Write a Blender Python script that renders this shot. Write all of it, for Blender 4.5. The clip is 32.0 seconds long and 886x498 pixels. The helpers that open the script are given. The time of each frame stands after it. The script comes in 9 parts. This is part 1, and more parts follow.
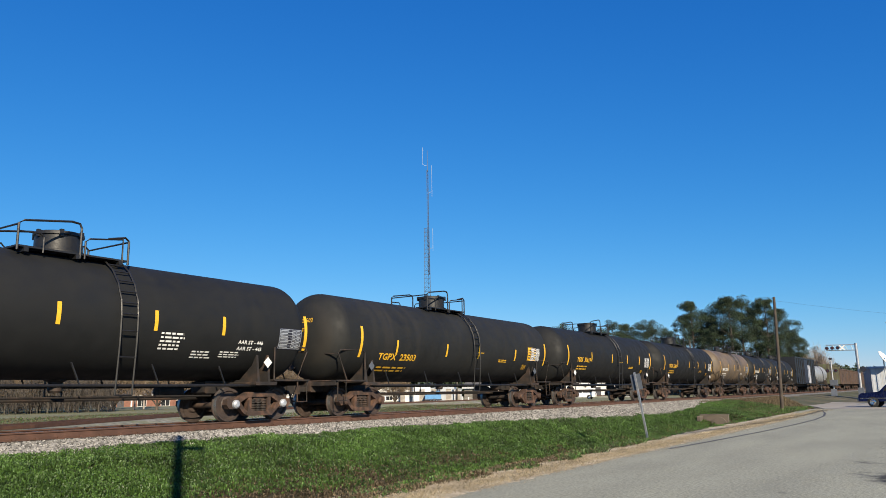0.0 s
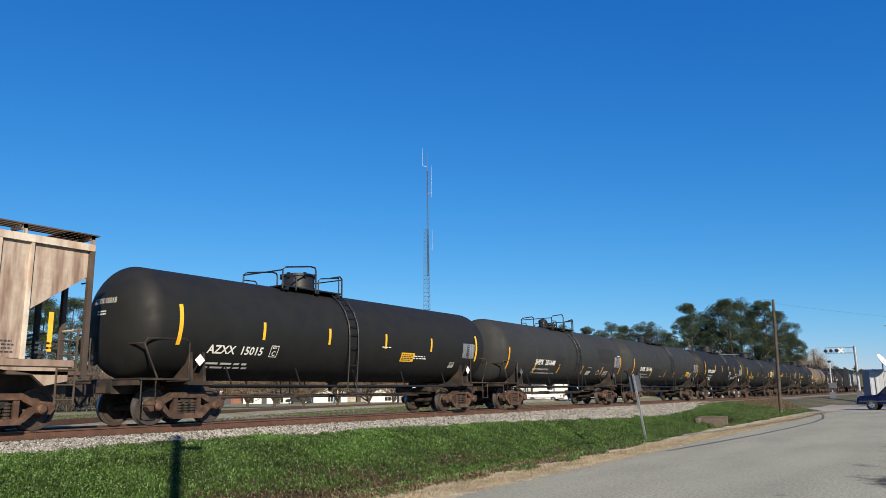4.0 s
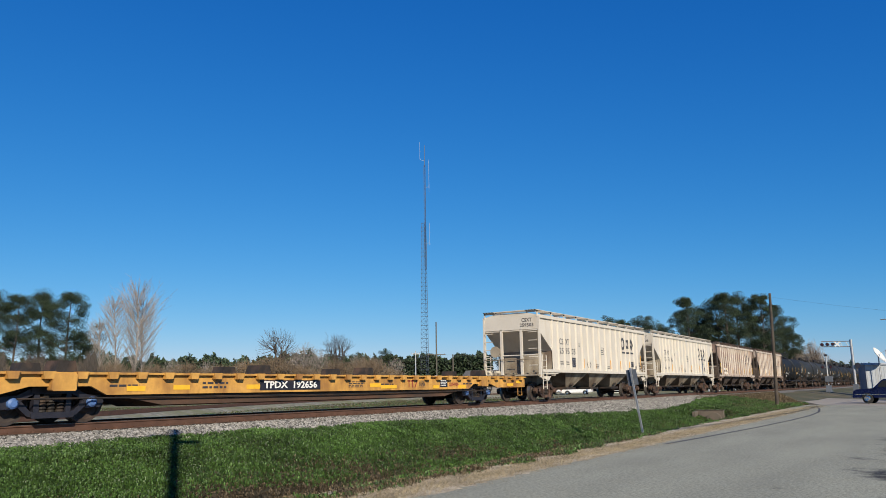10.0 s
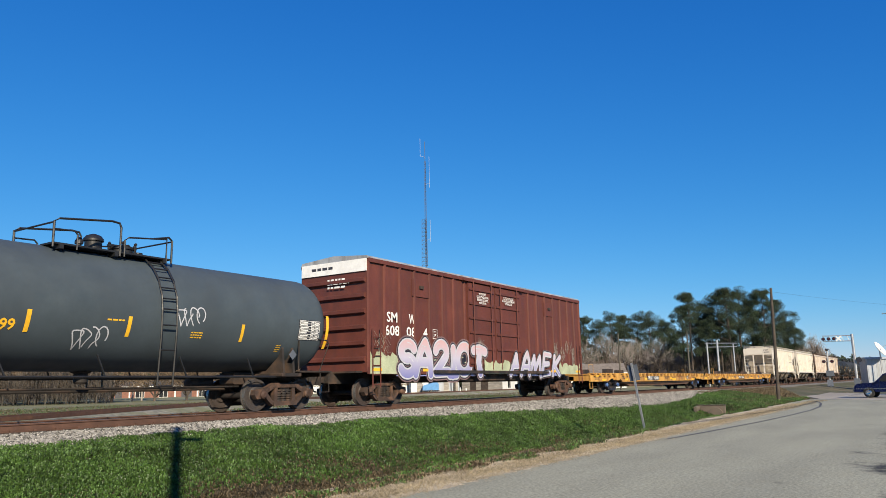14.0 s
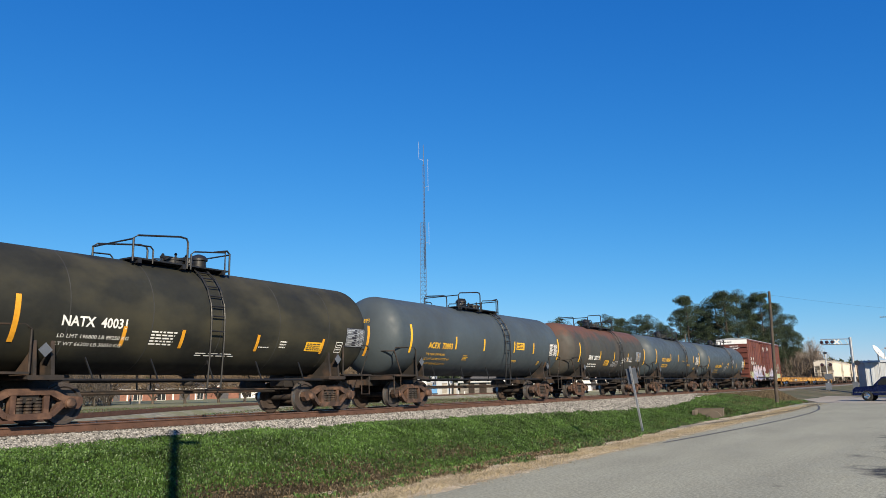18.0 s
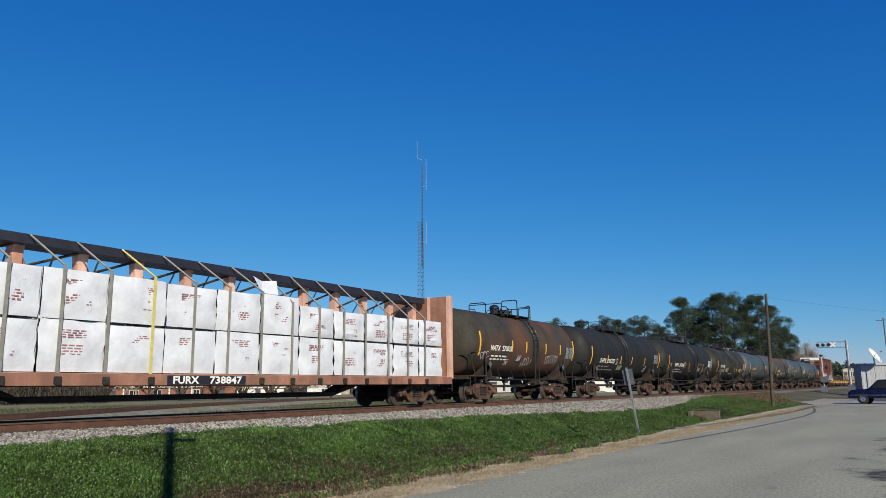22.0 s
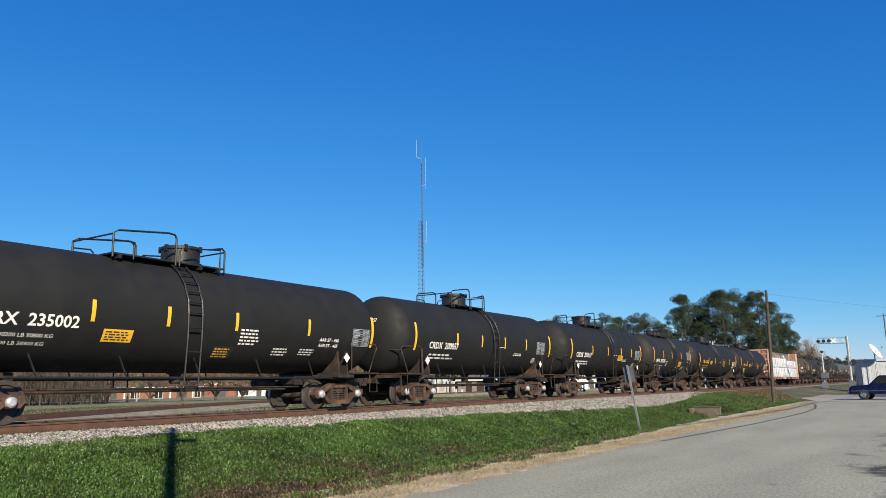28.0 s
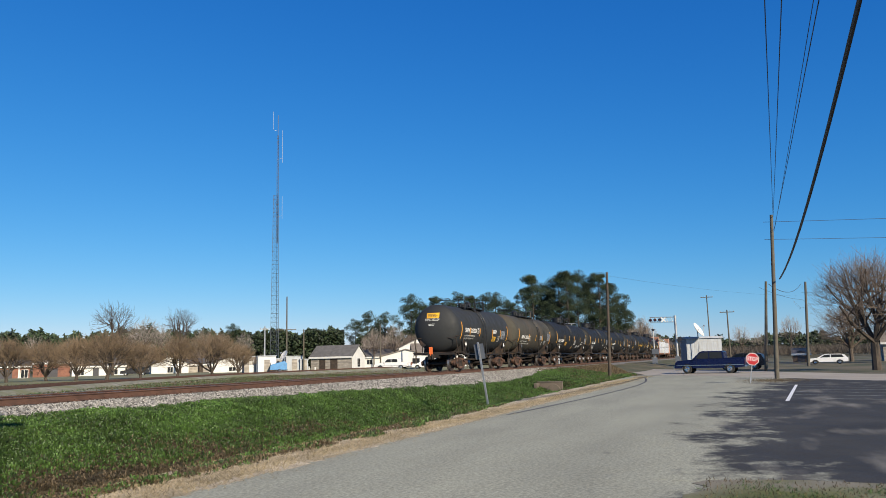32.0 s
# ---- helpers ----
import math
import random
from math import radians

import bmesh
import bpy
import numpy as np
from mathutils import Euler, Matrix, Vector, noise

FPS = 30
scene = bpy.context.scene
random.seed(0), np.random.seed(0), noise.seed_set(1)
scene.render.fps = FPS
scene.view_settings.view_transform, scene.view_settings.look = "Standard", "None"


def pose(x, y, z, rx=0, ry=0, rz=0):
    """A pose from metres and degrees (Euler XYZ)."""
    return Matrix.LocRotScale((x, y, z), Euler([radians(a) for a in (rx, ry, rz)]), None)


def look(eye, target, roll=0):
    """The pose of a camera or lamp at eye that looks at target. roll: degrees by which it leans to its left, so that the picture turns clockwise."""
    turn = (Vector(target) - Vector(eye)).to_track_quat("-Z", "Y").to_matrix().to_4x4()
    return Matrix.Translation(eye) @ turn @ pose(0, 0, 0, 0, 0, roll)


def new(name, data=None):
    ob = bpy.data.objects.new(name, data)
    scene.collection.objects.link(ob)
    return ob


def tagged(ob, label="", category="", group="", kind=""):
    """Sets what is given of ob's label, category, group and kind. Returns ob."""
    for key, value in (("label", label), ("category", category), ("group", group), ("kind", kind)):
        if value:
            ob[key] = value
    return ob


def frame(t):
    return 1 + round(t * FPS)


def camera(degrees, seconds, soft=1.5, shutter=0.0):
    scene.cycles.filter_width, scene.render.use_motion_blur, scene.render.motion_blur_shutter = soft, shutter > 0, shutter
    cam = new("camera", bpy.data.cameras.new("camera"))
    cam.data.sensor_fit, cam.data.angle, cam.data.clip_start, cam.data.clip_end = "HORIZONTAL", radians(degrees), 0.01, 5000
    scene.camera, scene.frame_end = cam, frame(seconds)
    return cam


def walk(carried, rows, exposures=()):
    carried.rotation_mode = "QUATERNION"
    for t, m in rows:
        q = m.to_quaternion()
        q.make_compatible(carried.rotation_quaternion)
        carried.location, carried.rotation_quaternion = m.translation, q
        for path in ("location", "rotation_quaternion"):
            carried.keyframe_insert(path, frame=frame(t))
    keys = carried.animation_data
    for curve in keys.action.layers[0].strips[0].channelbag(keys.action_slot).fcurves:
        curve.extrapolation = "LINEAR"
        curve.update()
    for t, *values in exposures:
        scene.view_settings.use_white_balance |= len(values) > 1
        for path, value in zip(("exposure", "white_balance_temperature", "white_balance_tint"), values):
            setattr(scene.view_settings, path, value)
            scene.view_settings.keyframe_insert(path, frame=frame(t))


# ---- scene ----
cam = camera(61.58, 32.0, soft=0.6)
EYE_Z = 0.64
TURNS = [
    (0, 101.04, 1.07, -56.47), (0.5, 100.99, 1.20, -56.54), (1, 101.00, 1.22, -56.63), (1.5, 101.14, 1.16, -56.66),
    (2, 101.22, 1.08, -56.54), (2.5, 101.32, 0.99, -56.35), (4.5, 101.03, 0.79, -56.64), (5, 100.97, 0.85, -56.66),
    (5.5, 100.94, 0.92, -56.73), (6, 100.91, 1.01, -56.69), (6.5, 100.87, 1.09, -56.57), (7, 100.81, 1.09, -56.42),
    (7.5, 100.82, 1.10, -56.26), (8, 100.88, 1.15, -56.21), (8.5, 100.88, 1.08, -56.31), (9, 100.81, 0.92, -56.47),
    (9.5, 100.76, 0.82, -56.65), (10, 100.65, 0.87, -56.76), (10.5, 100.56, 0.76, -56.80), (11, 100.53, 0.84, -56.81),
    (11.5, 100.49, 0.69, -56.85), (12, 100.55, 0.95, -56.78), (12.5, 100.55, 0.94, -56.69), (13, 100.51, 1.02, -56.66),
    (13.5, 100.48, 1.19, -56.63), (14, 100.37, 1.13, -56.65), (14.5, 100.35, 1.29, -56.66), (16.5, 100.40, 1.07, -56.72),
    (17, 100.48, 1.05, -56.75), (17.5, 100.52, 1.03, -56.75), (18, 100.60, 1.10, -56.77), (18.5, 100.64, 1.24, -56.81),
    (19, 100.57, 1.14, -56.86), (19.5, 100.53, 0.98, -56.91), (20, 100.56, 0.89, -56.93), (20.5, 100.55, 0.87, -56.93),
    (21, 100.56, 0.81, -56.96), (21.5, 100.63, 0.69, -56.95), (22, 100.57, 0.66, -57.04), (22.5, 100.58, 0.77, -57.06),
    (23, 100.55, 0.69, -57.04), (23.5, 100.52, 0.67, -57.00), (24, 100.46, 0.67, -56.93), (24.5, 100.45, 0.69, -56.91),
    (25, 100.46, 0.76, -57.00), (25.5, 100.48, 0.82, -57.03), (27.5, 100.60, 1.05, -57.01), (28, 100.47, 1.04, -56.97),
    (28.5, 100.38, 0.94, -57.02), (29, 100.33, 0.95, -57.07), (29.5, 100.21, 0.90, -57.08), (30, 99.98, 0.78, -57.20),
    (30.5, 99.75, 0.87, -57.51), (31, 99.43, 1.12, -60.48), (31.5, 98.97, 1.46, -65.22), (32, 98.53, 1.42, -68.05)]
walk(cam, [(t, pose(0, 0, EYE_Z, a, b, c)) for t, a, b, c in TURNS], exposures=[
    (0, 0.1, 6600, 10), (4, 0.06, 6580, 10), (5, 0.0, 6500, 10), (6, -0.04, 6420, 10), (7, -0.18, 6330, 10), (8, -0.33, 6300, 10), (9, -0.23, 6280, 10),
    (10, -0.22, 6260, 10), (11, -0.23, 6280, 10), (12, -0.18, 6360, 10), (13, -0.04, 6450, 10), (14, 0.06, 6550, 10), (17, 0.1, 6600, 10), (20, 0.12, 6600, 10),
    (21, 0.02, 6500, 10), (22, -0.33, 6280, 10), (23, -0.22, 6320, 10), (24, -0.06, 6450, 10), (25, 0.04, 6550, 10), (28, 0.14, 6620, 10), (30, 0.1, 6600, 10), (32, 0.0, 6550, 10)])

# ---- world and sun ----
SUN_AZ, SUN_EL = radians(-127.3), radians(27.0)
world = bpy.data.worlds.new("world")
scene.world = world
world.use_nodes = True
wn = world.node_tree.nodes
sky = wn.new("ShaderNodeTexSky")
sky.sky_type, sky.sun_disc = "NISHITA", False
sky.sun_elevation, sky.sun_rotation = SUN_EL, radians(90) - SUN_AZ
sky.air_density, sky.dust_density, sky.ozone_density = 1.0, 0.0, 3.0
wn["Background"].inputs["Strength"].default_value = 0.15
# clear polarised winter blue: the sky's own colours, channel by channel
split, join = wn.new("ShaderNodeSeparateColor"), wn.new("ShaderNodeCombineColor")
world.node_tree.links.new(sky.outputs["Color"], split.inputs["Color"])
for k, (power, gain) in enumerate(((1.72, 0.0126), (0.95, 0.0795), (0.58, 0.25))):
    pw, ml = wn.new("ShaderNodeMath"), wn.new("ShaderNodeMath")
    pw.operation, ml.operation = "POWER", "MULTIPLY"
    pw.inputs[1].default_value, ml.inputs[1].default_value = power, gain / 0.15
    world.node_tree.links.new(split.outputs[k], pw.inputs[0])
    world.node_tree.links.new(pw.outputs[0], ml.inputs[0])
    world.node_tree.links.new(ml.outputs[0], join.inputs[k])
world.node_tree.links.new(join.outputs["Color"], wn["Background"].inputs["Color"])
sun = new("sun", bpy.data.lights.new("sun", "SUN"))
sun.data.energy, sun.data.angle, sun.data.color = 6.8, radians(0.53), (1.0, 0.87, 0.66)
sun.matrix_world = look((math.cos(SUN_AZ) * 50, math.sin(SUN_AZ) * 50, 50 * math.tan(SUN_EL)), (0, 0, 0))


# ---- materials ----
def mat(name, col, rough=0.6, metal=0.0, var=0.18, scale=1.5, fine=25.0, bump=0.15, stain=None, stain_amt=0.35,
        stain_map=(3.0, 3.0, 0.35), rand=0.0, alt=None):
    """Grain at two scales, stains of a second colour, relief; rand: brightness by object; alt: second colour by object."""
    m = bpy.data.materials.new(name)
    m.use_nodes = True
    n, l = m.node_tree.nodes, m.node_tree.links
    b = n["Principled BSDF"]
    tc, oi = n.new("ShaderNodeTexCoord"), n.new("ShaderNodeObjectInfo")
    seed = n.new("ShaderNodeMath")
    seed.operation = "MULTIPLY"
    seed.inputs[1].default_value = 37.0
    l.new(oi.outputs["Random"], seed.inputs[0])

    def noise_tex(s, detail=4.0, mapping=None):
        t = n.new("ShaderNodeTexNoise")
        t.noise_dimensions = "4D"
        t.inputs["Scale"].default_value, t.inputs["Detail"].default_value = s, detail
        l.new(seed.outputs[0], t.inputs["W"])
        if mapping:
            mp = n.new("ShaderNodeMapping")
            mp.inputs["Scale"].default_value = mapping
            l.new(tc.outputs["Object"], mp.inputs["Vector"])
            l.new(mp.outputs["Vector"], t.inputs["Vector"])
        else:
            l.new(tc.outputs["Object"], t.inputs["Vector"])
        return t.outputs["Fac"]

    def ramp(fac, stops):
        r = n.new("ShaderNodeValToRGB")
        for i, (p, c) in enumerate(stops):
            e = r.color_ramp.elements[i] if i < 2 else r.color_ramp.elements.new(p)
            e.position, e.color = p, (*c, 1)
        l.new(fac, r.inputs["Fac"])
        return r.outputs["Color"]

    def mix(kind, fac, a, c2):
        x = n.new("ShaderNodeMix")
        x.data_type, x.blend_type = "RGBA", kind
        if isinstance(fac, (int, float)):
            x.inputs[0].default_value = fac
        else:
            l.new(fac, x.inputs[0])
        for s, v in ((x.inputs[6], a), (x.inputs[7], c2)):
            if isinstance(v, tuple):
                s.default_value = (*v, 1)
            else:
                l.new(v, s)
        return x.outputs[2]

    lo, hi = tuple(c * (1 - var) for c in col), tuple(min(1, c * (1 + var)) for c in col)
    c = ramp(noise_tex(scale, 6), [(0.3, lo), (0.7, hi)])
    if alt:
        c = mix("MIX", ramp(oi.outputs["Random"], [(0.0, (0, 0, 0)), (1.0, (1, 1, 1))]), c, alt)
    g = ramp(noise_tex(fine, 3), [(0.3, (1 - var * 0.8,) * 3), (0.7, (1 + 0,) * 3)])
    c = mix("MULTIPLY", 1.0, c, g)
    if stain:
        f = ramp(noise_tex(1.0, 5, stain_map), [(0.62 - stain_amt * 0.5, (0, 0, 0)), (0.8 - stain_amt * 0.4, (1, 1, 1))])
        c = mix("MIX", f, c, stain)
    if rand:
        v = ramp(oi.outputs["Random"], [(0, (1 - rand,) * 3), (1, (1, 1, 1))])
        c = mix("MULTIPLY", 1.0, c, v)
    l.new(c, b.inputs["Base Color"])
    rr = ramp(noise_tex(scale * 4, 4), [(0.3, (max(0.05, rough - 0.12),) * 3), (0.7, (min(1, rough + 0.12),) * 3)])
    l.new(rr, b.inputs["Roughness"])
    b.inputs["Metallic"].default_value = metal
    if bump:
        bp = n.new("ShaderNodeBump")
        bp.inputs["Strength"].default_value, bp.inputs["Distance"].default_value = bump, 0.02
        l.new(noise_tex(fine * 1.7, 4), bp.inputs["Height"])
        l.new(bp.outputs["Normal"], b.inputs["Normal"])
    return m


def by_island(m, lo, hi):
    """Sets the pieces of a joined mesh apart in brightness."""
    nt = m.node_tree
    ge, rp, mx = nt.nodes.new("ShaderNodeNewGeometry"), nt.nodes.new("ShaderNodeValToRGB"), nt.nodes.new("ShaderNodeMix")
    rp.color_ramp.elements[0].color, rp.color_ramp.elements[1].color = (*lo, 1), (*hi, 1)
    mx.data_type, mx.blend_type = "RGBA", "MULTIPLY"
    mx.inputs[0].default_value = 1.0
    b = nt.nodes["Principled BSDF"]
    src = b.inputs["Base Color"].links[0].from_socket
    nt.links.new(ge.outputs["Random Per Island"], rp.inputs["Fac"])
    nt.links.new(src, mx.inputs[6])
    nt.links.new(rp.outputs["Color"], mx.inputs[7])
    nt.links.new(mx.outputs[2], b.inputs["Base Color"])
    return m


M = {}
M["tank_black"] = mat("tank_black", (0.0118, 0.0127, 0.0132), 0.7, var=0.1, scale=0.6, fine=8, bump=0.03, stain=(0.0145, 0.0152, 0.0155), stain_amt=0.1, stain_map=(1.6, 0.4, 0.1))
M["tank_worn"] = mat("tank_worn", (0.0155, 0.0165, 0.0165), 0.7, var=0.18, scale=0.7, fine=9, bump=0.04, stain=(0.024, 0.0225, 0.02), stain_amt=0.2, stain_map=(2.6, 0.5, 0.12))
M["tank_slate"] = mat("tank_slate", (0.0255, 0.028, 0.0295), 0.75, var=0.12, scale=0.7, fine=9, bump=0.03, stain=(0.03, 0.0315, 0.032), stain_amt=0.2, stain_map=(2.2, 0.4, 0.1))
M["tank_dusty"] = mat("tank_dusty", (0.027, 0.0295, 0.0315), 0.72, var=0.1, scale=0.7, fine=9, bump=0.03, stain=(0.034, 0.036, 0.037), stain_amt=0.2, stain_map=(2.6, 0.4, 0.1))
M["tank_mottled"] = mat("tank_mottled", (0.0185, 0.02, 0.0175), 0.75, var=0.25, scale=0.7, fine=9, bump=0.03, stain=(0.042, 0.04, 0.027), stain_amt=0.38, stain_map=(0.7, 0.7, 1.1))
M["tank_brown"] = mat("tank_brown", (0.053, 0.05, 0.039), 0.75, var=0.25, scale=0.7, fine=9, bump=0.04, stain=(0.07, 0.056, 0.041), stain_amt=0.3, stain_map=(1.4, 0.5, 0.15))
M["tank_rust"] = mat("tank_rust", (0.042, 0.041, 0.034), 0.78, var=0.35, scale=0.9, fine=10, bump=0.08, stain=(0.095, 0.048, 0.03), stain_amt=0.42, stain_map=(0.9, 0.9, 0.5))
M["tank_tan"] = mat("tank_tan", (0.16, 0.115, 0.07), 0.6, var=0.3, scale=0.8, fine=9, bump=0.05, stain=(0.06, 0.05, 0.04), stain_amt=0.4, stain_map=(0.9, 0.9, 0.25))
M["tank_blue"] = mat("tank_blue", (0.058, 0.076, 0.09), 0.55, var=0.12, scale=0.7, fine=9, bump=0.03, stain=(0.046, 0.058, 0.068), stain_amt=0.3, stain_map=(0.7, 0.7, 0.2))
for _k in ("tank_black", "tank_worn", "tank_slate", "tank_dusty", "tank_mottled", "tank_brown", "tank_rust", "tank_blue"):
    M[_k].node_tree.nodes["Principled BSDF"].inputs["Specular IOR Level"].default_value = 0.3
M["tank_grey"] = mat("tank_grey", (0.3, 0.32, 0.34), 0.5, var=0.2, scale=0.7, fine=9, bump=0.03, stain=(0.15, 0.14, 0.13), stain_amt=0.3)


def rust_cap(m, z0, col):
    """A patchy coat of rust above height z0 of the shell."""
    n, l = m.node_tree.nodes, m.node_tree.links
    tc, sp, nz, ad, rp, mx = (n.new("ShaderNode" + k) for k in ("TexCoord", "SeparateXYZ", "TexNoise", "Math", "ValToRGB", "Mix"))
    l.new(tc.outputs["Object"], sp.inputs[0])
    l.new(tc.outputs["Object"], nz.inputs["Vector"])
    nz.inputs["Scale"].default_value, nz.inputs["Detail"].default_value, nz.inputs["Roughness"].default_value = 1.3, 8.0, 0.65
    ad.operation = "MULTIPLY_ADD"
    ad.inputs[1].default_value = 1.6
    l.new(nz.outputs["Fac"], ad.inputs[0])
    l.new(sp.outputs["Z"], ad.inputs[2])
    sh = n.new("ShaderNodeMath")
    sh.operation = "SUBTRACT"
    sh.inputs[1].default_value = z0 + 0.8
    l.new(ad.outputs[0], sh.inputs[0])
    rp.color_ramp.elements[1].position = 0.35
    l.new(sh.outputs[0], rp.inputs["Fac"])
    mx.data_type = "RGBA"
    b = n["Principled BSDF"]
    src = b.inputs["Base Color"].links[0].from_socket
    l.new(rp.outputs["Color"], mx.inputs[0])
    l.new(src, mx.inputs[6])
    mx.inputs[7].default_value = (*col, 1)
    l.new(mx.outputs[2], b.inputs["Base Color"])


M["tank_rust_top"] = mat("tank_rust_top", (0.043, 0.046, 0.043), 0.75, var=0.2, scale=0.8, fine=10, bump=0.05, stain=(0.06, 0.05, 0.042), stain_amt=0.25, stain_map=(1.5, 0.5, 0.2))
rust_cap(M["tank_rust_top"], 3.25, (0.095, 0.045, 0.032))
M["paint_patch"] = mat("paint_patch", (0.0135, 0.0142, 0.0145), 0.8, var=0.15, scale=1.2, fine=9, bump=0.02)
M["weld_grey"] = mat("weld_grey", (0.034, 0.035, 0.034), 0.75, var=0.3, scale=2, fine=12, bump=0.05)
M["amber"] = mat("amber", (0.74, 0.34, 0.025), 0.5, var=0.15, scale=6, fine=40, bump=0.02)
M["hop_post"] = mat("hop_post", (0.58, 0.52, 0.45), 0.6, var=0.2, scale=1.4, fine=12, bump=0.05, stain=(0.36, 0.25, 0.18), stain_amt=0.35, stain_map=(4, 4, 0.9))
M["flat_brown"] = mat("flat_brown", (0.11, 0.058, 0.034), 0.7, var=0.3, scale=1.5, fine=14, bump=0.06, stain=(0.06, 0.038, 0.026), stain_amt=0.4, stain_map=(1.2, 1.2, 0.6))
M["fit_black"] = mat("fit_black", (0.014, 0.014, 0.015), 0.5, var=0.3, scale=4, fine=30, bump=0.05)
M["under"] = mat("under", (0.027, 0.022, 0.0195), 0.78, var=0.4, scale=3, fine=30, bump=0.15, stain=(0.085, 0.052, 0.035), stain_amt=0.28, stain_map=(2, 2, 2), rand=0.35)
M["truck"] = mat("truck", (0.045, 0.031, 0.024), 0.78, var=0.4, scale=3, fine=40, bump=0.2, stain=(0.13, 0.07, 0.045), stain_amt=0.32, stain_map=(4, 4, 4), alt=(0.07, 0.036, 0.025))
M["wheel"] = mat("wheel", (0.055, 0.036, 0.028), 0.65, var=0.35, scale=3, fine=30, bump=0.1, alt=(0.05, 0.042, 0.04))
M["tread"] = mat("tread", (0.35, 0.33, 0.31), 0.35, metal=0.8, var=0.2, scale=5)
M["cap_white"] = mat("cap_white", (0.45, 0.48, 0.52), 0.45, metal=0.3, var=0.2, scale=9)
M["cap_blue"] = mat("cap_blue", (0.08, 0.16, 0.38), 0.5, var=0.2, scale=9)
M["yellow"] = mat("yellow", (0.82, 0.46, 0.03), 0.4, var=0.1, scale=6, fine=40, bump=0.02)
M["white"] = mat("white", (0.78, 0.78, 0.75), 0.55, var=0.1, scale=6, fine=40, bump=0.02)
M["hop_cream"] = mat("hop_cream", (0.6, 0.555, 0.48), 0.55, var=0.08, scale=0.8, fine=14, bump=0.04, stain=(0.52, 0.46, 0.37), stain_amt=0.15, stain_map=(2.5, 2.5, 0.5))
M["hop_rust"] = mat("hop_rust", (0.53, 0.46, 0.39), 0.72, var=0.2, scale=1.1, fine=12, bump=0.08, stain=(0.19, 0.125, 0.095), stain_amt=0.36, stain_map=(5.0, 5.0, 0.7), alt=(0.25, 0.165, 0.122))
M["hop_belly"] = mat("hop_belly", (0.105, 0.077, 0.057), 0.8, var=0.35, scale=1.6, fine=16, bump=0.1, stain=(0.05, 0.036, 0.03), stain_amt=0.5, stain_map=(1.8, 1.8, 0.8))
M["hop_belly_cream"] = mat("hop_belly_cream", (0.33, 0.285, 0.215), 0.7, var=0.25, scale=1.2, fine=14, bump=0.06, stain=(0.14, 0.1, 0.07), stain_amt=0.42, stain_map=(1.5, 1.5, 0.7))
M["mark_dark"] = mat("mark_dark", (0.04, 0.04, 0.05), 0.6, var=0.2, scale=5)
M["box_red"] = mat("box_red", (0.122, 0.033, 0.022), 0.65, var=0.22, scale=0.9, fine=12, bump=0.05, stain=(0.085, 0.026, 0.019), stain_amt=0.38, stain_map=(2.6, 2.6, 0.2))
M["flat_yellow"] = mat("flat_yellow", (0.6, 0.325, 0.075), 0.6, var=0.2, scale=1.5, fine=15, bump=0.05, stain=(0.27, 0.13, 0.04), stain_amt=0.36, stain_map=(2, 2, 0.8))
M["salmon_rust"] = mat("salmon_rust", (0.36, 0.18, 0.12), 0.7, var=0.3, scale=1.2, fine=12, bump=0.1, stain=(0.2, 0.1, 0.07), stain_amt=0.4, stain_map=(2, 2, 0.5))
M["salmon"] = mat("salmon", (0.66, 0.43, 0.34), 0.6, var=0.2, scale=1.5, fine=15, bump=0.05, stain=(0.4, 0.2, 0.14), stain_amt=0.4, stain_map=(2, 2, 0.4))
M["wrap"] = mat("wrap", (0.66, 0.7, 0.76), 0.42, var=0.12, scale=2.5, fine=3.2, bump=1.0)
M["strap"] = mat("strap", (0.24, 0.24, 0.21), 0.6, var=0.2, scale=6)
M["strap_yellow"] = mat("strap_yellow", (0.55, 0.5, 0.16), 0.6, var=0.15, scale=6)
M["red_ink"] = mat("red_ink", (0.3, 0.06, 0.04), 0.6, var=0.15, scale=8)
M["lumber_ink"] = mat("lumber_ink", (0.36, 0.17, 0.17), 0.6, var=0.25, scale=8)
M["olive"] = mat("olive", (0.1, 0.105, 0.05), 0.65, var=0.3, scale=0.8, stain=(0.07, 0.05, 0.035), stain_amt=0.4)
M["brown_car"] = mat("brown_car", (0.07, 0.05, 0.04), 0.7, var=0.3, scale=0.8, stain=(0.12, 0.07, 0.045), stain_amt=0.4)
M["orange"] = mat("orange", (0.75, 0.16, 0.04), 0.5, var=0.1, scale=6)
M["g_halo"] = mat("g_halo", (0.2, 0.13, 0.13), 0.6, var=0.3, scale=3)
M["g_white"] = mat("g_white", (0.5, 0.51, 0.55), 0.5, var=0.15, scale=3)
M["g_blue"] = mat("g_blue", (0.25, 0.28, 0.55), 0.5, var=0.25, scale=1.5)
M["g_fade"] = mat("g_fade", (0.74, 0.56, 0.56), 0.5, var=0.1, scale=2)
_n, _l = M["g_fade"].node_tree.nodes, M["g_fade"].node_tree.links
_tc, _sp, _rp = _n.new("ShaderNodeTexCoord"), _n.new("ShaderNodeSeparateXYZ"), _n.new("ShaderNodeValToRGB")
_mr = _n.new("ShaderNodeMapRange")
_mr.inputs["From Min"].default_value, _mr.inputs["From Max"].default_value = 0.85, 2.3
for _p, _c in ((0.0, (0.15, 0.16, 0.4)), (1.0, (0.56, 0.36, 0.36))):
    _rp.color_ramp.elements[int(_p)].color = (*_c, 1)
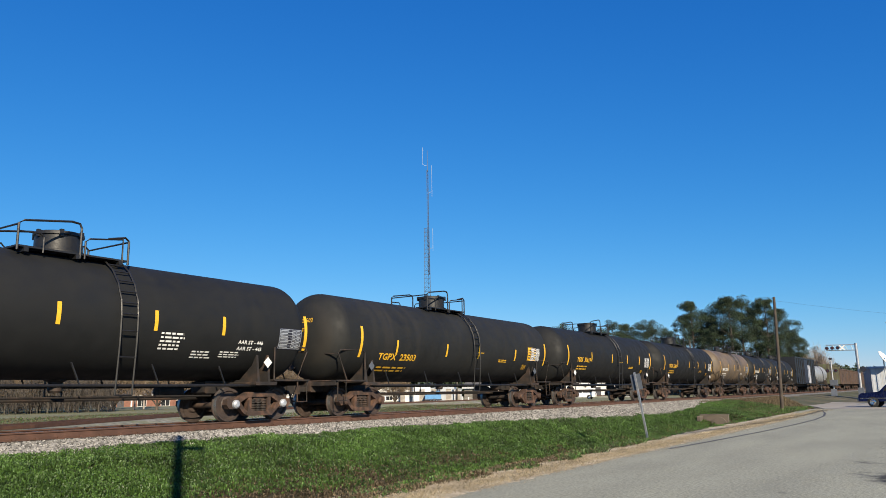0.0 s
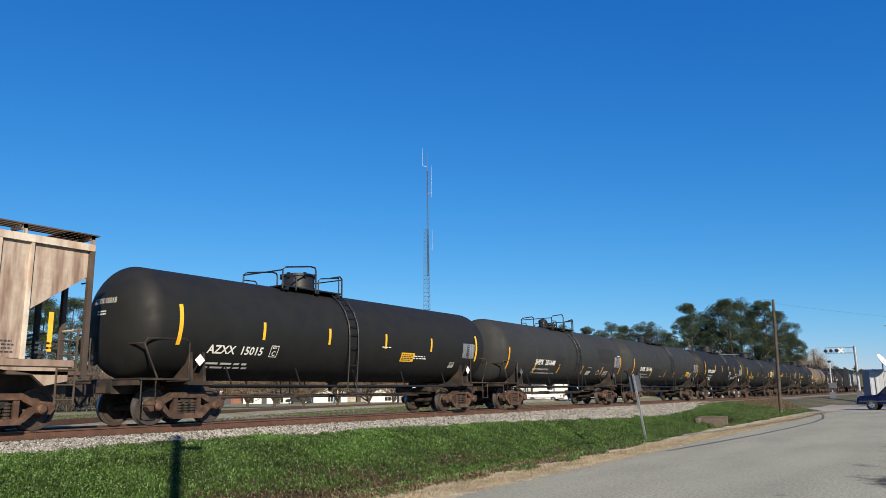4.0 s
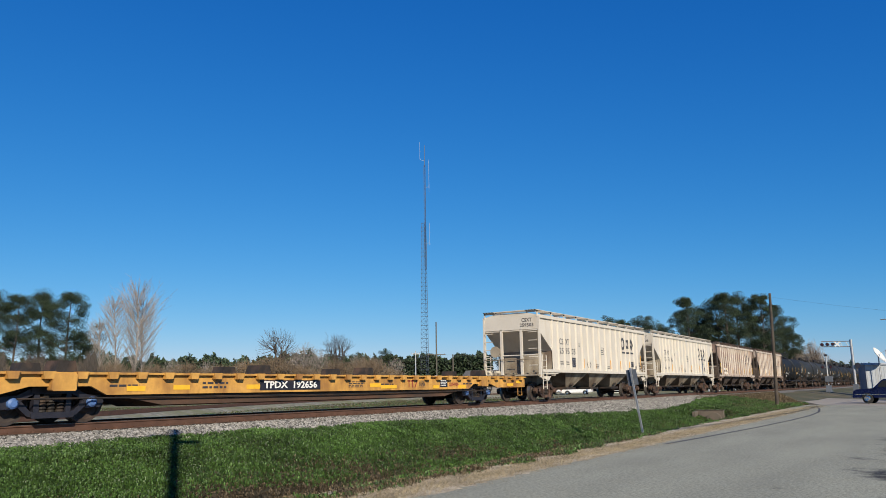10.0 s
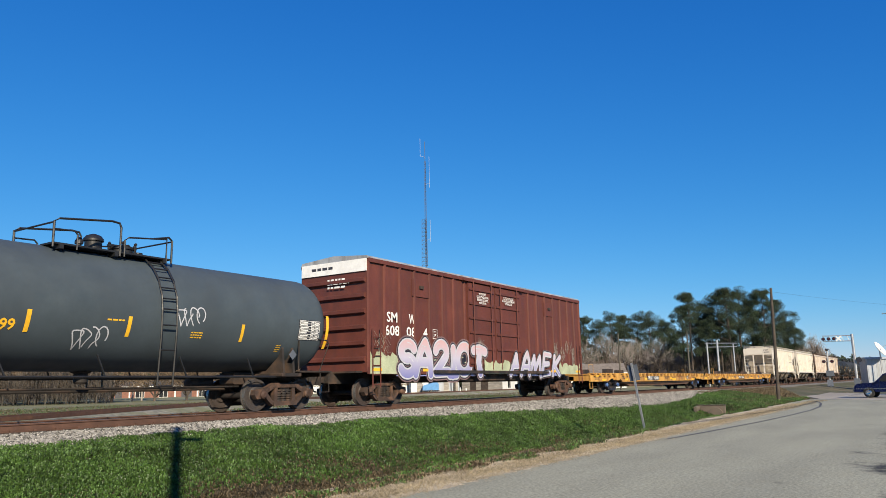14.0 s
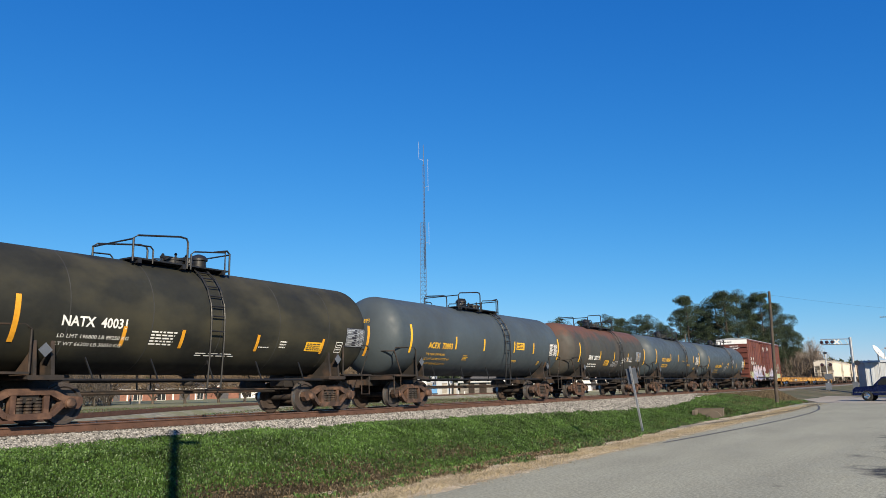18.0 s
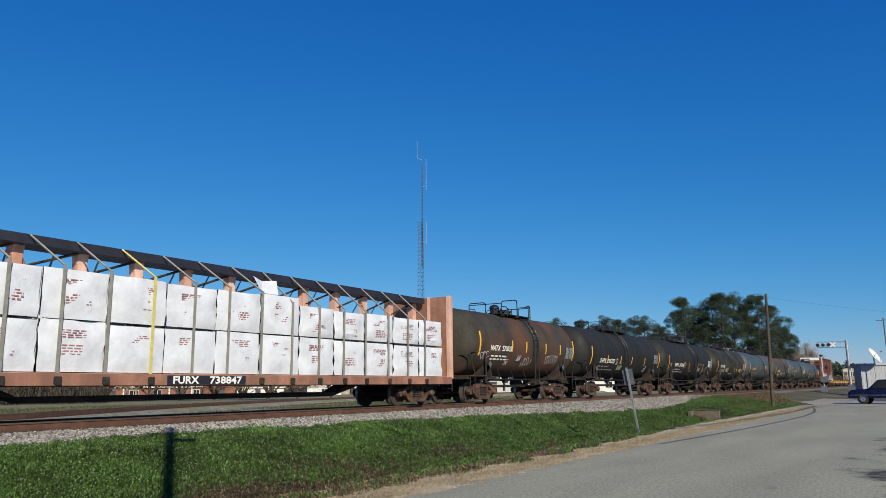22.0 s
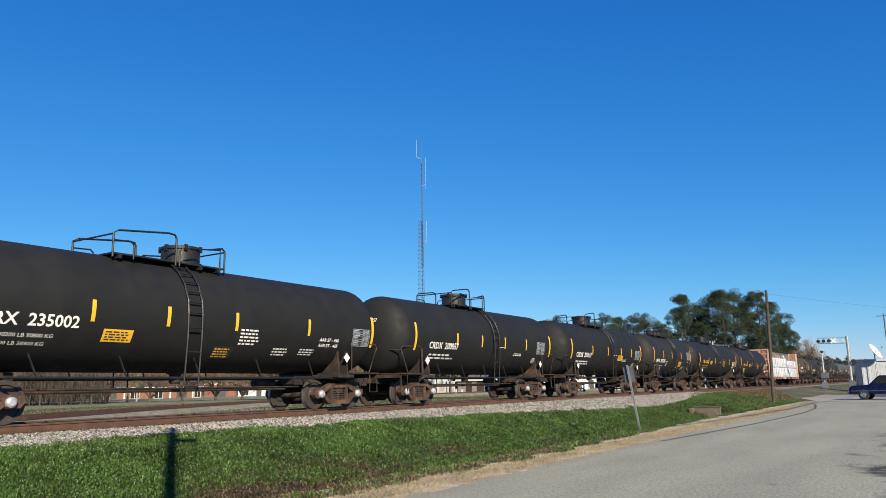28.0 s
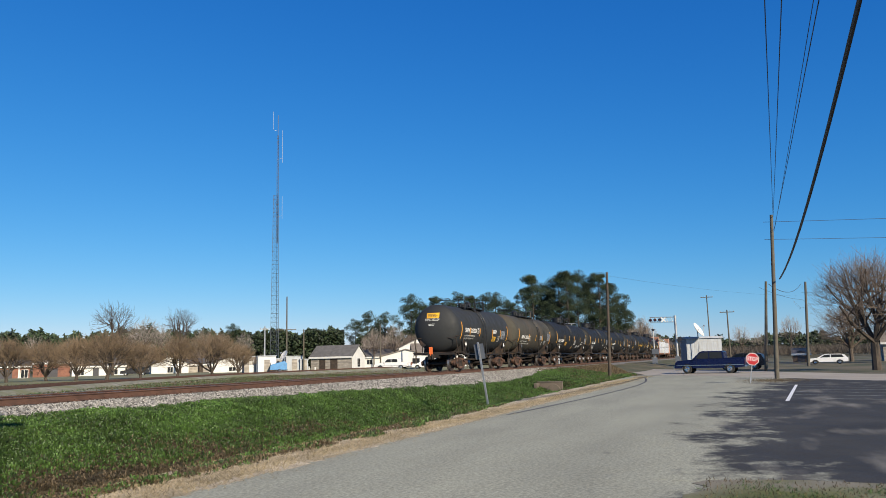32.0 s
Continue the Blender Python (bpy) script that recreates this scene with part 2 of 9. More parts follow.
_e = _rp.color_ramp.elements.new(0.55)
_e.color = (0.47, 0.45, 0.55, 1)
_l.new(_tc.outputs["Object"], _sp.inputs[0])
_l.new(_sp.outputs["Z"], _mr.inputs["Value"])
_l.new(_mr.outputs["Result"], _rp.inputs["Fac"])
_l.new(_rp.outputs["Color"], _n["Principled BSDF"].inputs["Base Color"])
M["g_green"] = mat("g_green", (0.42, 0.46, 0.3), 0.5, var=0.25, scale=2)
M["g_black"] = mat("g_black", (0.02, 0.02, 0.03), 0.5, var=0.2, scale=3)
M["rail"] = mat("rail", (0.1, 0.05, 0.033), 0.75, var=0.3, scale=4, fine=40, bump=0.15)
M["rail_top"] = mat("rail_top", (0.3, 0.29, 0.28), 0.3, metal=0.9, var=0.2, scale=6)
M["tie"] = mat("tie", (0.075, 0.055, 0.042), 0.85, var=0.35, scale=3, fine=30, bump=0.4, rand=0.4)
M["ballast_base"] = mat("ballast_base", (0.2, 0.19, 0.175), 0.9, var=0.5, scale=6, fine=22, bump=0.8)
M["ballast_weedy"] = mat("ballast_weedy", (0.29, 0.275, 0.21), 0.9, var=0.5, scale=3, fine=20, bump=0.9, stain=(0.17, 0.17, 0.08), stain_amt=0.45, stain_map=(0.5, 0.8, 1))
M["asphalt"] = mat("asphalt", (0.36, 0.335, 0.262), 0.88, var=0.5, scale=0.35, fine=9, bump=0.9, stain=(0.2, 0.19, 0.16), stain_amt=0.25, stain_map=(0.12, 0.6, 1))
M["asphalt_street"] = mat("asphalt_street", (0.34, 0.305, 0.245), 0.88, var=0.15, scale=0.4, fine=10, bump=0.4)
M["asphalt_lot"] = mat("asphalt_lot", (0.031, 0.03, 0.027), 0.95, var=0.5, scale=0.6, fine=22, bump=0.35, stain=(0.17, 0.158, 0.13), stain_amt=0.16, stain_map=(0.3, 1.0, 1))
# worn edge of the lot: the tar coat wears off towards the road into the paler bare surface
_n, _l = M["asphalt_lot"].node_tree.nodes, M["asphalt_lot"].node_tree.links
_tc, _sp = _n.new("ShaderNodeTexCoord"), _n.new("ShaderNodeSeparateXYZ")
_l.new(_tc.outputs["Object"], _sp.inputs[0])


def calc(op, a, b):
    q = _n.new("ShaderNodeMath")
    q.operation = op
    for s, v in zip(q.inputs, (a, b)):
        if isinstance(v, (int, float)):
            s.default_value = v
        else:
            _l.new(v, s)
    return q.outputs[0]


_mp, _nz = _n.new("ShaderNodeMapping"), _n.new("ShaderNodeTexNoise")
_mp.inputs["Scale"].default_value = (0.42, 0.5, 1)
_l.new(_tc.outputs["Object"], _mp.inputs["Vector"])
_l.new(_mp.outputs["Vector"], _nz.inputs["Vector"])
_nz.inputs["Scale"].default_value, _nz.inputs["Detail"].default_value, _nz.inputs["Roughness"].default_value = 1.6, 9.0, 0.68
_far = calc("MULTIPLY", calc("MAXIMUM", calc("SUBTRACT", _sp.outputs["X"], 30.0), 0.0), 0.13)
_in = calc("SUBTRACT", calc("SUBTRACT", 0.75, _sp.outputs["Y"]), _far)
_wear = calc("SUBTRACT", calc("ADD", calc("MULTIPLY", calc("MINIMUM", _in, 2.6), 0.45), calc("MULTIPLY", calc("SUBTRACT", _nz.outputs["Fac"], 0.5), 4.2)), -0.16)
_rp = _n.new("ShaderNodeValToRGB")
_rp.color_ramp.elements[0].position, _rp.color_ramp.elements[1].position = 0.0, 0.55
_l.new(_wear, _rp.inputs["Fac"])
_mx = _n.new("ShaderNodeMix")
_mx.data_type = "RGBA"
_b = _n["Principled BSDF"]
_src = _b.inputs["Base Color"].links[0].from_socket
_g2 = _n.new("ShaderNodeTexNoise")
_g2.inputs["Scale"].default_value, _g2.inputs["Detail"].default_value = 20.0, 8.0
_g2.inputs["Roughness"].default_value = 0.8
_r2 = _n.new("ShaderNodeValToRGB")
_r2.color_ramp.elements[0].color, _r2.color_ramp.elements[1].color = (0.112, 0.113, 0.084, 1), (0.535, 0.53, 0.395, 1)
_r2.color_ramp.elements[0].position, _r2.color_ramp.elements[1].position = 0.3, 0.7
_l.new(_tc.outputs["Object"], _g2.inputs["Vector"])
_l.new(_g2.outputs["Fac"], _r2.inputs["Fac"])
_g3, _r3, _m3 = _n.new("ShaderNodeTexNoise"), _n.new("ShaderNodeValToRGB"), _n.new("ShaderNodeMix")
_mp3 = _n.new("ShaderNodeMapping")
_mp3.inputs["Scale"].default_value = (0.25, 1.0, 1)
_l.new(_tc.outputs["Object"], _mp3.inputs["Vector"])
_l.new(_mp3.outputs["Vector"], _g3.inputs["Vector"])
_g3.inputs["Scale"].default_value, _g3.inputs["Detail"].default_value = 0.7, 7.0
_r3.color_ramp.elements[0].position, _r3.color_ramp.elements[1].position = 0.3, 0.7
_r3.color_ramp.elements[0].color, _r3.color_ramp.elements[1].color = (0.76, 0.76, 0.77, 1), (1, 1, 1, 1)
_l.new(_g3.outputs["Fac"], _r3.inputs["Fac"])
_m3.data_type, _m3.blend_type = "RGBA", "MULTIPLY"
_m3.inputs[0].default_value = 1.0
_l.new(_r2.outputs["Color"], _m3.inputs[6])
_l.new(_r3.outputs["Color"], _m3.inputs[7])
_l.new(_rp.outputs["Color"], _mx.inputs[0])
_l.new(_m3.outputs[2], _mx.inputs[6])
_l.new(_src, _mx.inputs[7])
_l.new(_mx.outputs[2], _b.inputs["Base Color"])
M["tar"] = mat("tar", (0.085, 0.08, 0.07), 0.7, var=0.2, scale=3)
M["straw"] = by_island(mat("straw", (0.5, 0.41, 0.26), 0.9, var=0.3, scale=1.0, fine=9, bump=0.0), (0.3, 0.3, 0.28), (1, 1, 1))
M["dirt"] = mat("dirt", (0.54, 0.46, 0.33), 0.95, var=0.35, scale=2.2, fine=34, bump=0.6, stain=(0.28, 0.225, 0.13), stain_amt=0.36, stain_map=(0.7, 3.5, 1))
M["grass_blade"] = by_island(mat("grass_blade", (0.098, 0.195, 0.036), 0.6, var=0.45, scale=0.7, fine=7, bump=0.0), (0.16, 0.2, 0.15), (1.0, 1.0, 1.0))
M["grass_dry"] = by_island(mat("grass_dry", (0.185, 0.14, 0.08), 0.85, var=0.4, scale=0.8, fine=8, bump=0.0), (0.22, 0.2, 0.17), (1, 1, 1))
M["bank"] = mat("bank", (0.022, 0.032, 0.008), 0.95, var=0.4, scale=0.8, fine=14, bump=0.6, stain=(0.055, 0.04, 0.02), stain_amt=0.4, stain_map=(0.35, 0.8, 0.5))
M["ground"] = mat("ground", (0.075, 0.078, 0.032), 0.95, var=0.4, scale=0.4, fine=5, bump=0.5, stain=(0.14, 0.112, 0.065), stain_amt=0.38, stain_map=(0.12, 0.2, 1))
M["field"] = mat("field", (0.235, 0.215, 0.125), 0.95, var=0.4, scale=0.7, fine=12, bump=0.6, stain=(0.14, 0.155, 0.06), stain_amt=0.45, stain_map=(0.35, 0.5, 1))
M["moss"] = mat("moss", (0.12, 0.135, 0.03), 0.95, var=0.4, scale=1.5, fine=30, bump=0.8, stain=(0.2, 0.18, 0.13), stain_amt=0.45, stain_map=(0.8, 0.8, 1))
M["concrete"] = mat("concrete", (0.14, 0.118, 0.092), 0.85, var=0.3, scale=2, fine=20, bump=0.3, stain=(0.14, 0.11, 0.085), stain_amt=0.45, stain_map=(2, 2, 0.5))
M["galv_dull"] = mat("galv_dull", (0.11, 0.125, 0.15), 0.6, metal=0.2, var=0.15, scale=4)
M["galv"] = mat("galv", (0.45, 0.46, 0.47), 0.45, metal=0.7, var=0.15, scale=4)
M["wood_dark"] = mat("wood_dark", (0.07, 0.055, 0.042), 0.85, var=0.3, scale=3, fine=30, bump=0.4)
M["wood_pole"] = mat("wood_pole", (0.105, 0.1, 0.08), 0.85, var=0.3, scale=3, fine=30, bump=0.4, stain=(0.1, 0.08, 0.06), stain_amt=0.4, stain_map=(6, 6, 0.3))
M["wire"] = mat("wire", (0.03, 0.03, 0.035), 0.6, var=0.1, scale=5)
M["needles"] = by_island(mat("needles", (0.06, 0.1, 0.042), 0.7, var=0.4, scale=0.5, fine=5, bump=0.0, rand=0.25), (0.25, 0.25, 0.25), (1, 1, 1))
M["bark"] = mat("bark", (0.095, 0.075, 0.06), 0.9, var=0.3, scale=3, fine=20, bump=0.4, rand=0.3)
M["twigs"] = mat("twigs", (0.215, 0.155, 0.1), 0.9, var=0.25, scale=1.2, fine=10, bump=0.0, rand=0.2)
M["brush_dark"] = mat("brush_dark", (0.085, 0.071, 0.058), 0.9, var=0.3, scale=0.6, fine=10, bump=0.0)
M["twigs_grey"] = mat("twigs_grey", (0.17, 0.135, 0.11), 0.9, var=0.25, scale=1.2, fine=10, bump=0.0)
M["twigs_pale"] = mat("twigs_pale", (0.33, 0.29, 0.255), 0.9, var=0.2, scale=1.2, fine=10, bump=0.0)
M["brick"] = mat("brick", (0.22, 0.1, 0.07), 0.85, var=0.25, scale=2, fine=12, bump=0.2)
M["paint_faded"] = mat("paint_faded", (0.3, 0.3, 0.27), 0.85, var=0.5, scale=4, fine=25, bump=0.2, stain=(0.06, 0.06, 0.055), stain_amt=0.4, stain_map=(1.5, 1.5, 1))
M["siding_white"] = mat("siding_white", (0.62, 0.62, 0.6), 0.6, var=0.08, scale=1.5, fine=12, bump=0.05)
M["siding_old"] = mat("siding_old", (0.36, 0.33, 0.29), 0.85, var=0.25, scale=1.5, fine=14, bump=0.2, stain=(0.2, 0.18, 0.16), stain_amt=0.4, stain_map=(0.6, 0.6, 3))
M["shingle"] = mat("shingle", (0.12, 0.115, 0.11), 0.9, var=0.25, scale=2, fine=16, bump=0.3)
M["shingle_brown"] = mat("shingle_brown", (0.2, 0.17, 0.14), 0.9, var=0.25, scale=2, fine=16, bump=0.3)
M["glass_dark"] = mat("glass_dark", (0.02, 0.022, 0.025), 0.12, var=0.1, scale=4, bump=0)
M["truck_blue"] = mat("truck_blue", (0.004, 0.0095, 0.055), 0.28, metal=0.3, var=0.1, scale=3, bump=0)
M["car_white"] = mat("car_white", (0.75, 0.75, 0.75), 0.3, var=0.05, scale=3, bump=0)
M["car_dark"] = mat("car_dark", (0.03, 0.03, 0.035), 0.3, metal=0.3, var=0.1, scale=3, bump=0)
M["tyre"] = mat("tyre", (0.02, 0.02, 0.02), 0.85, var=0.2, scale=9)
M["chrome"] = mat("chrome", (0.6, 0.6, 0.6), 0.2, metal=1.0, var=0.05, scale=4, bump=0)
M["metal_shed"] = mat("metal_shed", (0.36, 0.39, 0.43), 0.5, metal=0.1, var=0.1, scale=1.5, stain=(0.3, 0.31, 0.32), stain_amt=0.3)
M["blue_box"] = mat("blue_box", (0.08, 0.25, 0.5), 0.5, var=0.15, scale=3)
M["stop_red"] = mat("stop_red", (0.5, 0.03, 0.03), 0.4, var=0.1, scale=6, bump=0)
M["lamp_red"] = mat("lamp_red", (0.06, 0.008, 0.008), 0.3, var=0.1, scale=6, bump=0)
M["mortar"] = mat("mortar", (0.25, 0.2, 0.16), 0.9, var=0.2, scale=3)


# ---- mesh building ----
class Geo:
    """Collects faces for one mesh."""

    def __init__(self):
        self.v, self.f = [], []

    def add(self, verts, faces):
        o = len(self.v)
        self.v += [tuple(p) for p in verts]
        self.f += [tuple(i + o for i in f) for f in faces]
        return self

    def box(self, x0, x1, y0, y1, z0, z1, c=0.0):
        if x0 > x1: x0, x1 = x1, x0
        if y0 > y1: y0, y1 = y1, y0
        if z0 > z1: z0, z1 = z1, z0
        if c:
            c = min(c, (x1 - x0) * 0.3, (y1 - y0) * 0.3, (z1 - z0) * 0.3)
            self.prism([(x0 + c, z0), (x1 - c, z0), (x1, z0 + c), (x1, z1 - c), (x1 - c, z1), (x0 + c, z1), (x0, z1 - c), (x0, z0 + c)], y0, y1)
            return self
        v = [(x, y, z) for z in (z0, z1) for y in (y0, y1) for x in (x0, x1)]
        return self.add(v, [(0, 2, 3, 1), (4, 5, 7, 6), (0, 1, 5, 4), (2, 6, 7, 3), (0, 4, 6, 2), (1, 3, 7, 5)])

    def prism(self, poly, a0, a1, axis="y"):
        """Extrudes a polygon: (x, z) along y, (y, z) along x, or (x, y) along z."""
        put = {"y": lambda p, a: (p[0], a, p[1]), "x": lambda p, a: (a, p[0], p[1]), "z": lambda p, a: (p[0], p[1], a)}[axis]
        n = len(poly)
        v = [put(p, a0) for p in poly] + [put(p, a1) for p in poly]
        f = [tuple(range(n)), tuple(range(2 * n - 1, n - 1, -1))] + [(i, i + n, (i + 1) % n + n, (i + 1) % n) for i in range(n)]
        area = sum(poly[i][0] * poly[(i + 1) % n][1] - poly[(i + 1) % n][0] * poly[i][1] for i in range(n))
        flip = (area > 0) == (axis == "y")
        if (a1 > a0) != flip:
            f = [t[::-1] for t in f]
        return self.add(v, f)

    def tube(self, pts, r, n=6, cap=True, r1=None):
        pts = [Vector(p) for p in pts]
        rings = []
        for i, p in enumerate(pts):
            d = (pts[min(i + 1, len(pts) - 1)] - pts[max(i - 1, 0)]).normalized()
            a = d.cross(Vector((0, 0, 1))) if abs(d.z) < 0.9 else d.cross(Vector((1, 0, 0)))
            a.normalize()
            b = d.cross(a)
            q = r if r1 is None else r + (r1 - r) * i / (len(pts) - 1)
            rings.append([p + (a * math.cos(2 * math.pi * k / n) + b * math.sin(2 * math.pi * k / n)) * q for k in range(n)])
        f = []
        for i in range(len(rings) - 1):
            f += [(i * n + k, i * n + (k + 1) % n, (i + 1) * n + (k + 1) % n, (i + 1) * n + k) for k in range(n)]
        if cap:
            f += [tuple(range(n))[::-1], tuple(range((len(rings) - 1) * n, len(rings) * n))]
        return self.add([p for g in rings for p in g], f)

    def lathe(self, prof, n, origin=(0, 0, 0), axis="x"):
        """Turns (along, radius) pairs round an axis."""
        ox, oy, oz = origin
        v, f = [], []
        for a, r in prof:
            for k in range(n):
                c, s = r * math.cos(2 * math.pi * k / n), r * math.sin(2 * math.pi * k / n)
                v.append({"x": (ox + a, oy + c, oz + s), "y": (ox + s, oy + a, oz + c), "z": (ox + c, oy + s, oz + a)}[axis])
        for i in range(len(prof) - 1):
            f += [(i * n + k, i * n + (k + 1) % n, (i + 1) * n + (k + 1) % n, (i + 1) * n + k) for k in range(n)]
        f += [tuple(range(n))[::-1], tuple(range((len(prof) - 1) * n, len(prof) * n))]
        return self.add(v, f)

    def mesh(self, name, material, smooth=False):
        me = bpy.data.meshes.new(name)
        me.from_pydata(self.v, [], self.f)
        me.materials.append(M[material] if isinstance(material, str) else material)
        bm = bmesh.new()
        bm.from_mesh(me)
        if len(bm.faces) < 6000:
            bmesh.ops.recalc_face_normals(bm, faces=bm.faces)
        if smooth:
            for e in bm.edges:
                if len(e.link_faces) == 2 and e.calc_face_angle(0) > 0.6:
                    e.smooth = False
            for fc in bm.faces:
                fc.smooth = True
        bm.to_mesh(me)
        bm.free()
        return me


def part(name, geo, material, parent=None, label="", smooth=False, m=None):
    me = geo.mesh(name, material, smooth) if isinstance(geo, Geo) else geo
    ob = new(name, me)
    if parent is not None:
        ob.parent = parent
    if m is not None:
        ob.matrix_basis = m
    if label:
        ob["label"] = label
    if name in ("table_figures", "stencil_bars", "lettering"):
        ob["kind"] = "stuff"
    return ob


def thing(name, label, category, group="", m=None, kind="", geo=None, material=None, smooth=False):
    ob = new(name, geo.mesh(name, material, smooth) if geo else None)
    if m is not None:
        ob.matrix_basis = m
    return tagged(ob, label, category, group, kind)


def polar(az, r, z=0.0):
    return (r * math.cos(radians(az)), r * math.sin(radians(az)), z)


TEXT = {}


def text_mesh(s, size, material, width=None, bold=0.0):
    """Letters as a flat mesh in the x-z plane, facing -y, centred on the origin; width squeezes them to that length."""
    key = (s, size, material, width, bold)
    if key in TEXT:
        return TEXT[key]
    cu = bpy.data.curves.new("letters", "FONT")
    cu.body, cu.size, cu.align_x, cu.align_y, cu.resolution_u, cu.offset = s, size, "CENTER", "CENTER", 2, bold
    tmp = bpy.data.objects.new("letters", cu)
    me = bpy.data.meshes.new_from_object(tmp)
    bpy.data.objects.remove(tmp)
    k = 1.0
    if width and len(me.vertices):
        xs = [v.co.x for v in me.vertices]
        k = width / (max(xs) - min(xs))
    for v in me.vertices:
        v.co = Vector((v.co.x * k, 0.0, v.co.y))
    bm = bmesh.new()
    bm.from_mesh(me)
    for fc in bm.faces:
        if fc.normal.y > 0:
            fc.normal_flip()
    bm.to_mesh(me)
    bm.free()
    me.materials.clear()
    me.materials.append(M[material])
    TEXT[key] = me
    return me


def wrap_mesh(me, x, z, R, zc, side=-1, off=0.008):
    """Lays a flat mesh round a tank of radius R with its axis at height zc."""
    bm = bmesh.new()
    bm.from_mesh(me)
    zs = [v.co.z for v in bm.verts]
    lo, hi = min(zs), max(zs)
    for i in range(1, int((hi - lo) / 0.12) + 1):
        bmesh.ops.bisect_plane(bm, geom=bm.verts[:] + bm.edges[:] + bm.faces[:], plane_co=(0, 0, lo + i * 0.12), plane_no=(0, 0, 1))
    a0 = math.asin(max(-0.98, min(0.98, (z - zc) / R)))
    for v in bm.verts:
        a = a0 + v.co.z / R
        v.co = Vector((x - side * v.co.x, side * (R + off) * math.cos(a), zc + (R + off) * math.sin(a)))
    out = bpy.data.meshes.new(me.name)
    bm.to_mesh(out)
    bm.free()
    for m_ in me.materials:
        out.materials.append(m_)
    return out


def head_mesh(me, s, y, z, ht, R, zc, depth, off=0.008):
    """Lays a flat mesh on the domed head of a tank, s = -1 or 1 for the end."""
    bm = bmesh.new()
    bm.from_mesh(me)
    for v in bm.verts:
        py, pz = y + s * v.co.x, z + v.co.z
        q = min(0.95, (py * py + (pz - zc) ** 2) / (R * R))
        v.co = Vector((s * (ht - depth * (1 - math.sqrt(1 - q)) + off), py, pz))
    out = bpy.data.meshes.new(me.name)
    bm.to_mesh(out)
    bm.free()
    for m_ in me.materials:
        out.materials.append(m_)
    return out


def bars(w, h, rows, material, seed=0, fill=0.75):
    """Unreadable writing: rows of short plain bars in the x-z plane."""
    rnd = random.Random(seed)
    g = Geo()
    ph = h / rows
    for i in range(rows):
        z = h / 2 - ph * (i + 0.5)
        x = -w / 2
        end = w / 2 * rnd.uniform(0.55, 1.0)
        while x < end:
            l_ = max(0.03, w * rnd.uniform(0.08, 0.26))
            x1 = min(end, x + l_)
            g.add([(x, 0, z - ph * 0.24), (x1, 0, z - ph * 0.24), (x1, 0, z + ph * 0.24), (x, 0, z + ph * 0.24)], [(0, 1, 2, 3)])
            x += l_ + max(0.014, w * 0.05)
    return g.mesh("lettering", material)


def panel(w, h, material):
    return Geo().add([(-w / 2, 0, -h / 2), (w / 2, 0, -h / 2), (w / 2, 0, h / 2), (-w / 2, 0, h / 2)], [(0, 1, 2, 3)]).mesh("panel", material)


# ---- the train ----
TRACK_Y = 17.45
DISTANCE = [(0, 0.00), (2.5, 37.35), (5, 75.13), (8, 120.78), (11, 166.51), (14.5, 219.84), (17, 258.48), (20, 305.29), (22.5, 343.82),
            (25.5, 389.54), (28, 427.65), (30, 458.24), (32, 488.88)]
CARS = []


def arc(cx, cz, r, a0, a1, n):
    return [(cx + r * math.cos(radians(a0 + (a1 - a0) * i / n)), cz + r * math.sin(radians(a0 + (a1 - a0) * i / n))) for i in range(n + 1)]


def side_frame_geo():
    g = Geo()
    for s in (-1, 1):
        g.prism([(s * 0.34, 0.78), (s * 0.5, 0.78), (s * 0.78, 0.64), (s * 1.18, 0.6), (s * 1.2, 0.46), (s * 1.1, 0.34), (s * 0.78, 0.38), (s * 0.7, 0.52), (s * 0.46, 0.64)], -0.09, 0.09)
        g.prism([(s * 0.42, 0.15), (s * 0.56, 0.2), (s * 0.8, 0.42), (s * 0.7, 0.52), (s * 0.5, 0.3), (s * 0.4, 0.27)], -0.08, 0.08)
        g.prism([(s * 0.3, 0.27), (s * 0.42, 0.27), (s * 0.42, 0.7), (s * 0.3, 0.7)], -0.08, 0.08)
    g.box(-0.5, 0.5, -0.1, 0.1, 0.66, 0.8, 0.03)
    g.box(-0.48, 0.48, -0.12, 0.12, 0.14, 0.27, 0.03)
    return g


def wheel_geo():
    return Geo().lathe([(-0.07, 0.13), (-0.07, 0.2), (-0.03, 0.25), (-0.03, 0.36), (-0.07, 0.39), (-0.07, 0.455), (0.055, 0.46), (0.06, 0.485), (0.085, 0.485), (0.09, 0.4), (0.05, 0.36), (0.04, 0.22), (0.09, 0.18), (0.09, 0.1)], 28, axis="y")


def spring_geo():
    g = Geo()
    prof = [(0.0, 0.06)]
    for k in range(5):
        prof += [(0.005 + k * 0.07, 0.088), (0.04 + k * 0.07, 0.088), (0.055 + k * 0.07, 0.055)]
    g.lathe(prof, 10, (0, 0, 0.27), "z")
    return g


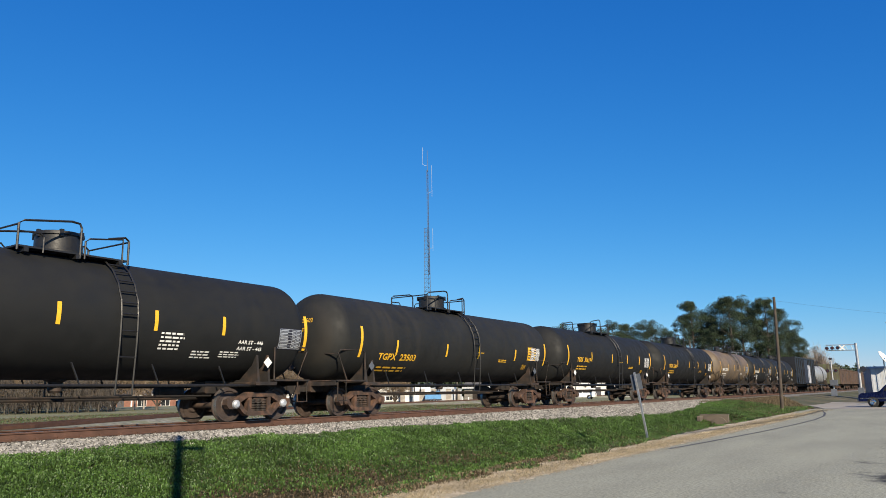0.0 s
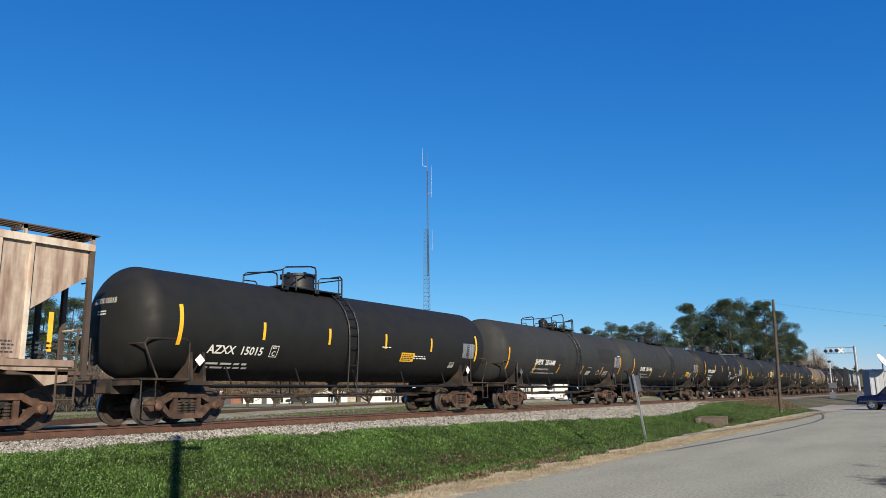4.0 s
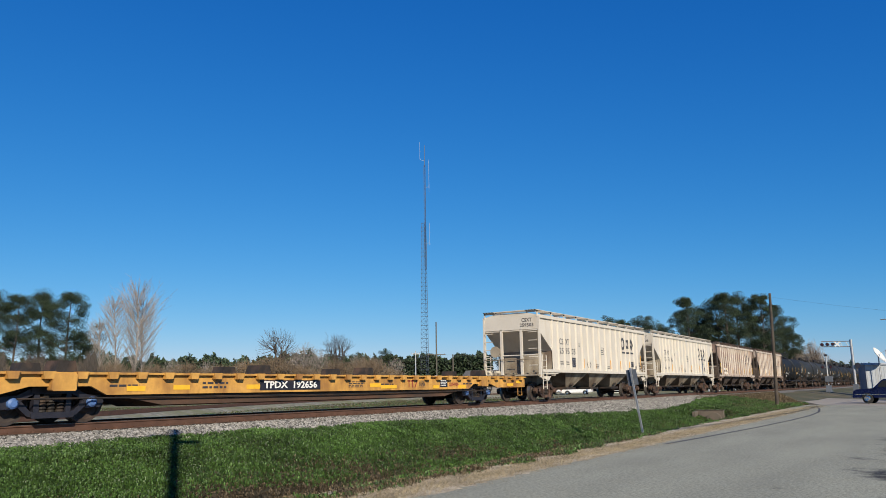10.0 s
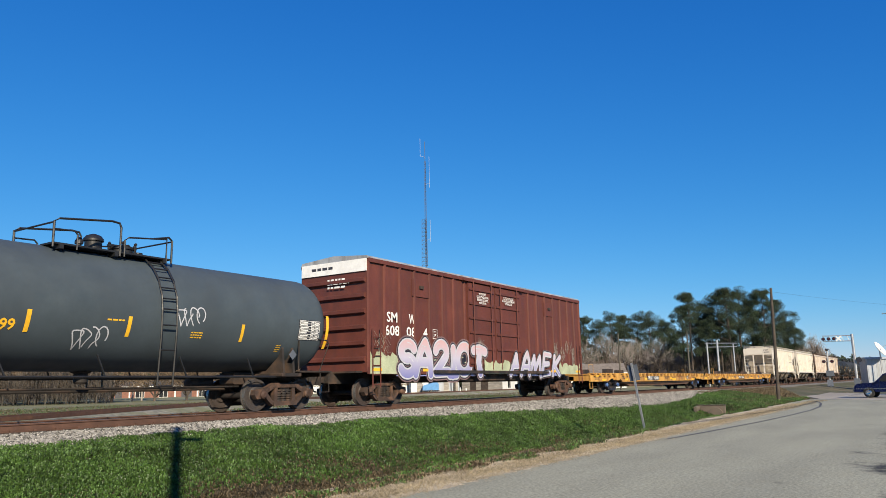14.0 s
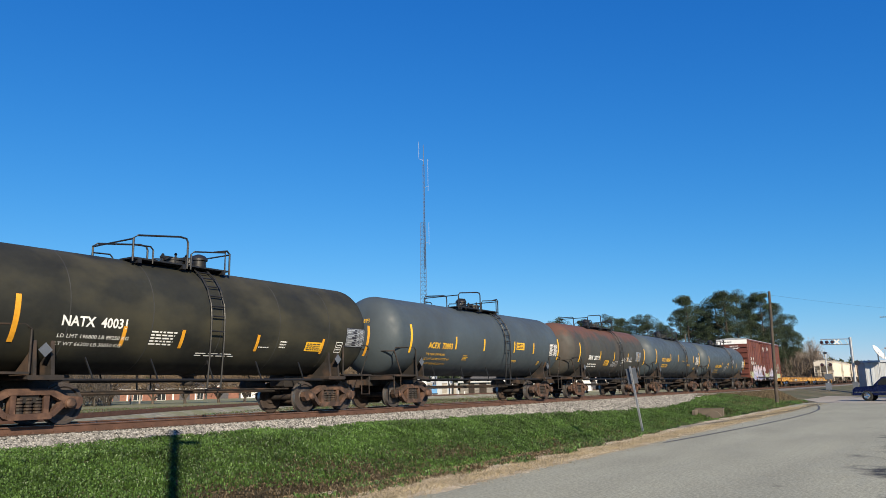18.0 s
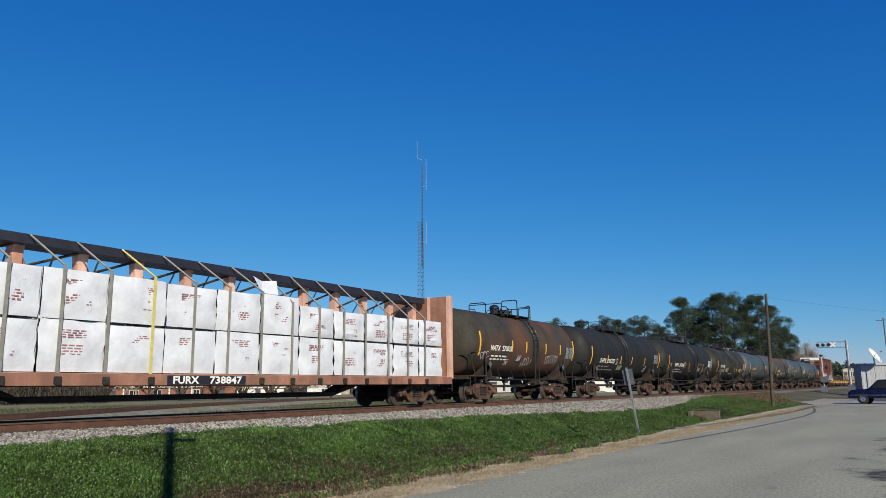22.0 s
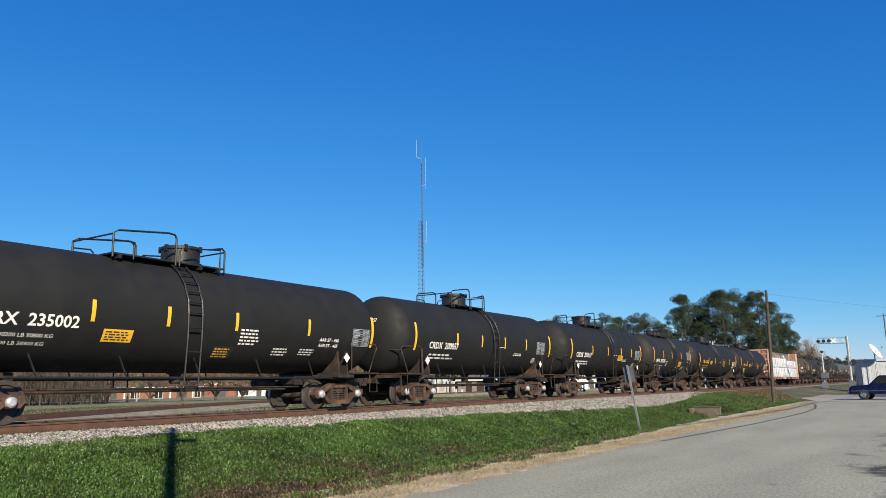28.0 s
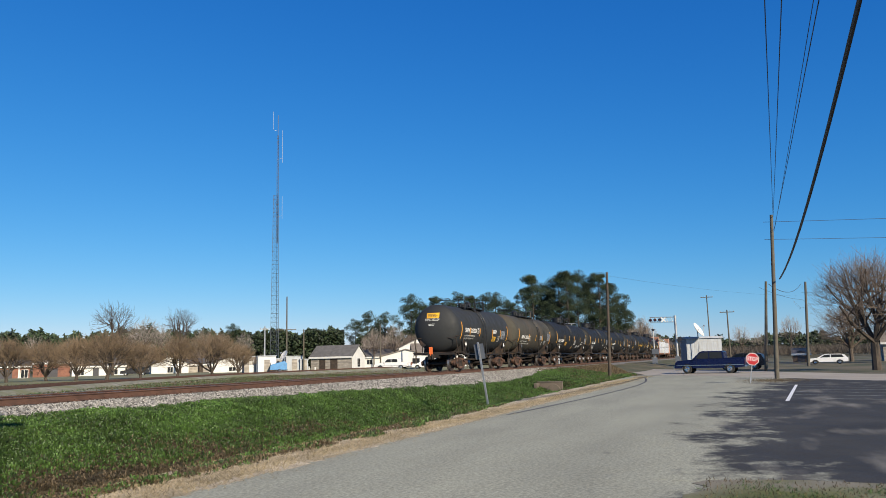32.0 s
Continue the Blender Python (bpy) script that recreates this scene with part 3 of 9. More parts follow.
TRUCK = {
    "frame": side_frame_geo().mesh("side_frame", "truck", True),
    "wheel": wheel_geo().mesh("wheel", "wheel", True),
    "axle": Geo().lathe([(-0.98, 0.07), (-0.8, 0.085), (-0.4, 0.09), (0.4, 0.09), (0.8, 0.085), (0.98, 0.07)], 12, axis="y").mesh("axle", "under", True),
    "spring": spring_geo().mesh("spring", "under", True),
    "bolster": Geo().box(-0.2, 0.2, -1.05, 1.05, 0.5, 0.74, 0.05).box(-0.3, 0.3, -0.4, 0.4, 0.72, 0.86, 0.04).mesh("truck", "under"),
    "brake": Geo().tube([(0, -0.85, 0.22), (0, -0.8, 0.3), (0, 0.8, 0.3), (0, 0.85, 0.22)], 0.05, 6).mesh("brake_beam", "under"),
}


def cap_mesh(material):
    return Geo().lathe([(-0.16, 0.02), (-0.16, 0.07), (-0.12, 0.115), (0.0, 0.125), (0.06, 0.14)], 14, axis="y").mesh("bearing_cap", material, True)


TRUCK["wheel"].materials.append(M["tread"])
for pg in TRUCK["wheel"].polygons:
    if math.hypot(pg.center.x, pg.center.z) > 0.43 and pg.center.y < 0.05:
        pg.material_index = 1
DARK_FRAME = side_frame_geo().mesh("side_frame", "g_black", True)
CAPS = {k: cap_mesh(k) for k in ("cap_white", "cap_blue", "truck")}


def add_truck(car, x, cap="truck"):
    t = part("truck", TRUCK["bolster"], None, car, m=pose(x, 0, 0))
    for s in (-1, 1):
        part("side_frame", DARK_FRAME if cap == "cap_blue" else TRUCK["frame"], None, t, m=pose(0, s * 1.0, 0, 0, 0, 0 if s < 0 else 180))
        for x in (-0.2, 0.0, 0.2):
            part("spring", TRUCK["spring"], None, t, m=pose(x, s * 1.0, 0))
    for s in (-1, 1):
        part("brake_beam", TRUCK["brake"], None, t, m=pose(s * 0.45, 0, 0))
    for a in (-0.89, 0.89):
        part("axle", TRUCK["axle"], None, t, m=pose(a, 0, 0.457))
        for s in (-1, 1):
            part("wheel", TRUCK["wheel"], None, t, m=pose(a, s * 0.755, 0.457, 0, 0, 0 if s < 0 else 180))
            part("bearing_cap", CAPS[cap], None, t, m=pose(a, s * 1.03, 0.47, 0, 0, 0 if s < 0 else 180))
    return t


COUPLER = Geo().box(-0.45, 0.05, -0.08, 0.08, 0.8, 0.96, 0.02).prism([(0.05, -0.14), (0.34, -0.16), (0.36, -0.04), (0.22, 0.0), (0.34, 0.1), (0.3, 0.17), (0.05, 0.15)], 0.72, 1.03, "z").mesh("coupler", "under")
HOSE = Geo().tube([(0.0, -0.35, 0.82), (0.12, -0.33, 0.66), (0.26, -0.25, 0.52), (0.42, -0.2, 0.5)], 0.03, 6).mesh("brake_hose", "wire")


def add_couplers(car, half):
    for s in (-1, 1):
        part("coupler", COUPLER, None, car, m=pose(s * (half - 0.33), 0, 0, 0, 0, 0 if s > 0 else 180))
        part("brake_hose", HOSE, None, car, m=pose(s * (half - 0.45), 0, 0, 0, 0, 0 if s > 0 else 180))


def new_car(name, u0, u1, label, category):
    car = thing(name, label, category, "cars of the train", pose((u0 + u1) / 2, TRACK_Y, 0))
    CARS.append((car, (u0 + u1) / 2))
    return car, (u1 - u0) / 2


def ladder(x, y, z0, z1, w=0.42, r=0.022, step=0.32):
    g = Geo()
    for s in (-1, 1):
        g.tube([(x + s * w / 2, y, z0), (x + s * w / 2, y, z1)], r, 5)
    z = z0 + 0.1
    while z < z1:
        g.tube([(x - w / 2, y, z), (x + w / 2, y, z)], r * 0.8, 5)
        z += step
    return g


def grid_panel(w, h, material):
    g = Geo()
    n = 6
    for i in range(n):
        for j in range(n):
            x0, x1 = -w / 2 + w * i / n, -w / 2 + w * (i + 1) / n
            z0, z1 = -h / 2 + h * j / n, -h / 2 + h * (j + 1) / n
            g.add([(x0, 0, z0), (x1, 0, z0), (x1, 0, z1), (x0, 0, z1)], [(0, 1, 2, 3)])
    return g.mesh("end_placard", material)


def outline_box(w, h, material, n=4):
    """A thin drawn frame: four-sided, or round with more sides."""
    t0 = 45 if n == 4 else 0
    k = 0.7071 if n == 4 else 0.5
    g = Geo()
    ring = lambda q: [(w * k * q * math.cos(radians(t0 + 360 * i / n)), 0, h * k * q * math.sin(radians(t0 + 360 * i / n))) for i in range(n)]
    g.add(ring(1.0) + ring(0.88), [(i, (i + 1) % n, n + (i + 1) % n, n + i) for i in range(n)])
    return g.mesh("stencil_frame", material)


def table_parts(w, h, material, seed):
    """A stencilled test table: ruled lines and rows of figures."""
    r = random.Random(seed)
    g = Geo()
    for k in range(8):
        z = -h / 2 + h * k / 7
        g.add([(-w / 2, 0, z - 0.007), (w / 2, 0, z - 0.007), (w / 2, 0, z + 0.007), (-w / 2, 0, z + 0.007)], [(0, 1, 2, 3)])
    for x in (-w / 2, w * 0.08, w * 0.27, w / 2):
        g.add([(x - 0.008, 0.0008, -h / 2), (x + 0.008, 0.0008, -h / 2), (x + 0.008, 0.0008, h / 2), (x - 0.008, 0.0008, h / 2)], [(0, 1, 2, 3)])
    f = Geo()
    for k in range(7):
        z = -h / 2 + h * (k + 0.5) / 7
        for x0, x1 in ((-w * 0.46, -w * r.uniform(0.05, 0.2)), (w * 0.11, w * 0.22), (w * 0.3, w * 0.44)):
            f.add([(x0, 0, z - 0.016), (x1, 0, z - 0.016), (x1, 0, z + 0.016), (x0, 0, z + 0.016)], [(0, 1, 2, 3)])
    return (("ruled_table", g.mesh("ruled_table", material)), ("table_figures", f.mesh("table_figures", material)))


def tank_car(u0, u1, label, shell="tank_black", R=1.47, zc=2.6, mark="", number="", ink="white", dome="bonnet", size=0.3, bands=0, strips="yellow",
             placards=(), caps="truck", text_x=None, cx=-0.5, seed=0, patch=None, dirty="under", tail=False, sz=2.5, tz=2.3, mid=True, lines=(), scrawls=(),
             strip_x=None, lad=None, plat=None, dome_x=None, man_x=None, data=None, tw=None, plate=None, boxes=(), small_print=None, oval=None):
    car, half = new_car("tank_car", u0, u1, label, "tank car")
    ht = half - 0.85
    # the tank with domed heads
    prof = []
    depth, hd = 0.76, half - 0.45
    for i in range(13):
        a = math.pi / 2 * (1 - i / 12)
        prof.append((-hd + depth * (1 - math.sin(a)), max(0.02, R * math.cos(a))))
    prof.append((-hd + depth + 0.04, R))
    for i in range(1, 6):
        prof.append((-hd + depth + 0.04 + 2 * (hd - depth - 0.04) * i / 6, R))
    prof += [(-x, r) for x, r in prof[:14]][::-1]
    shell_ob = part("tank", Geo().lathe(prof, 56, (0, 0, zc)), shell, car, smooth=True)
    for i in range(bands):
        x = -ht + 0.9 + (2 * ht - 1.8) * (i + 0.5) / bands
        part("weld_band", Geo().lathe([(-0.016, R - 0.01), (-0.012, R + 0.005), (0.012, R + 0.005), (0.016, R - 0.01)], 40, (x, 0, zc)), "weld_grey", shell_ob, smooth=True)
    # top platform, rails and fittings
    lx = cx + 1.15
    px0, px1 = (lx - 1.7, lx + 1.7) if mid == "centre" else (lx - 2.6, lx + 0.15) if dome == "bonnet" else (lx - 1.85, lx + 0.85) if mid else (lx - 2.5, lx + 0.2)
    if plat:
        px0, px1 = plat
    if lad is not None:
        lx = lad
    cx = (px0 + px1) / 2 + (0.2 if dome == "bonnet" and mid != "centre" else 0.0)
    if dome_x is not None and dome == "bonnet":
        cx = dome_x
    dx_, mx_ = (cx - 0.6 if dome_x is None else dome_x), (cx + 0.25 if man_x is None else man_x)
    rx_ = (px0 + px1) / 2 + 0.1
    top = zc + R
    for y in (-0.75, -0.45, 0.45, 0.75):
        part("platform_plank", Geo().box(px0, px1, y - 0.13, y + 0.13, top - 0.06, top - 0.02), "fit_black", car)
    for x in (px0 + 0.2, cx, px1 - 0.2):
        part("platform_bearer", Geo().box(x - 0.05, x + 0.05, -0.9, 0.9, top - 0.16, top - 0.06), "fit_black", car)
    for y in (-0.88, 0.88):
        g = Geo()
        h0 = top - 0.14
        g.tube([(px0, y, h0), (px0, y, h0 + 0.6), (px0 + 0.12, y, h0 + 0.68), (rx_ - 0.25, y, h0 + 0.84), (rx_ - 0.05, y, h0 + 0.82), (rx_, y, h0 + 0.72), (rx_, y, h0)], 0.028, 6)
        g.tube([(rx_ + 0.12, y, h0), (rx_ + 0.12, y, h0 + 0.42), (rx_ + 0.22, y, h0 + 0.5), (px1 - 0.16, y, h0 + 0.62), (px1 - 0.16, y, h0)], 0.024, 6)
        g.tube([(px1 - 0.55, y, h0 + 0.58), (px1 - 0.1, y, h0 + 0.68), (px1, y, h0 + 0.6), (px1, y, h0)], 0.028, 6)
        g.tube([(px0, y, h0 + 0.42), (px0 + 0.5, y, h0 + 0.44), (px0 + 0.58, y, h0 + 0.36), (px0 + 0.58, y, h0)], 0.022, 6)
        part("handrail", g, "fit_black", car)
    for x in (px0, px1):
        part("cross_rail", Geo().tube([(x, -0.88, top + 0.44), (x, 0.88, top + 0.44)], 0.022, 6), "fit_black", car)
    if dome == "bonnet":
        g = Geo().lathe([(-0.05, 0.6), (0.08, 0.6), (0.1, 0.53), (0.45, 0.53), (0.46, 0.57), (0.53, 0.57), (0.55, 0.52), (0.59, 0.24)], 24, (cx, 0, top), "z")
        bonnet = part("valve_bonnet", g, "fit_black", car, smooth=True)
        for k in range(6):
            x, y = cx + 0.55 * math.cos(k + 0.3), 0.55 * math.sin(k + 0.3)
            part("clamp", Geo().box(x - 0.04, x + 0.04, y - 0.04, y + 0.04, top + 0.4, top + 0.57), "fit_black", bonnet)
    else:
        man = part("manway", Geo().lathe([(-0.05, 0.3), (0.18, 0.3), (0.19, 0.34), (0.25, 0.34), (0.26, 0.1)], 18, (mx_, 0, top), "z"), "fit_black", car, smooth=True)
        part("hinge_bar", Geo().box(mx_ - 0.4, mx_ + 0.4, -0.05, 0.05, top + 0.24, top + 0.31, 0.01), "fit_black", man)
        for k in range(6):
            x, y = mx_ + 0.36 * math.cos(k * 1.05), 0.36 * math.sin(k * 1.05)
            part("eye_bolt", Geo().lathe([(0.08, 0.03), (0.3, 0.03), (0.33, 0.05), (0.37, 0.02)], 6, (x, y, top), "z"), "fit_black", man)
        vd = part("vent_dome", Geo().lathe([(-0.05, 0.27), (0.03, 0.27), (0.05, 0.21), (0.3, 0.21), (0.31, 0.25), (0.36, 0.25), (0.45, 0.18), (0.5, 0.05)], 16, (dx_, 0, top), "z"), "fit_black", car, smooth=True)
        part("vent_flange", Geo().lathe([(0.05, 0.3), (0.09, 0.3)], 12, (dx_, 0, top), "z"), "fit_black", vd)
        part("valve", Geo().lathe([(-0.05, 0.08), (0.15, 0.08), (0.16, 0.13), (0.22, 0.13), (0.24, 0.03)], 10, (mx_ + 0.6, 0.2, top), "z"), "fit_black", car, smooth=True)
        part("valve", Geo().lathe([(-0.05, 0.06), (0.12, 0.06), (0.13, 0.1), (0.2, 0.1), (0.3, 0.04)], 10, (dx_ - 0.55, -0.3, top), "z"), "fit_black", car, smooth=True)
    # side ladder follows the tank
    for s in (-1, 1):
        g = Geo()
        path = [(lx, s * (R + 0.1) * math.cos(a), zc + (R + 0.1) * math.sin(a)) for a in [radians(d) for d in (78, 62, 46, 30, 14, 0)]]
        path += [(lx, s * (R + 0.1), zc - 0.6), (lx, s * (R + 0.02), 0.75)]
        for d in (-0.22, 0.22):
            g.tube([(p[0] + d, p[1], p[2]) for p in path], 0.025, 5)
        for i in range(11):
            k = i / 10 * (len(path) - 1)
            a, b = Vector(path[int(k)]), Vector(path[min(int(k) + 1, len(path) - 1)])
            p = a.lerp(b, k - int(k))
            g.tube([(lx - 0.22, p.y, p.z), (lx + 0.22, p.y, p.z)], 0.02, 5)
        part("ladder", g, "fit_black", car)
    # stub sills, saddles, end platforms
    for s in (-1, 1):
        g = Geo().box(s * (half - 0.6), s * (half - 3.6), -0.3, 0.3, 0.78, 1.12, 0.03)
        g.box(s * (half - 0.62), s * (half - 0.72), -1.35, 1.35, 0.98, 1.1)
        part("stub_sill", g, dirty, car)
        g = Geo()
        for x in (half - 2.2, half - 2.6):
            g.prism([(-1.35, 1.05), (1.35, 1.05), (1.25, zc - 0.75), (1.1, zc - 1.05), (0.6, zc - R + 0.02), (-0.6, zc - R + 0.02), (-1.1, zc - 1.05), (-1.25, zc - 0.75)], s * x - 0.04, s * x + 0.04, "x")
        g.box(s * (half - 2.0), s * (half - 2.8), -1.45, 1.45, 0.98, 1.08, 0.02)
        part("saddle", g, dirty, car)
        part("end_deck", Geo().box(s * (half - 0.62), s * (half - 2.05), -1.42, 1.42, 1.1, 1.15, 0.02), dirty, car)
        g = Geo()
        for y in (-1.38, 1.38):
            g.tube([(s * (half - 1.15), y, 1.12), (s * (half - 0.72), y, 1.98), (s * (half - 0.8), y, 2.1), (s * (half - 1.9), y, 2.16), (s * (half - 2.05), y, 2.05), (s * (half - 2.05), y, 1.12)], 0.025, 6)
            g.tube([(s * (half - 0.7), y, 1.1), (s * (half - 0.7), y, 0.5), (s * (half - 1.1), y, 0.5), (s * (half - 1.1), y, 1.1)], 0.022, 5)
        g.tube([(s * (half - 0.72), -1.38, 1.98), (s * (half - 0.62), 0, 2.02), (s * (half - 0.72), 1.38, 1.98)], 0.022, 6)
        part("end_rail", g, dirty, car)
        add_truck(car, s * (half - 2.3), caps)
    # side pipe and hangers under the tank
    for y in (-1.18, 1.18):
        part("side_pipe", Geo().tube([(-half + 2.6, y, 0.98), (half - 2.6, y, 0.98)], 0.035, 6), "fit_black", car)
    for i in range(5):
        x = -ht + 2.8 + (2 * ht - 5.6) * i / 4
        for y in (-1, 1):
            part("hanger", Geo().tube([(x, y * 1.18, 0.98), (x - 0.22, y * 1.15, zc - R * 0.75)], 0.022, 5), "fit_black", car)
    g = Geo().lathe([(-0.45, 0.05), (-0.4, 0.15), (0.4, 0.15), (0.45, 0.05)], 14, (half - 4.3, 0.35, 0.84))
    part("air_reservoir", g, dirty, car, smooth=True)
    part("brake_rod", Geo().tube([(-half + 3.2, -0.35, 0.72), (half - 3.4, -0.3, 0.72)], 0.025, 5).tube([(-half + 3.2, 0.25, 0.66), (half - 3.4, 0.3, 0.66)], 0.04, 5), dirty, car)
    part("bottom_outlet", Geo().lathe([(-0.25, 0.12), (-0.2, 0.16), (0.0, 0.16), (0.05, 0.26), (0.12, 0.26)], 14, (0.1, 0, zc - R - 0.05), "z"), dirty, car, smooth=True)
    add_couplers(car, half)
    wheel = Geo().lathe([(-0.02, 0.2), (-0.02, 0.25), (0.02, 0.25), (0.02, 0.2)], 16, (-half + 0.75, 0.75, 1.75)).tube([(-half + 0.75, 0.5, 1.75), (-half + 0.75, 1.0, 1.75)], 0.015, 4)
    part("hand_brake", wheel, dirty, car)
    # reflective strips and writing, both sides
    def stick(me, x, z, name="marking", lab="", side=-1):
        return part(name, wrap_mesh(me, x, z, R, zc, side), None, car, lab)
    if strips:
        for side in (-1, 1):
            tx0 = text_x if text_x is not None else -ht * 0.62
            end_x = tx0 + size * 0.265 * (len(mark) + len(number) + 1) + 0.16
            places = strip_x or (-ht + 0.72, end_x if mark else -ht * 0.42, max(end_x + 1.2, -ht * 0.05), ht * 0.3, ht * 0.6, ht - 0.72)
            for i, x in enumerate(places):
                e = i in (0, len(places) - 1)
                if not strip_x and abs(x - lx) < 0.4:
                    x = lx - 0.6
                stick(panel(0.1 if not e else 0.12, 0.5 if not e else 1.05, strips), x, sz if not e else (sz + 2.5) / 2, "reflective_strip", side=side)
    if mark:
        tx = text_x if text_x is not None else -ht * 0.62
        wd = tw or size * 0.53 * (len(mark) + len(number) + 1)
        stick(text_mesh(mark + "  " + number, size * 1.0, ink, wd, 0.008), tx, tz, "reporting_mark")
        for i, row in enumerate(lines):
            stick(text_mesh(row, 0.13, ink, len(row) * 0.07, 0.0), tx - wd / 2 + len(row) * 0.035 - 0.05, tz - 0.32 - 0.17 * i, "load_lettering")
        if not lines:
            stick(bars(wd * 0.85, 0.3, 2, ink, seed), tx, tz - 0.4, "lettering")
        stick(text_mesh(mark + " " + number, size * 0.8, ink, wd * 0.6, 0.004), -ht * 0.62, 2.3, "reporting_mark", side=1)
        for s in (-1, 1):
            part("reporting_mark", head_mesh(text_mesh(mark + " " + number, 0.2, ink, 0.95), s, 0.05, zc + 0.5, hd, R, zc, depth), None, car)
            part("lettering", head_mesh(bars(0.42, 0.14, 2, ink, seed + 5), s, 0.05, zc + 0.2, hd, R, zc, depth), None, car)
            if tail and s < 0:
                part("end_placard", head_mesh(grid_panel(0.82, 0.32, "yellow"), s, 0.0, zc + 0.76, hd, R, zc, depth), None, car)
                part("lettering", head_mesh(bars(0.66, 0.22, 3, "mark_dark", 91), s, 0.0, zc + 0.76, hd, R, zc, depth, 0.016), None, car)
    dtx, dtz = data or (ht - 1.45, 2.38)
    dp = stick(panel(0.92, 0.62, "g_black"), dtx, dtz, "data_panel")
    for part_name, me in table_parts(0.86, 0.56, "cap_white" if ink == "white" else "white", seed + 11):
        part(part_name, wrap_mesh(me, dtx, dtz, R, zc, -1, 0.014), None, dp)
    for x, z, w, h, rws in small_print or ((ht * 0.42, 2.02, 0.9, 0.16, 2), (ht * 0.7, 1.8, 0.42, 0.26, 5), (ht * 0.16, 2.3, 0.6, 0.06, 1)):
        stick(bars(w, h, rws, ink, seed + int(x * 9)), x, z, "lettering")
    if plate:
        stick(outline_box(0.3, 0.36, ink), *plate, "plate_box")
        stick(text_mesh("C", 0.2, ink, 0.13, 0.004), plate[0], plate[1] - 0.06, "plate_letter")
        stick(bars(0.2, 0.07, 1, ink, seed), plate[0], plate[1] + 0.1, "lettering")
    for x, z, w, h in boxes:
        b_ = stick(outline_box(w, h, ink), x, z, "stencil_frame")
        part("stencil_bars", wrap_mesh(bars(w * 0.7, h * 0.6, 3, ink, seed + 2), x, z, R, zc, -1, 0.012), None, b_)
    if oval:
        stick(outline_box(0.34, 0.3, ink, 20), *oval, "oval_badge")
    if mark == "IARX":
        for i, row in enumerate(("AAR ST - 446", "AAR ST - 445")):
            stick(text_mesh(row, 0.15, "white", 0.9, 0.003), 4.82, 2.15 - 0.17 * i, "test_lettering")
    for x, z, w, h, c in placards:
        stick(panel(w, h, c), x, z, "placard")
        if c != "mark_dark":
            part("lettering", wrap_mesh(bars(w * 0.85, h * 0.8, 4, "yellow" if c == "g_black" else "mark_dark", int(x * 10)), x, z, R, zc, -1, 0.014), None, car)
    for s in (-1, 1):
        part("hazard_placard", Geo().add([(0, 0, -0.16), (0.16, 0, 0), (0, 0, 0.16), (-0.16, 0, 0)], [(0, 1, 2, 3)]).mesh("hazard_placard", "white" if shell == "tank_black" or tail else "galv_dull"), None, car, m=pose(s * (half - 2.35), -1.43, 1.62))
    for k, (x, z, w, h) in enumerate(scrawls):
        r = random.Random(seed * 31 + k)
        n = max(3, int(w / 0.2))
        for q in range(n):
            g, last_p = Geo(), None
            a0, sweep, c0 = r.uniform(0, 6.3), r.uniform(3.5, 6.5) * r.choice((-1, 1)), -w / 2 + w * (q + 0.5) / n
            for j in range(14):
                a = a0 + sweep * j / 13
                p_ = Vector((c0 + w / n * (0.55 * math.cos(a) + 0.25 * math.sin(2 * a)), h * (0.42 * math.sin(a) + 0.1 * math.cos(2 * a + q))))
                if last_p is not None:
                    d = (p_ - last_p).normalized() * 0.015
                    g.add([(last_p.x - d.y, 0, last_p.y + d.x), (p_.x - d.y, 0, p_.y + d.x), (p_.x + d.y, 0, p_.y - d.x), (last_p.x + d.y, 0, last_p.y - d.x)], [(0, 1, 2, 3)])
                last_p = p_
            stick(g.mesh("spray_scribble", "g_white" if seed in (10, 15, 17) else "strap"), x, z, "spray_scribble")
    if patch:
        for x, z, w, h in patch:
            stick(panel(w, h, "paint_patch"), x, z, "repaint_patch", "darker paint patch")
    return car


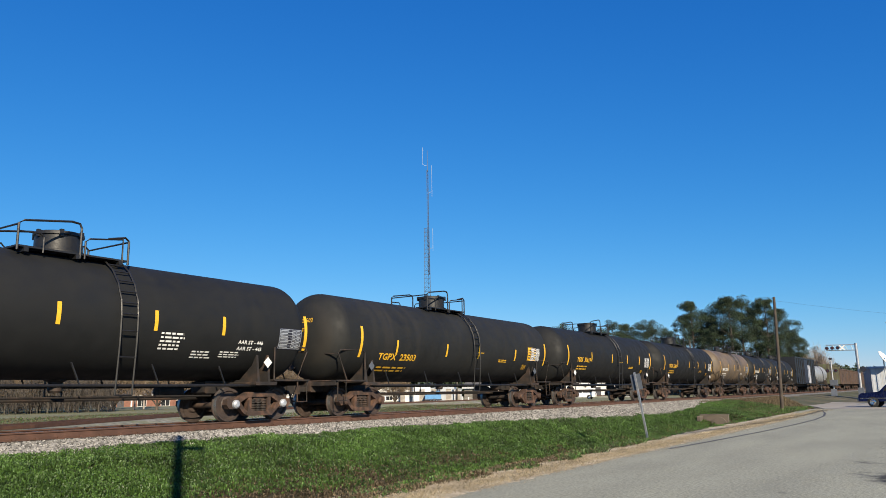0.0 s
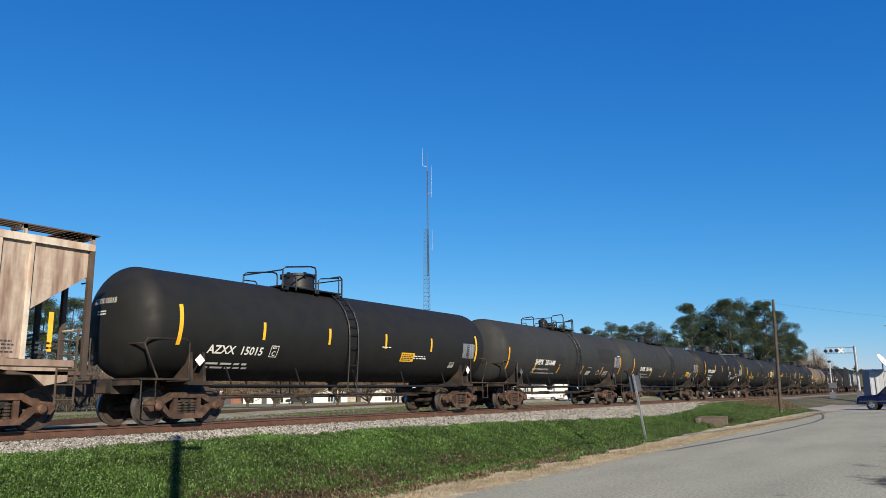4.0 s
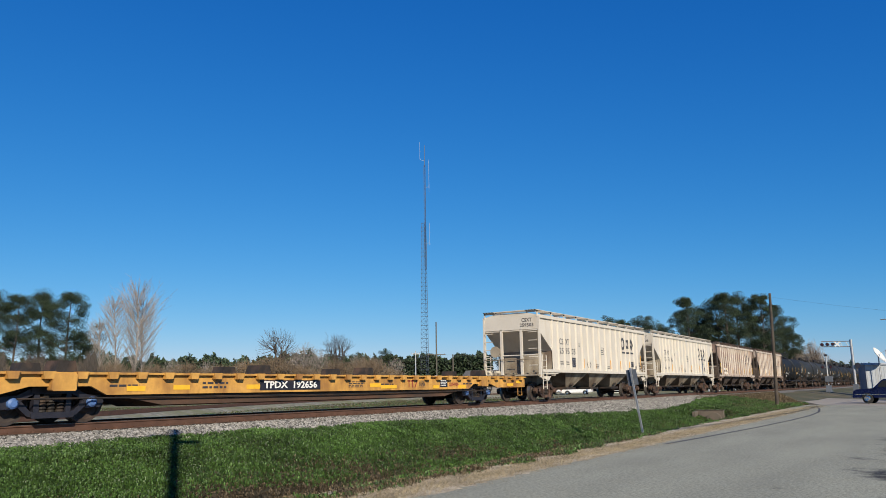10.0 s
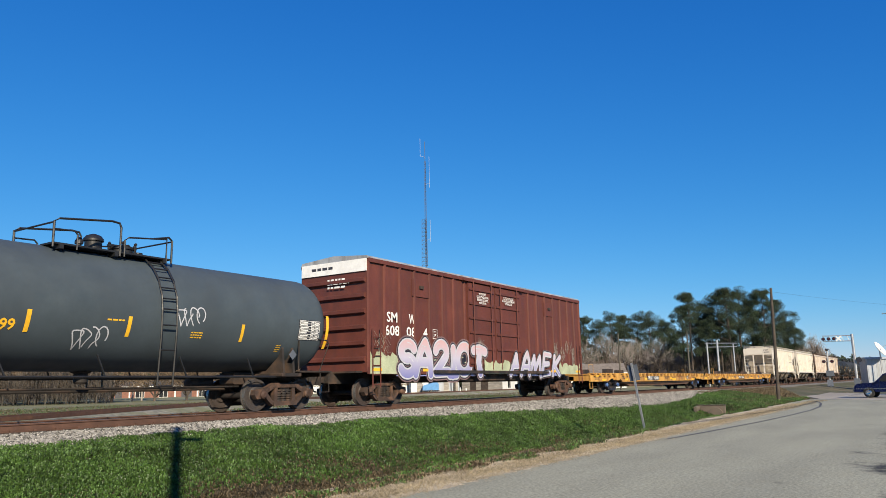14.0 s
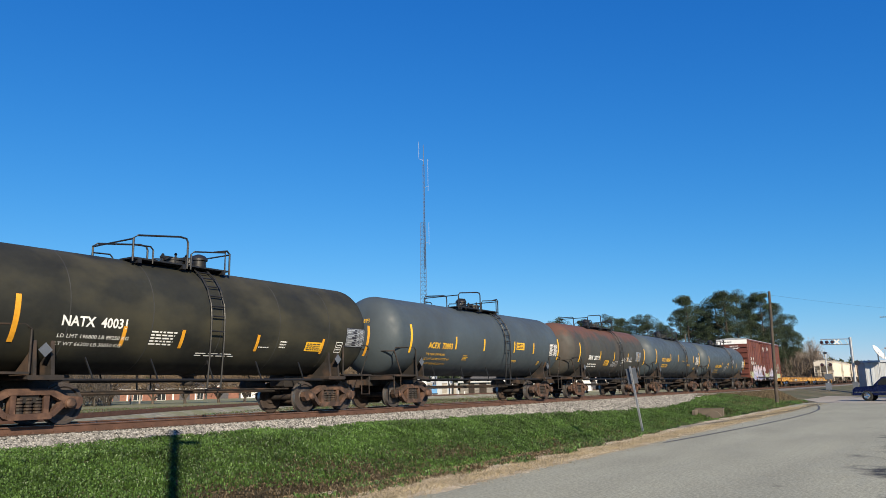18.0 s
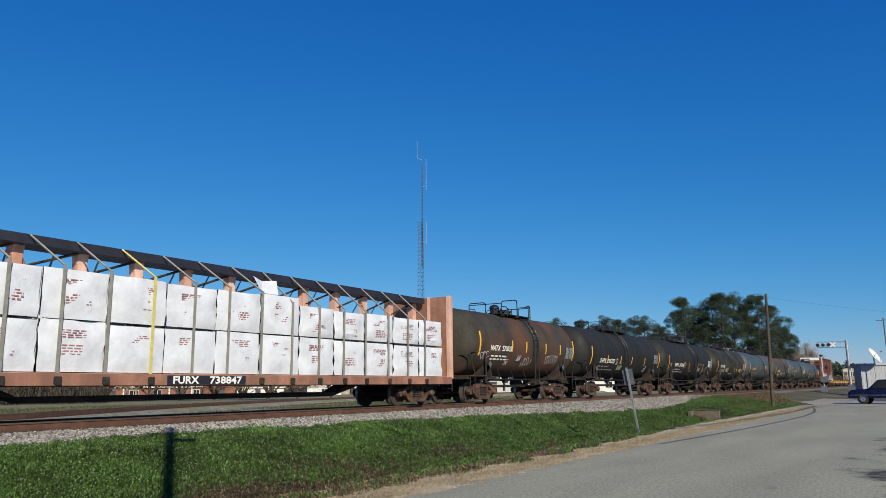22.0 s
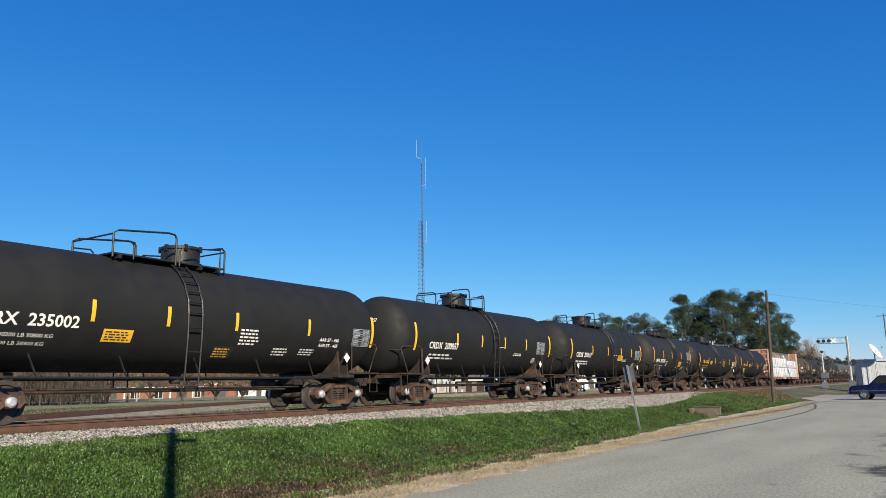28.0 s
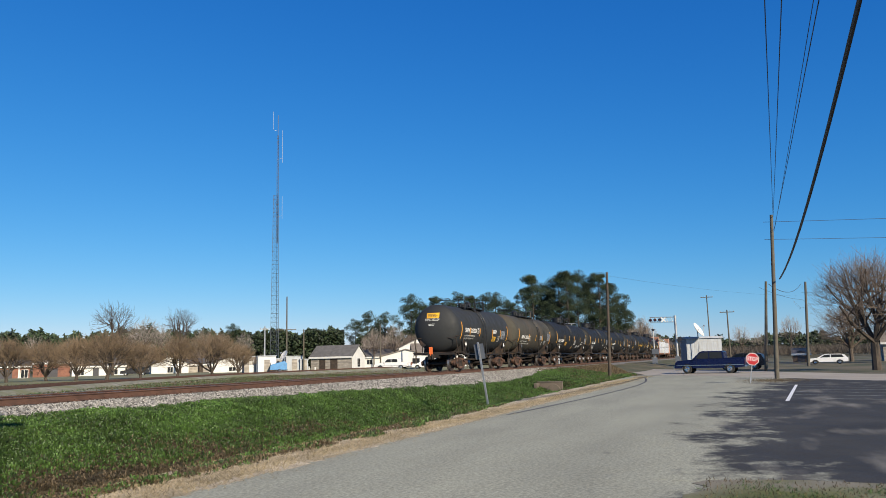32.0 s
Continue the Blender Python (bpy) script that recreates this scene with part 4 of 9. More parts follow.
def hopper_car(u0, u1, label, body="hop_cream", belly="hop_belly_cream", number="", ink="mark_dark", seed=0, strip_x=(-6.3, -3.6, -1.05, 1.55, 4.0, 6.85), strips="yellow", placards=(), hazard="outline"):
    car, half = new_car("covered_hopper_car", u0, u1, label, "hopper car")
    hb = half - 0.85
    W = 1.5
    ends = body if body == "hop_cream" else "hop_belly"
    prof = [(-hb, 4.12), (-hb, 3.45), (-hb + 1.7, 2.3), (-hb + 1.7, 1.45), (hb - 1.7, 1.45), (hb - 1.7, 2.3), (hb, 3.45), (hb, 4.12)]
    part("body", Geo().prism(prof, -W, W), body, car)
    part("roof", Geo().prism([(-W, 4.12), (W, 4.12), (0.9, 4.27), (-0.9, 4.27)], -hb, hb, "x"), body, car)
    posts = [-6.35, -5.65, -4.92, -4.16, -3.37, -2.58, -1.77, -0.9, -0.05, 0.84, 1.71, 2.6, 3.38, 4.16, 4.91, 5.68, 6.35]
    trim = body if body == "hop_cream" else "hop_post"
    rib = Geo().prism([(-0.05, -0.005), (0.05, -0.005), (0.03, -0.075), (-0.03, -0.075)], 1.47, 4.1, "z").mesh("side_post", trim)
    for x0, x1 in zip(posts, posts[1:]):
        part("side_sheet", Geo().box(x0 + 0.052, x1 - 0.052, -W - 0.006, -W + 0.02, 1.52, 3.97), body, car)
    for s in (-1, 1):
        for x in posts:
            part("side_post", rib, None, car, m=pose(x, s * W, 0, 0, 0, 0 if s < 0 else 180))
        part("top_chord", Geo().box(-hb, hb, s * W - 0.02 * s, s * (W + 0.09), 3.98, 4.14, 0.02), trim, car)
        part("side_sill", Geo().box(-hb + 0.3, hb - 0.3, s * (W - 0.05), s * (W + 0.09), 1.36, 1.5, 0.02), body, car)
        for e in (-1, 1):
            x = e * (hb - 0.05)
            part("corner_post", Geo().box(x - 0.06, x + 0.06, s * (W - 0.02), s * (W + 0.08), 1.1, 4.1, 0.02), ends, car)
            part("end_post", Geo().box(x - 0.05, x + 0.05, s * 0.55 - 0.06, s * 0.55 + 0.06, 1.1, 3.5, 0.02), ends, car)
            g = ladder(e * (hb - 0.45), s * (W + 0.06), 0.55, 2.2)
            part("side_ladder", g, ends, car)
            g = Geo()
            for z in (1.7, 2.1, 2.5, 2.9, 3.3):
                g.tube([(e * (hb + 0.08), s * 1.45, z), (e * (hb + 0.08), s * 1.0, z)], 0.02, 5)
            part("end_ladder", g, ends, car)
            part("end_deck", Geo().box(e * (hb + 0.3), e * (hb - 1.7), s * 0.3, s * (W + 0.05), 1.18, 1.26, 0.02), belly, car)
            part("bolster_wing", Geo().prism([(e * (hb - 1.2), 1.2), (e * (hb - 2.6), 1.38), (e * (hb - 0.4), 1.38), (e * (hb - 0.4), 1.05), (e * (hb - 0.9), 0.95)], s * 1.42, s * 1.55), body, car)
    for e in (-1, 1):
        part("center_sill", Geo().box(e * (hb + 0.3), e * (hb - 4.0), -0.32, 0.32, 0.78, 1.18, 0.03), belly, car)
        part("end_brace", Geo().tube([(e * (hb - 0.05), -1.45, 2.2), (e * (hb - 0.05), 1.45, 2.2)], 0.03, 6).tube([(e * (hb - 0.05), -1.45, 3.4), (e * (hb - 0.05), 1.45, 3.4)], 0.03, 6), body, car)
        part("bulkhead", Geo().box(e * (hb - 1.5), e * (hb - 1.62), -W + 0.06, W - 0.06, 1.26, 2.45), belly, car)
        g = Geo()
        for y in (-1.0, -0.3, 0.4, 1.1):
            g.box(e * (hb - 0.2), e * (hb - 1.5), y - 0.12, y + 0.12, 1.3, 1.36)
        g.tube([(e * (hb + 0.1), -1.5, 1.2), (e * (hb + 0.1), -1.5, 2.0), (e * (hb + 0.1), 1.5, 2.0), (e * (hb + 0.1), 1.5, 1.2)], 0.022, 5)
        part("end_gear", g, belly, car)
        add_truck(car, e * (half - 2.4))
    span = 2 * hb - 6.2
    bw = span / 3
    for i in range(3):
        x = -span / 2 + bw * (i + 0.5)
        g = Geo()
        t, b = bw * 0.5, 0.42
        v = [(x - t, -1.46, 1.46), (x + t, -1.46, 1.46), (x + t, 1.46, 1.46), (x - t, 1.46, 1.46), (x - b, -0.9, 0.62), (x + b, -0.9, 0.62), (x + b, 0.9, 0.62), (x - b, 0.9, 0.62)]
        g.add(v, [(0, 1, 5, 4), (1, 2, 6, 5), (2, 3, 7, 6), (3, 0, 4, 7), (4, 5, 6, 7)])
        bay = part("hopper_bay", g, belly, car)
        g = Geo().box(x - 0.6, x + 0.6, -1.05, 1.05, 0.5, 0.62, 0.02)
        part("outlet_gate", g, "under", bay)
        g = Geo()
        for k in range(-2, 3):
            g.tube([(x + k * 0.07 - 0.05, -1.08, 0.72), (x + k * 0.07 + 0.05, -1.08, 0.84)], 0.02, 4)
        g.tube([(x - 0.2, -1.08, 0.78), (x + 0.2, -1.08, 0.78)], 0.025, 5)
        part("gate_crank", g, "under", bay)
    # running boards and hatches on the roof
    for s in (-1, 1):
        for k in range(4):
            y = s * (0.95 + k * 0.16)
            part("running_board", Geo().box(-hb - 0.15, hb + 0.15, y - 0.05, y + 0.05, 4.36, 4.39), ends, car)
        for i in range(11):
            x = -hb + 2 * hb * i / 10
            part("board_bracket", Geo().box(x - 0.03, x + 0.03, s * 0.9, s * 1.5, 4.27, 4.36).box(x - 0.03, x + 0.03, s * 1.44, s * 1.5, 4.05, 4.36), body, car)
    part("hatch_cover", Geo().prism([(-0.4, 4.27), (0.4, 4.27), (0.34, 4.36), (-0.34, 4.36)], -hb + 0.8, hb - 0.8, "x"), body, car)
    for e in (-1, 1):
        for k in range(5):
            part("cross_board", Geo().box(e * (hb + 0.15 - k * 0.16), e * (hb + 0.05 - k * 0.16), -1.5, 1.5, 4.36, 4.39), ends, car)
    add_couplers(car, half)
    part("hand_brake", Geo().lathe([(-0.02, 0.22), (-0.02, 0.28), (0.02, 0.28), (0.02, 0.22)], 16, (-hb - 0.1, 0.85, 2.4)), belly, car)
    if seed == 23:
        for x in (-5.27, -4.53):
            pt = part("paint_patch", panel(0.62, 0.5, "white"), None, car, "white sprayed patch", m=pose(x, -W - 0.008, 1.85))
            part("spray_scribble", Geo().tube([(-0.24 + 0.07 * j, -0.01, 0.1 * math.sin(j * 2.2 + x)) for j in range(8)], 0.012, 4), "mark_dark", pt)
    # writing
    y = -W - 0.012
    for k in range(3):
        x = (3.77, 4.54, 5.3)[k]
        g = Geo()
        n = (16, 4, 4)[k]
        turn = (0, 45, 0)[k]
        o, i_ = arc(0, 0, 0.36, turn, 360 + turn, n), arc(0, 0, (0.2, 0.16, 0.12)[k], turn, 360 + turn, n)
        g.add([(p[0] * (0.9 if k == 0 else 1.0), 0, p[1] * 1.05) for p in o + i_], [(j, j + 1, n + 2 + j, n + 1 + j) for j in range(n)])
        g.add([(-0.36, 0, -0.58), (0.36, 0, -0.58), (0.36, 0, -0.48), (-0.36, 0, -0.48)], [(0, 1, 2, 3)])
        part("emblem_block", g, ink, car, m=pose(x, y - 0.005, 3.18))
    for k, bot in enumerate(number.split()):
        x = (-5.27, -4.53, -3.76)[k]
        part("car_number", text_mesh(bot, 0.42, ink, 0.5, 0.004), None, car, m=pose(x, y, 2.45))
        if k < 2:
            part("reporting_mark", text_mesh(("CS", "XT")[k], 0.42, ink, 0.48, 0.004), None, car, m=pose(x, y, 2.92))
    for x, z, w, h, rws in ((-5.27, 1.85, 0.4, 0.22, 2), (-4.53, 1.85, 0.4, 0.22, 2), (5.3, 1.75, 0.4, 0.24, 2), (-0.45, 1.75, 0.5, 0.26, 3), (1.25, 1.7, 0.5, 0.2, 2), (6.0, 1.75, 0.4, 0.3, 4), (6.85, 1.75, 0.5, 0.3, 3), (-2.95, 2.84, 0.2, 0.2, 3)):
        part("lettering", bars(w, h, rws, ink, seed + int(x * 7)), None, car, m=pose(x, y, z))
    for x, z, w, h, c in placards:
        pl_ = part("placard", panel(w, h, c), None, car, m=pose(x, y - 0.002, z))
        if c == "mark_dark":
            part("stencil_frame", outline_box(w * 0.7, h * 0.6, "cap_white"), None, pl_, m=pose(0, -0.003, 0))
    for i, x in enumerate(strip_x):
        e = i in (0, len(strip_x) - 1)
        part("reflective_strip", panel(0.11, 0.85 if e else 0.5, strips), None, car, m=pose(x, y, 2.1 if e else 1.88))
    g = Geo()
    for r_, z_ in ((0.3, 0.0),):
        g.add([(0, 0, -r_), (r_, 0, 0), (0, 0, r_), (-r_, 0, 0), (0, 0, -r_ + 0.05), (r_ - 0.05, 0, 0), (0, 0, r_ - 0.05), (-r_ + 0.05, 0, 0)], [(0, 1, 5, 4), (1, 2, 6, 5), (2, 3, 7, 6), (3, 0, 4, 7)])
    g.add([(-0.02, 0, -0.16), (0.02, 0, -0.16), (0.02, 0, 0.14), (-0.02, 0, 0.14)], [(0, 1, 2, 3)])
    if hazard == "dark":
        g = Geo().add([(0, 0, -0.28), (0.28, 0, 0), (0, 0, 0.28), (-0.28, 0, 0)], [(0, 1, 2, 3)])
    part("hazard_placard", g, "brown_car" if hazard == "dark" else ink, car, m=pose(-1.7, y - 0.003, 1.82))
    part("quality_stencil", outline_box(0.55, 0.4, ink), None, car, m=pose(0.3, y, 2.62))
    part("lettering", bars(0.4, 0.22, 2, ink, seed + 40), None, car, m=pose(0.3, y - 0.001, 2.62))
    part("reporting_mark", text_mesh("CSXT", 0.26, ink, 0.55, 0.002), None, car, m=pose(-hb - 0.012, -0.9, 3.9, 0, 0, -90))
    part("car_number", text_mesh(number.replace(" ", ""), 0.24, ink, 0.75, 0.002), None, car, m=pose(-hb - 0.012, -0.9, 3.65, 0, 0, -90))
    return car


def box_car(u0, u1, label):
    car, half = new_car("box_car", u0, u1, label, "box car")
    hb, W = 9.05, 1.5
    part("body", Geo().box(-hb, hb, -W, W, 1.12, 5.0), "box_red", car)
    part("roof", Geo().prism([(-W - 0.06, 4.98), (W + 0.06, 4.98), (W, 5.08), (0, 5.2), (-W, 5.08)], -hb - 0.03, hb + 0.03, "x"), "tank_grey", car)
    post = Geo().prism([(-0.06, 0), (0.06, 0), (0.035, -0.06), (-0.035, -0.06)], 1.15, 4.95, "z").mesh("side_post", "box_red")
    xs = [-hb + 0.05, -8.1, -7.2, -6.3, -5.3, -4.4, -3.6, -2.75, 3.0, 3.9, 4.8, 5.7, 6.6, 7.5, 8.3, hb - 0.05]
    for s in (-1, 1):
        for x in xs:
            part("side_post", post, None, car, m=pose(x, s * W, 0, 0, 0, 0 if s < 0 else 180))
        part("top_chord", Geo().box(-hb, hb, s * W, s * (W + 0.08), 4.86, 5.0, 0.02), "box_red", car)
        part("side_sill", Geo().box(-hb, hb, s * W, s * (W + 0.06), 1.05, 1.3, 0.02), "box_red", car)
        part("sill_channel", Geo().prism([(-hb + 4.2, 1.12), (hb - 4.2, 1.12), (hb - 5.2, 0.8), (-hb + 5.2, 0.8)], s * (W - 0.25), s * (W - 0.15)), "under", car)
        for d, (x0, x1) in enumerate(((-2.6, -0.42), (-0.34, 1.95))):
            door = part("plug_door", Geo().box(x0, x1, s * W, s * (W + 0.1), 1.35, 4.8, 0.03), "box_red", car)
            for z in (1.5, 2.1, 2.75, 3.35, 3.95, 4.55):
                part("door_beam", Geo().box(x0 + 0.05, x1 - 0.05, s * (W + 0.09), s * (W + 0.15), z - 0.05, z + 0.05, 0.015), "box_red", door)
            for fx in (0.16, 0.84):
                x = x0 + (x1 - x0) * fx
                part("lock_rod", Geo().tube([(x, s * (W + 0.17), 1.25), (x, s * (W + 0.17), 4.9)], 0.025, 6), "box_red", door)
        part("door_track", Geo().box(-5.2, 4.6, s * (W + 0.02), s * (W + 0.2), 1.08, 1.2, 0.02), "under", car)
        part("door_hood", Geo().box(-3.0, 2.3, s * W, s * (W + 0.18), 4.84, 4.93, 0.02), "box_red", car)
        for x in (-5.9, 5.2):
            hat = part("hatch_door", Geo().box(x - 0.55, x + 0.55, s * (W), s * (W + 0.04), 3.9, 4.55, 0.02), "box_red", car)
            part("hatch_latch", Geo().box(x - 0.12, x + 0.12, s * (W + 0.04), s * (W + 0.1), 4.2, 4.32), "under", hat)
        for e in (-1, 1):
            part("side_ladder", ladder(e * (hb - 0.4), s * (W + 0.1), 0.6, 2.6), "box_red", car)
    for e in (-1, 1):
        for k in range(6):
            z = 1.55 + k * 0.54
            part("end_corrugation", Geo().prism([(e * hb, z - 0.1), (e * (hb + 0.12), z - 0.05), (e * (hb + 0.12), z + 0.05), (e * hb, z + 0.1)], -W + 0.05, W - 0.05), "box_red", car)
        part("end_band", Geo().box(e * hb, e * (hb + 0.05), -W, W, 4.55, 4.98), "white" if e < 0 else "box_red", car)
        part("end_deck", Geo().box(e * hb, e * (hb + 0.32), -1.3, 1.3, 1.1, 1.16), "under", car)
        part("center_sill", Geo().box(e * (half - 0.5), 0, -0.3, 0.3, 0.75, 1.12, 0.03), "under", car)
        add_truck(car, e * (half - 2.6))
    part("end_sign", bars(1.2, 0.2, 1, "mark_dark", 3), None, car, m=pose(-hb - 0.055, 0.4, 4.78, 0, 0, -90))
    part("lettering", bars(1.0, 0.4, 3, "white", 4), None, car, m=pose(-hb - 0.1, -0.3, 4.2, 0, 0, -90))
    part("hand_brake", Geo().lathe([(-0.02, 0.22), (-0.02, 0.28), (0.02, 0.28), (0.02, 0.22)], 16, (-hb - 0.16, 0.85, 2.4)), "under", car)
    add_couplers(car, half)
    y = -W - 0.012
    part("reporting_mark", text_mesh("SM", 0.5, "white", 0.62, 0.008), None, car, m=pose(-7.65, y, 3.02))
    part("reporting_mark", text_mesh("W", 0.5, "white", 0.38, 0.008), None, car, m=pose(-6.45, y, 3.02))
    for s, x, w in (("608", -7.65, 0.85), ("08", -6.5, 0.6), ("4", -5.6, 0.27)):
        part("car_number", text_mesh(s, 0.5, "white", w, 0.008), None, car, m=pose(x, y, 2.55))
    for x, rws in ((-1.5, ["IMPORTANT", "CLOSE THIS DOOR", "BEFORE CLOSING", "MAIN DOOR"]), (0.8, ["CLOSE AND LOCK", "BOTH DOORS BEFORE", "MOVING CAR"])):
        for i, s in enumerate(rws):
            part("door_notice", text_mesh(s, 0.14, "white", len(s) * 0.066, 0.002), None, car, m=pose(x, -W - 0.156, 4.38 - i * 0.125))
    rnd = random.Random(5)
    # spray paint, low on the side: fat strokes with a pale halo and a dark edge
    def ribbon(pts, w, yy, geo):
        p = [Vector(q) for q in pts]
        for i, (q0, q1) in enumerate(zip(p, p[1:])):
            d = (q1 - q0).normalized()
            nrm = Vector((-d.y, d.x)) * w / 2
            y = yy - 0.0002 * i
            c = [q0 - nrm, q1 - nrm, q1 + nrm, q0 + nrm]
            geo.add([(v.x, y, v.y) for v in c], [(0, 1, 2, 3)])
            for q, k in ((q0, 0), (q1, 1)):
                ring = [(q.x + w / 2 * math.cos(a), y - 0.0001 - 0.00005 * k, q.y + w / 2 * math.sin(a)) for a in [math.pi * j / 5 for j in range(10)]]
                geo.add(ring, [tuple(range(10))])
        return geo

    def bow(cx, cz, rx, rz, a0, a1, n=9):
        return [(cx + rx * math.cos(radians(a0 + (a1 - a0) * i / n)), cz + rz * math.sin(radians(a0 + (a1 - a0) * i / n))) for i in range(n + 1)]

    def sprayed(x, z, w, h, strokes, fill, stroke_w, lean=0.0, halo="g_halo", rim=0.3, edge=0.15):
        """One letter-like shape in a box of w by h with its foot at x, z."""
        deep = W + 0.165 if -2.9 < x + w / 2 < 2.2 else W + 0.064
        lines = [[(x + (u + lean * v) * w, z + v * h) for u, v in s] for s in strokes]
        ob = None
        for k, (extra, mt, nm) in enumerate(((rim, halo, "spray_halo"), (edge, "g_black", "spray_edge"), (edge * 0.55, "g_white", "spray_outline"), (0.0, fill, "spray_fill"))):
            g = Geo()
            for j, s in enumerate(lines):
                ribbon(s, stroke_w + extra, -deep - 0.004 * k - 0.0011 * (j % 3), g)
            ob2 = part(nm, g, mt, ob or car)
            ob = ob or ob2
        g = Geo()
        for j, s in enumerate(lines):
            mid = [Vector(a).lerp(Vector(b), 0.5) for a, b in zip(s, s[1:])]
            if len(mid) > 1:
                ribbon([(m_.x - stroke_w * 0.2, m_.y + stroke_w * 0.16) for m_ in mid[:3]], 0.035, -deep - 0.0195, g)
        if g.v:
            part("spray_light", g, "g_white", ob)

    S_ = [bow(0.5, 0.72, 0.4, 0.24, 20, 270), bow(0.5, 0.27, 0.42, 0.25, 90, -160)]
    A_ = [[(0.05, 0.0), (0.3, 0.7), (0.55, 0.98), (0.8, 0.6), (0.9, 0.0)], [(0.25, 0.36), (0.8, 0.36)]]
    TWO = [bow(0.45, 0.7, 0.36, 0.27, 170, -60), [(0.62, 0.45), (0.1, 0.06)], [(0.1, 0.05), (0.95, 0.08)]]
    I_ = [[(0.45, 0.95), (0.5, 0.5), (0.4, 0.03)], [(0.1, 0.05), (0.8, 0.06)]]
    O_ = [bow(0.5, 0.5, 0.42, 0.46, 0, 360, 14)]
    T_ = [[(0.02, 0.9), (0.5, 0.96), (1.0, 0.86)], [(0.52, 0.95), (0.45, 0.45), (0.6, 0.02)]]
    M_ = [[(0.0, 0.0), (0.25, 0.95)], [(0.25, 0.95), (0.42, 0.3)], [(0.42, 0.3), (0.72, 0.95)], [(0.72, 0.95), (0.95, 0.0)]]
    E_ = [[(0.15, 0.02), (0.25, 0.95)], [(0.25, 0.95), (0.98, 0.9)], [(0.2, 0.5), (0.8, 0.52)], [(0.15, 0.05), (1.0, 0.1)]]
    K_ = [[(0.15, 0.0), (0.25, 0.95)], [(0.9, 0.92), (0.3, 0.45)], [(0.3, 0.45), (0.95, 0.0)]]
    LA = [[(0.0, 0.02), (0.35, 0.95)], [(0.35, 0.95), (0.55, 0.4)], [(0.1, 0.4), (0.6, 0.42)]]
    for x, w, shape in ((-7.35, 1.0, S_), (-6.4, 1.15, A_), (-5.15, 1.05, TWO), (-4.15, 0.75, I_), (-3.6, 1.2, O_), (-2.45, 0.95, T_)):
        sprayed(x, 1.02 + rnd.uniform(-0.05, 0.05), w, 1.12 + rnd.uniform(-0.08, 0.08), shape, "g_fade", 0.3, 0.05, "g_halo", 0.3, 0.2)
    for x, w, shape in ((0.75, 1.05, LA), (1.7, 0.95, A_), (2.75, 1.25, M_), (4.0, 0.95, E_), (5.15, 0.95, K_)):
        sprayed(x, 1.02 + rnd.uniform(-0.05, 0.05), w, 1.0 + rnd.uniform(-0.1, 0.1), shape, "g_fade", 0.14, 0.22, "g_halo", 0.26, 0.22)

    for x0, x1 in ((-7.2, -1.7),):
        g = Geo()
        for k in range(40):
            x = x0 + (x1 - x0) * k / 40
            g.add([(x, -W - 0.0635, 1.2), (x + 0.15, -W - 0.0635, 1.2), (x + 0.15, -W - 0.0635, 1.75 + 0.2 * math.sin(k * 1.3)), (x, -W - 0.0635, 1.75 + 0.2 * math.sin(k * 1.3 - 0.9))], [(0, 1, 2, 3)])
        sh = part("spray_shadow", g, "g_black", car)
        for k in range(26):
            x, z = rnd.uniform(x0 + 0.1, x1 - 0.3), rnd.uniform(1.25, 1.75)
            part("spray_line", Geo().add([(x, -W - 0.0642, z), (x + 0.26, -W - 0.0642, z + 0.03), (x + 0.26, -W - 0.0642, z + 0.07), (x, -W - 0.0642, z + 0.045)], [(0, 1, 2, 3)]), "g_green", sh)

    def uneven(x0, x1, z0, z1, seed):
        r = random.Random(seed)
        n = 14
        return [(x0 + (x1 - x0) * i / n, z0) for i in range(n + 1)] + [(x1 - (x1 - x0) * i / n, z1 + r.uniform(-0.16, 0.1)) for i in range(n + 1)]
    for x0, x1, z1, mt in ((-8.95, -7.4, 1.72, "g_green"), (-1.5, 0.75, 1.62, "g_green"), (6.1, 8.7, 1.55, "g_green"), (-7.5, -1.3, 1.14, "g_blue"), (0.6, 6.3, 1.12, "g_blue")):
        deep = W + 0.162 if -2.9 < (x0 + x1) / 2 < 0.9 and x1 - x0 < 3 else W + 0.0625
        part("spray_patch", Geo().prism(uneven(x0, x1, 1.06 if mt == "g_green" else 0.98, z1, int(x0 * 9)), -deep, -deep + 0.001), mt, car)

    def scribble(x0, z0, w, h, seed, yy):
        r = random.Random(seed)
        for k in range(3):
            pts = [(x0 + w * (j / 7) * r.uniform(0.8, 1.1), yy, z0 + h * (0.5 - k * 0.3) + h * 0.28 * math.sin(j * 2.2 + k + seed)) for j in range(8)]
            part("spray_scribble", Geo().tube(pts, 0.006, 4), "strap", car)
    for x0, z0, w, h, sd in ((-8.75, 2.1, 0.9, 0.55, 1), (-8.6, 1.75, 0.7, 0.4, 2), (6.3, 1.9, 0.6, 0.7, 3), (6.9, 2.3, 0.8, 0.6, 4), (5.6, 2.1, 0.4, 0.7, 5), (-2.0, 2.0, 0.5, 0.7, 6), (7.7, 1.8, 0.4, 0.8, 7)):
        scribble(x0, z0, w, h, sd, -W - (0.17 if -2.6 < x0 < 1.9 else 0.068))
    pb = part("plate_box", outline_box(0.3, 0.36, "white"), None, car, m=pose(-4.95, -W - 0.014, 2.56))
    part("plate_letter", text_mesh("F", 0.16, "white", 0.09, 0.003), None, pb, m=pose(0, -0.002, -0.06))
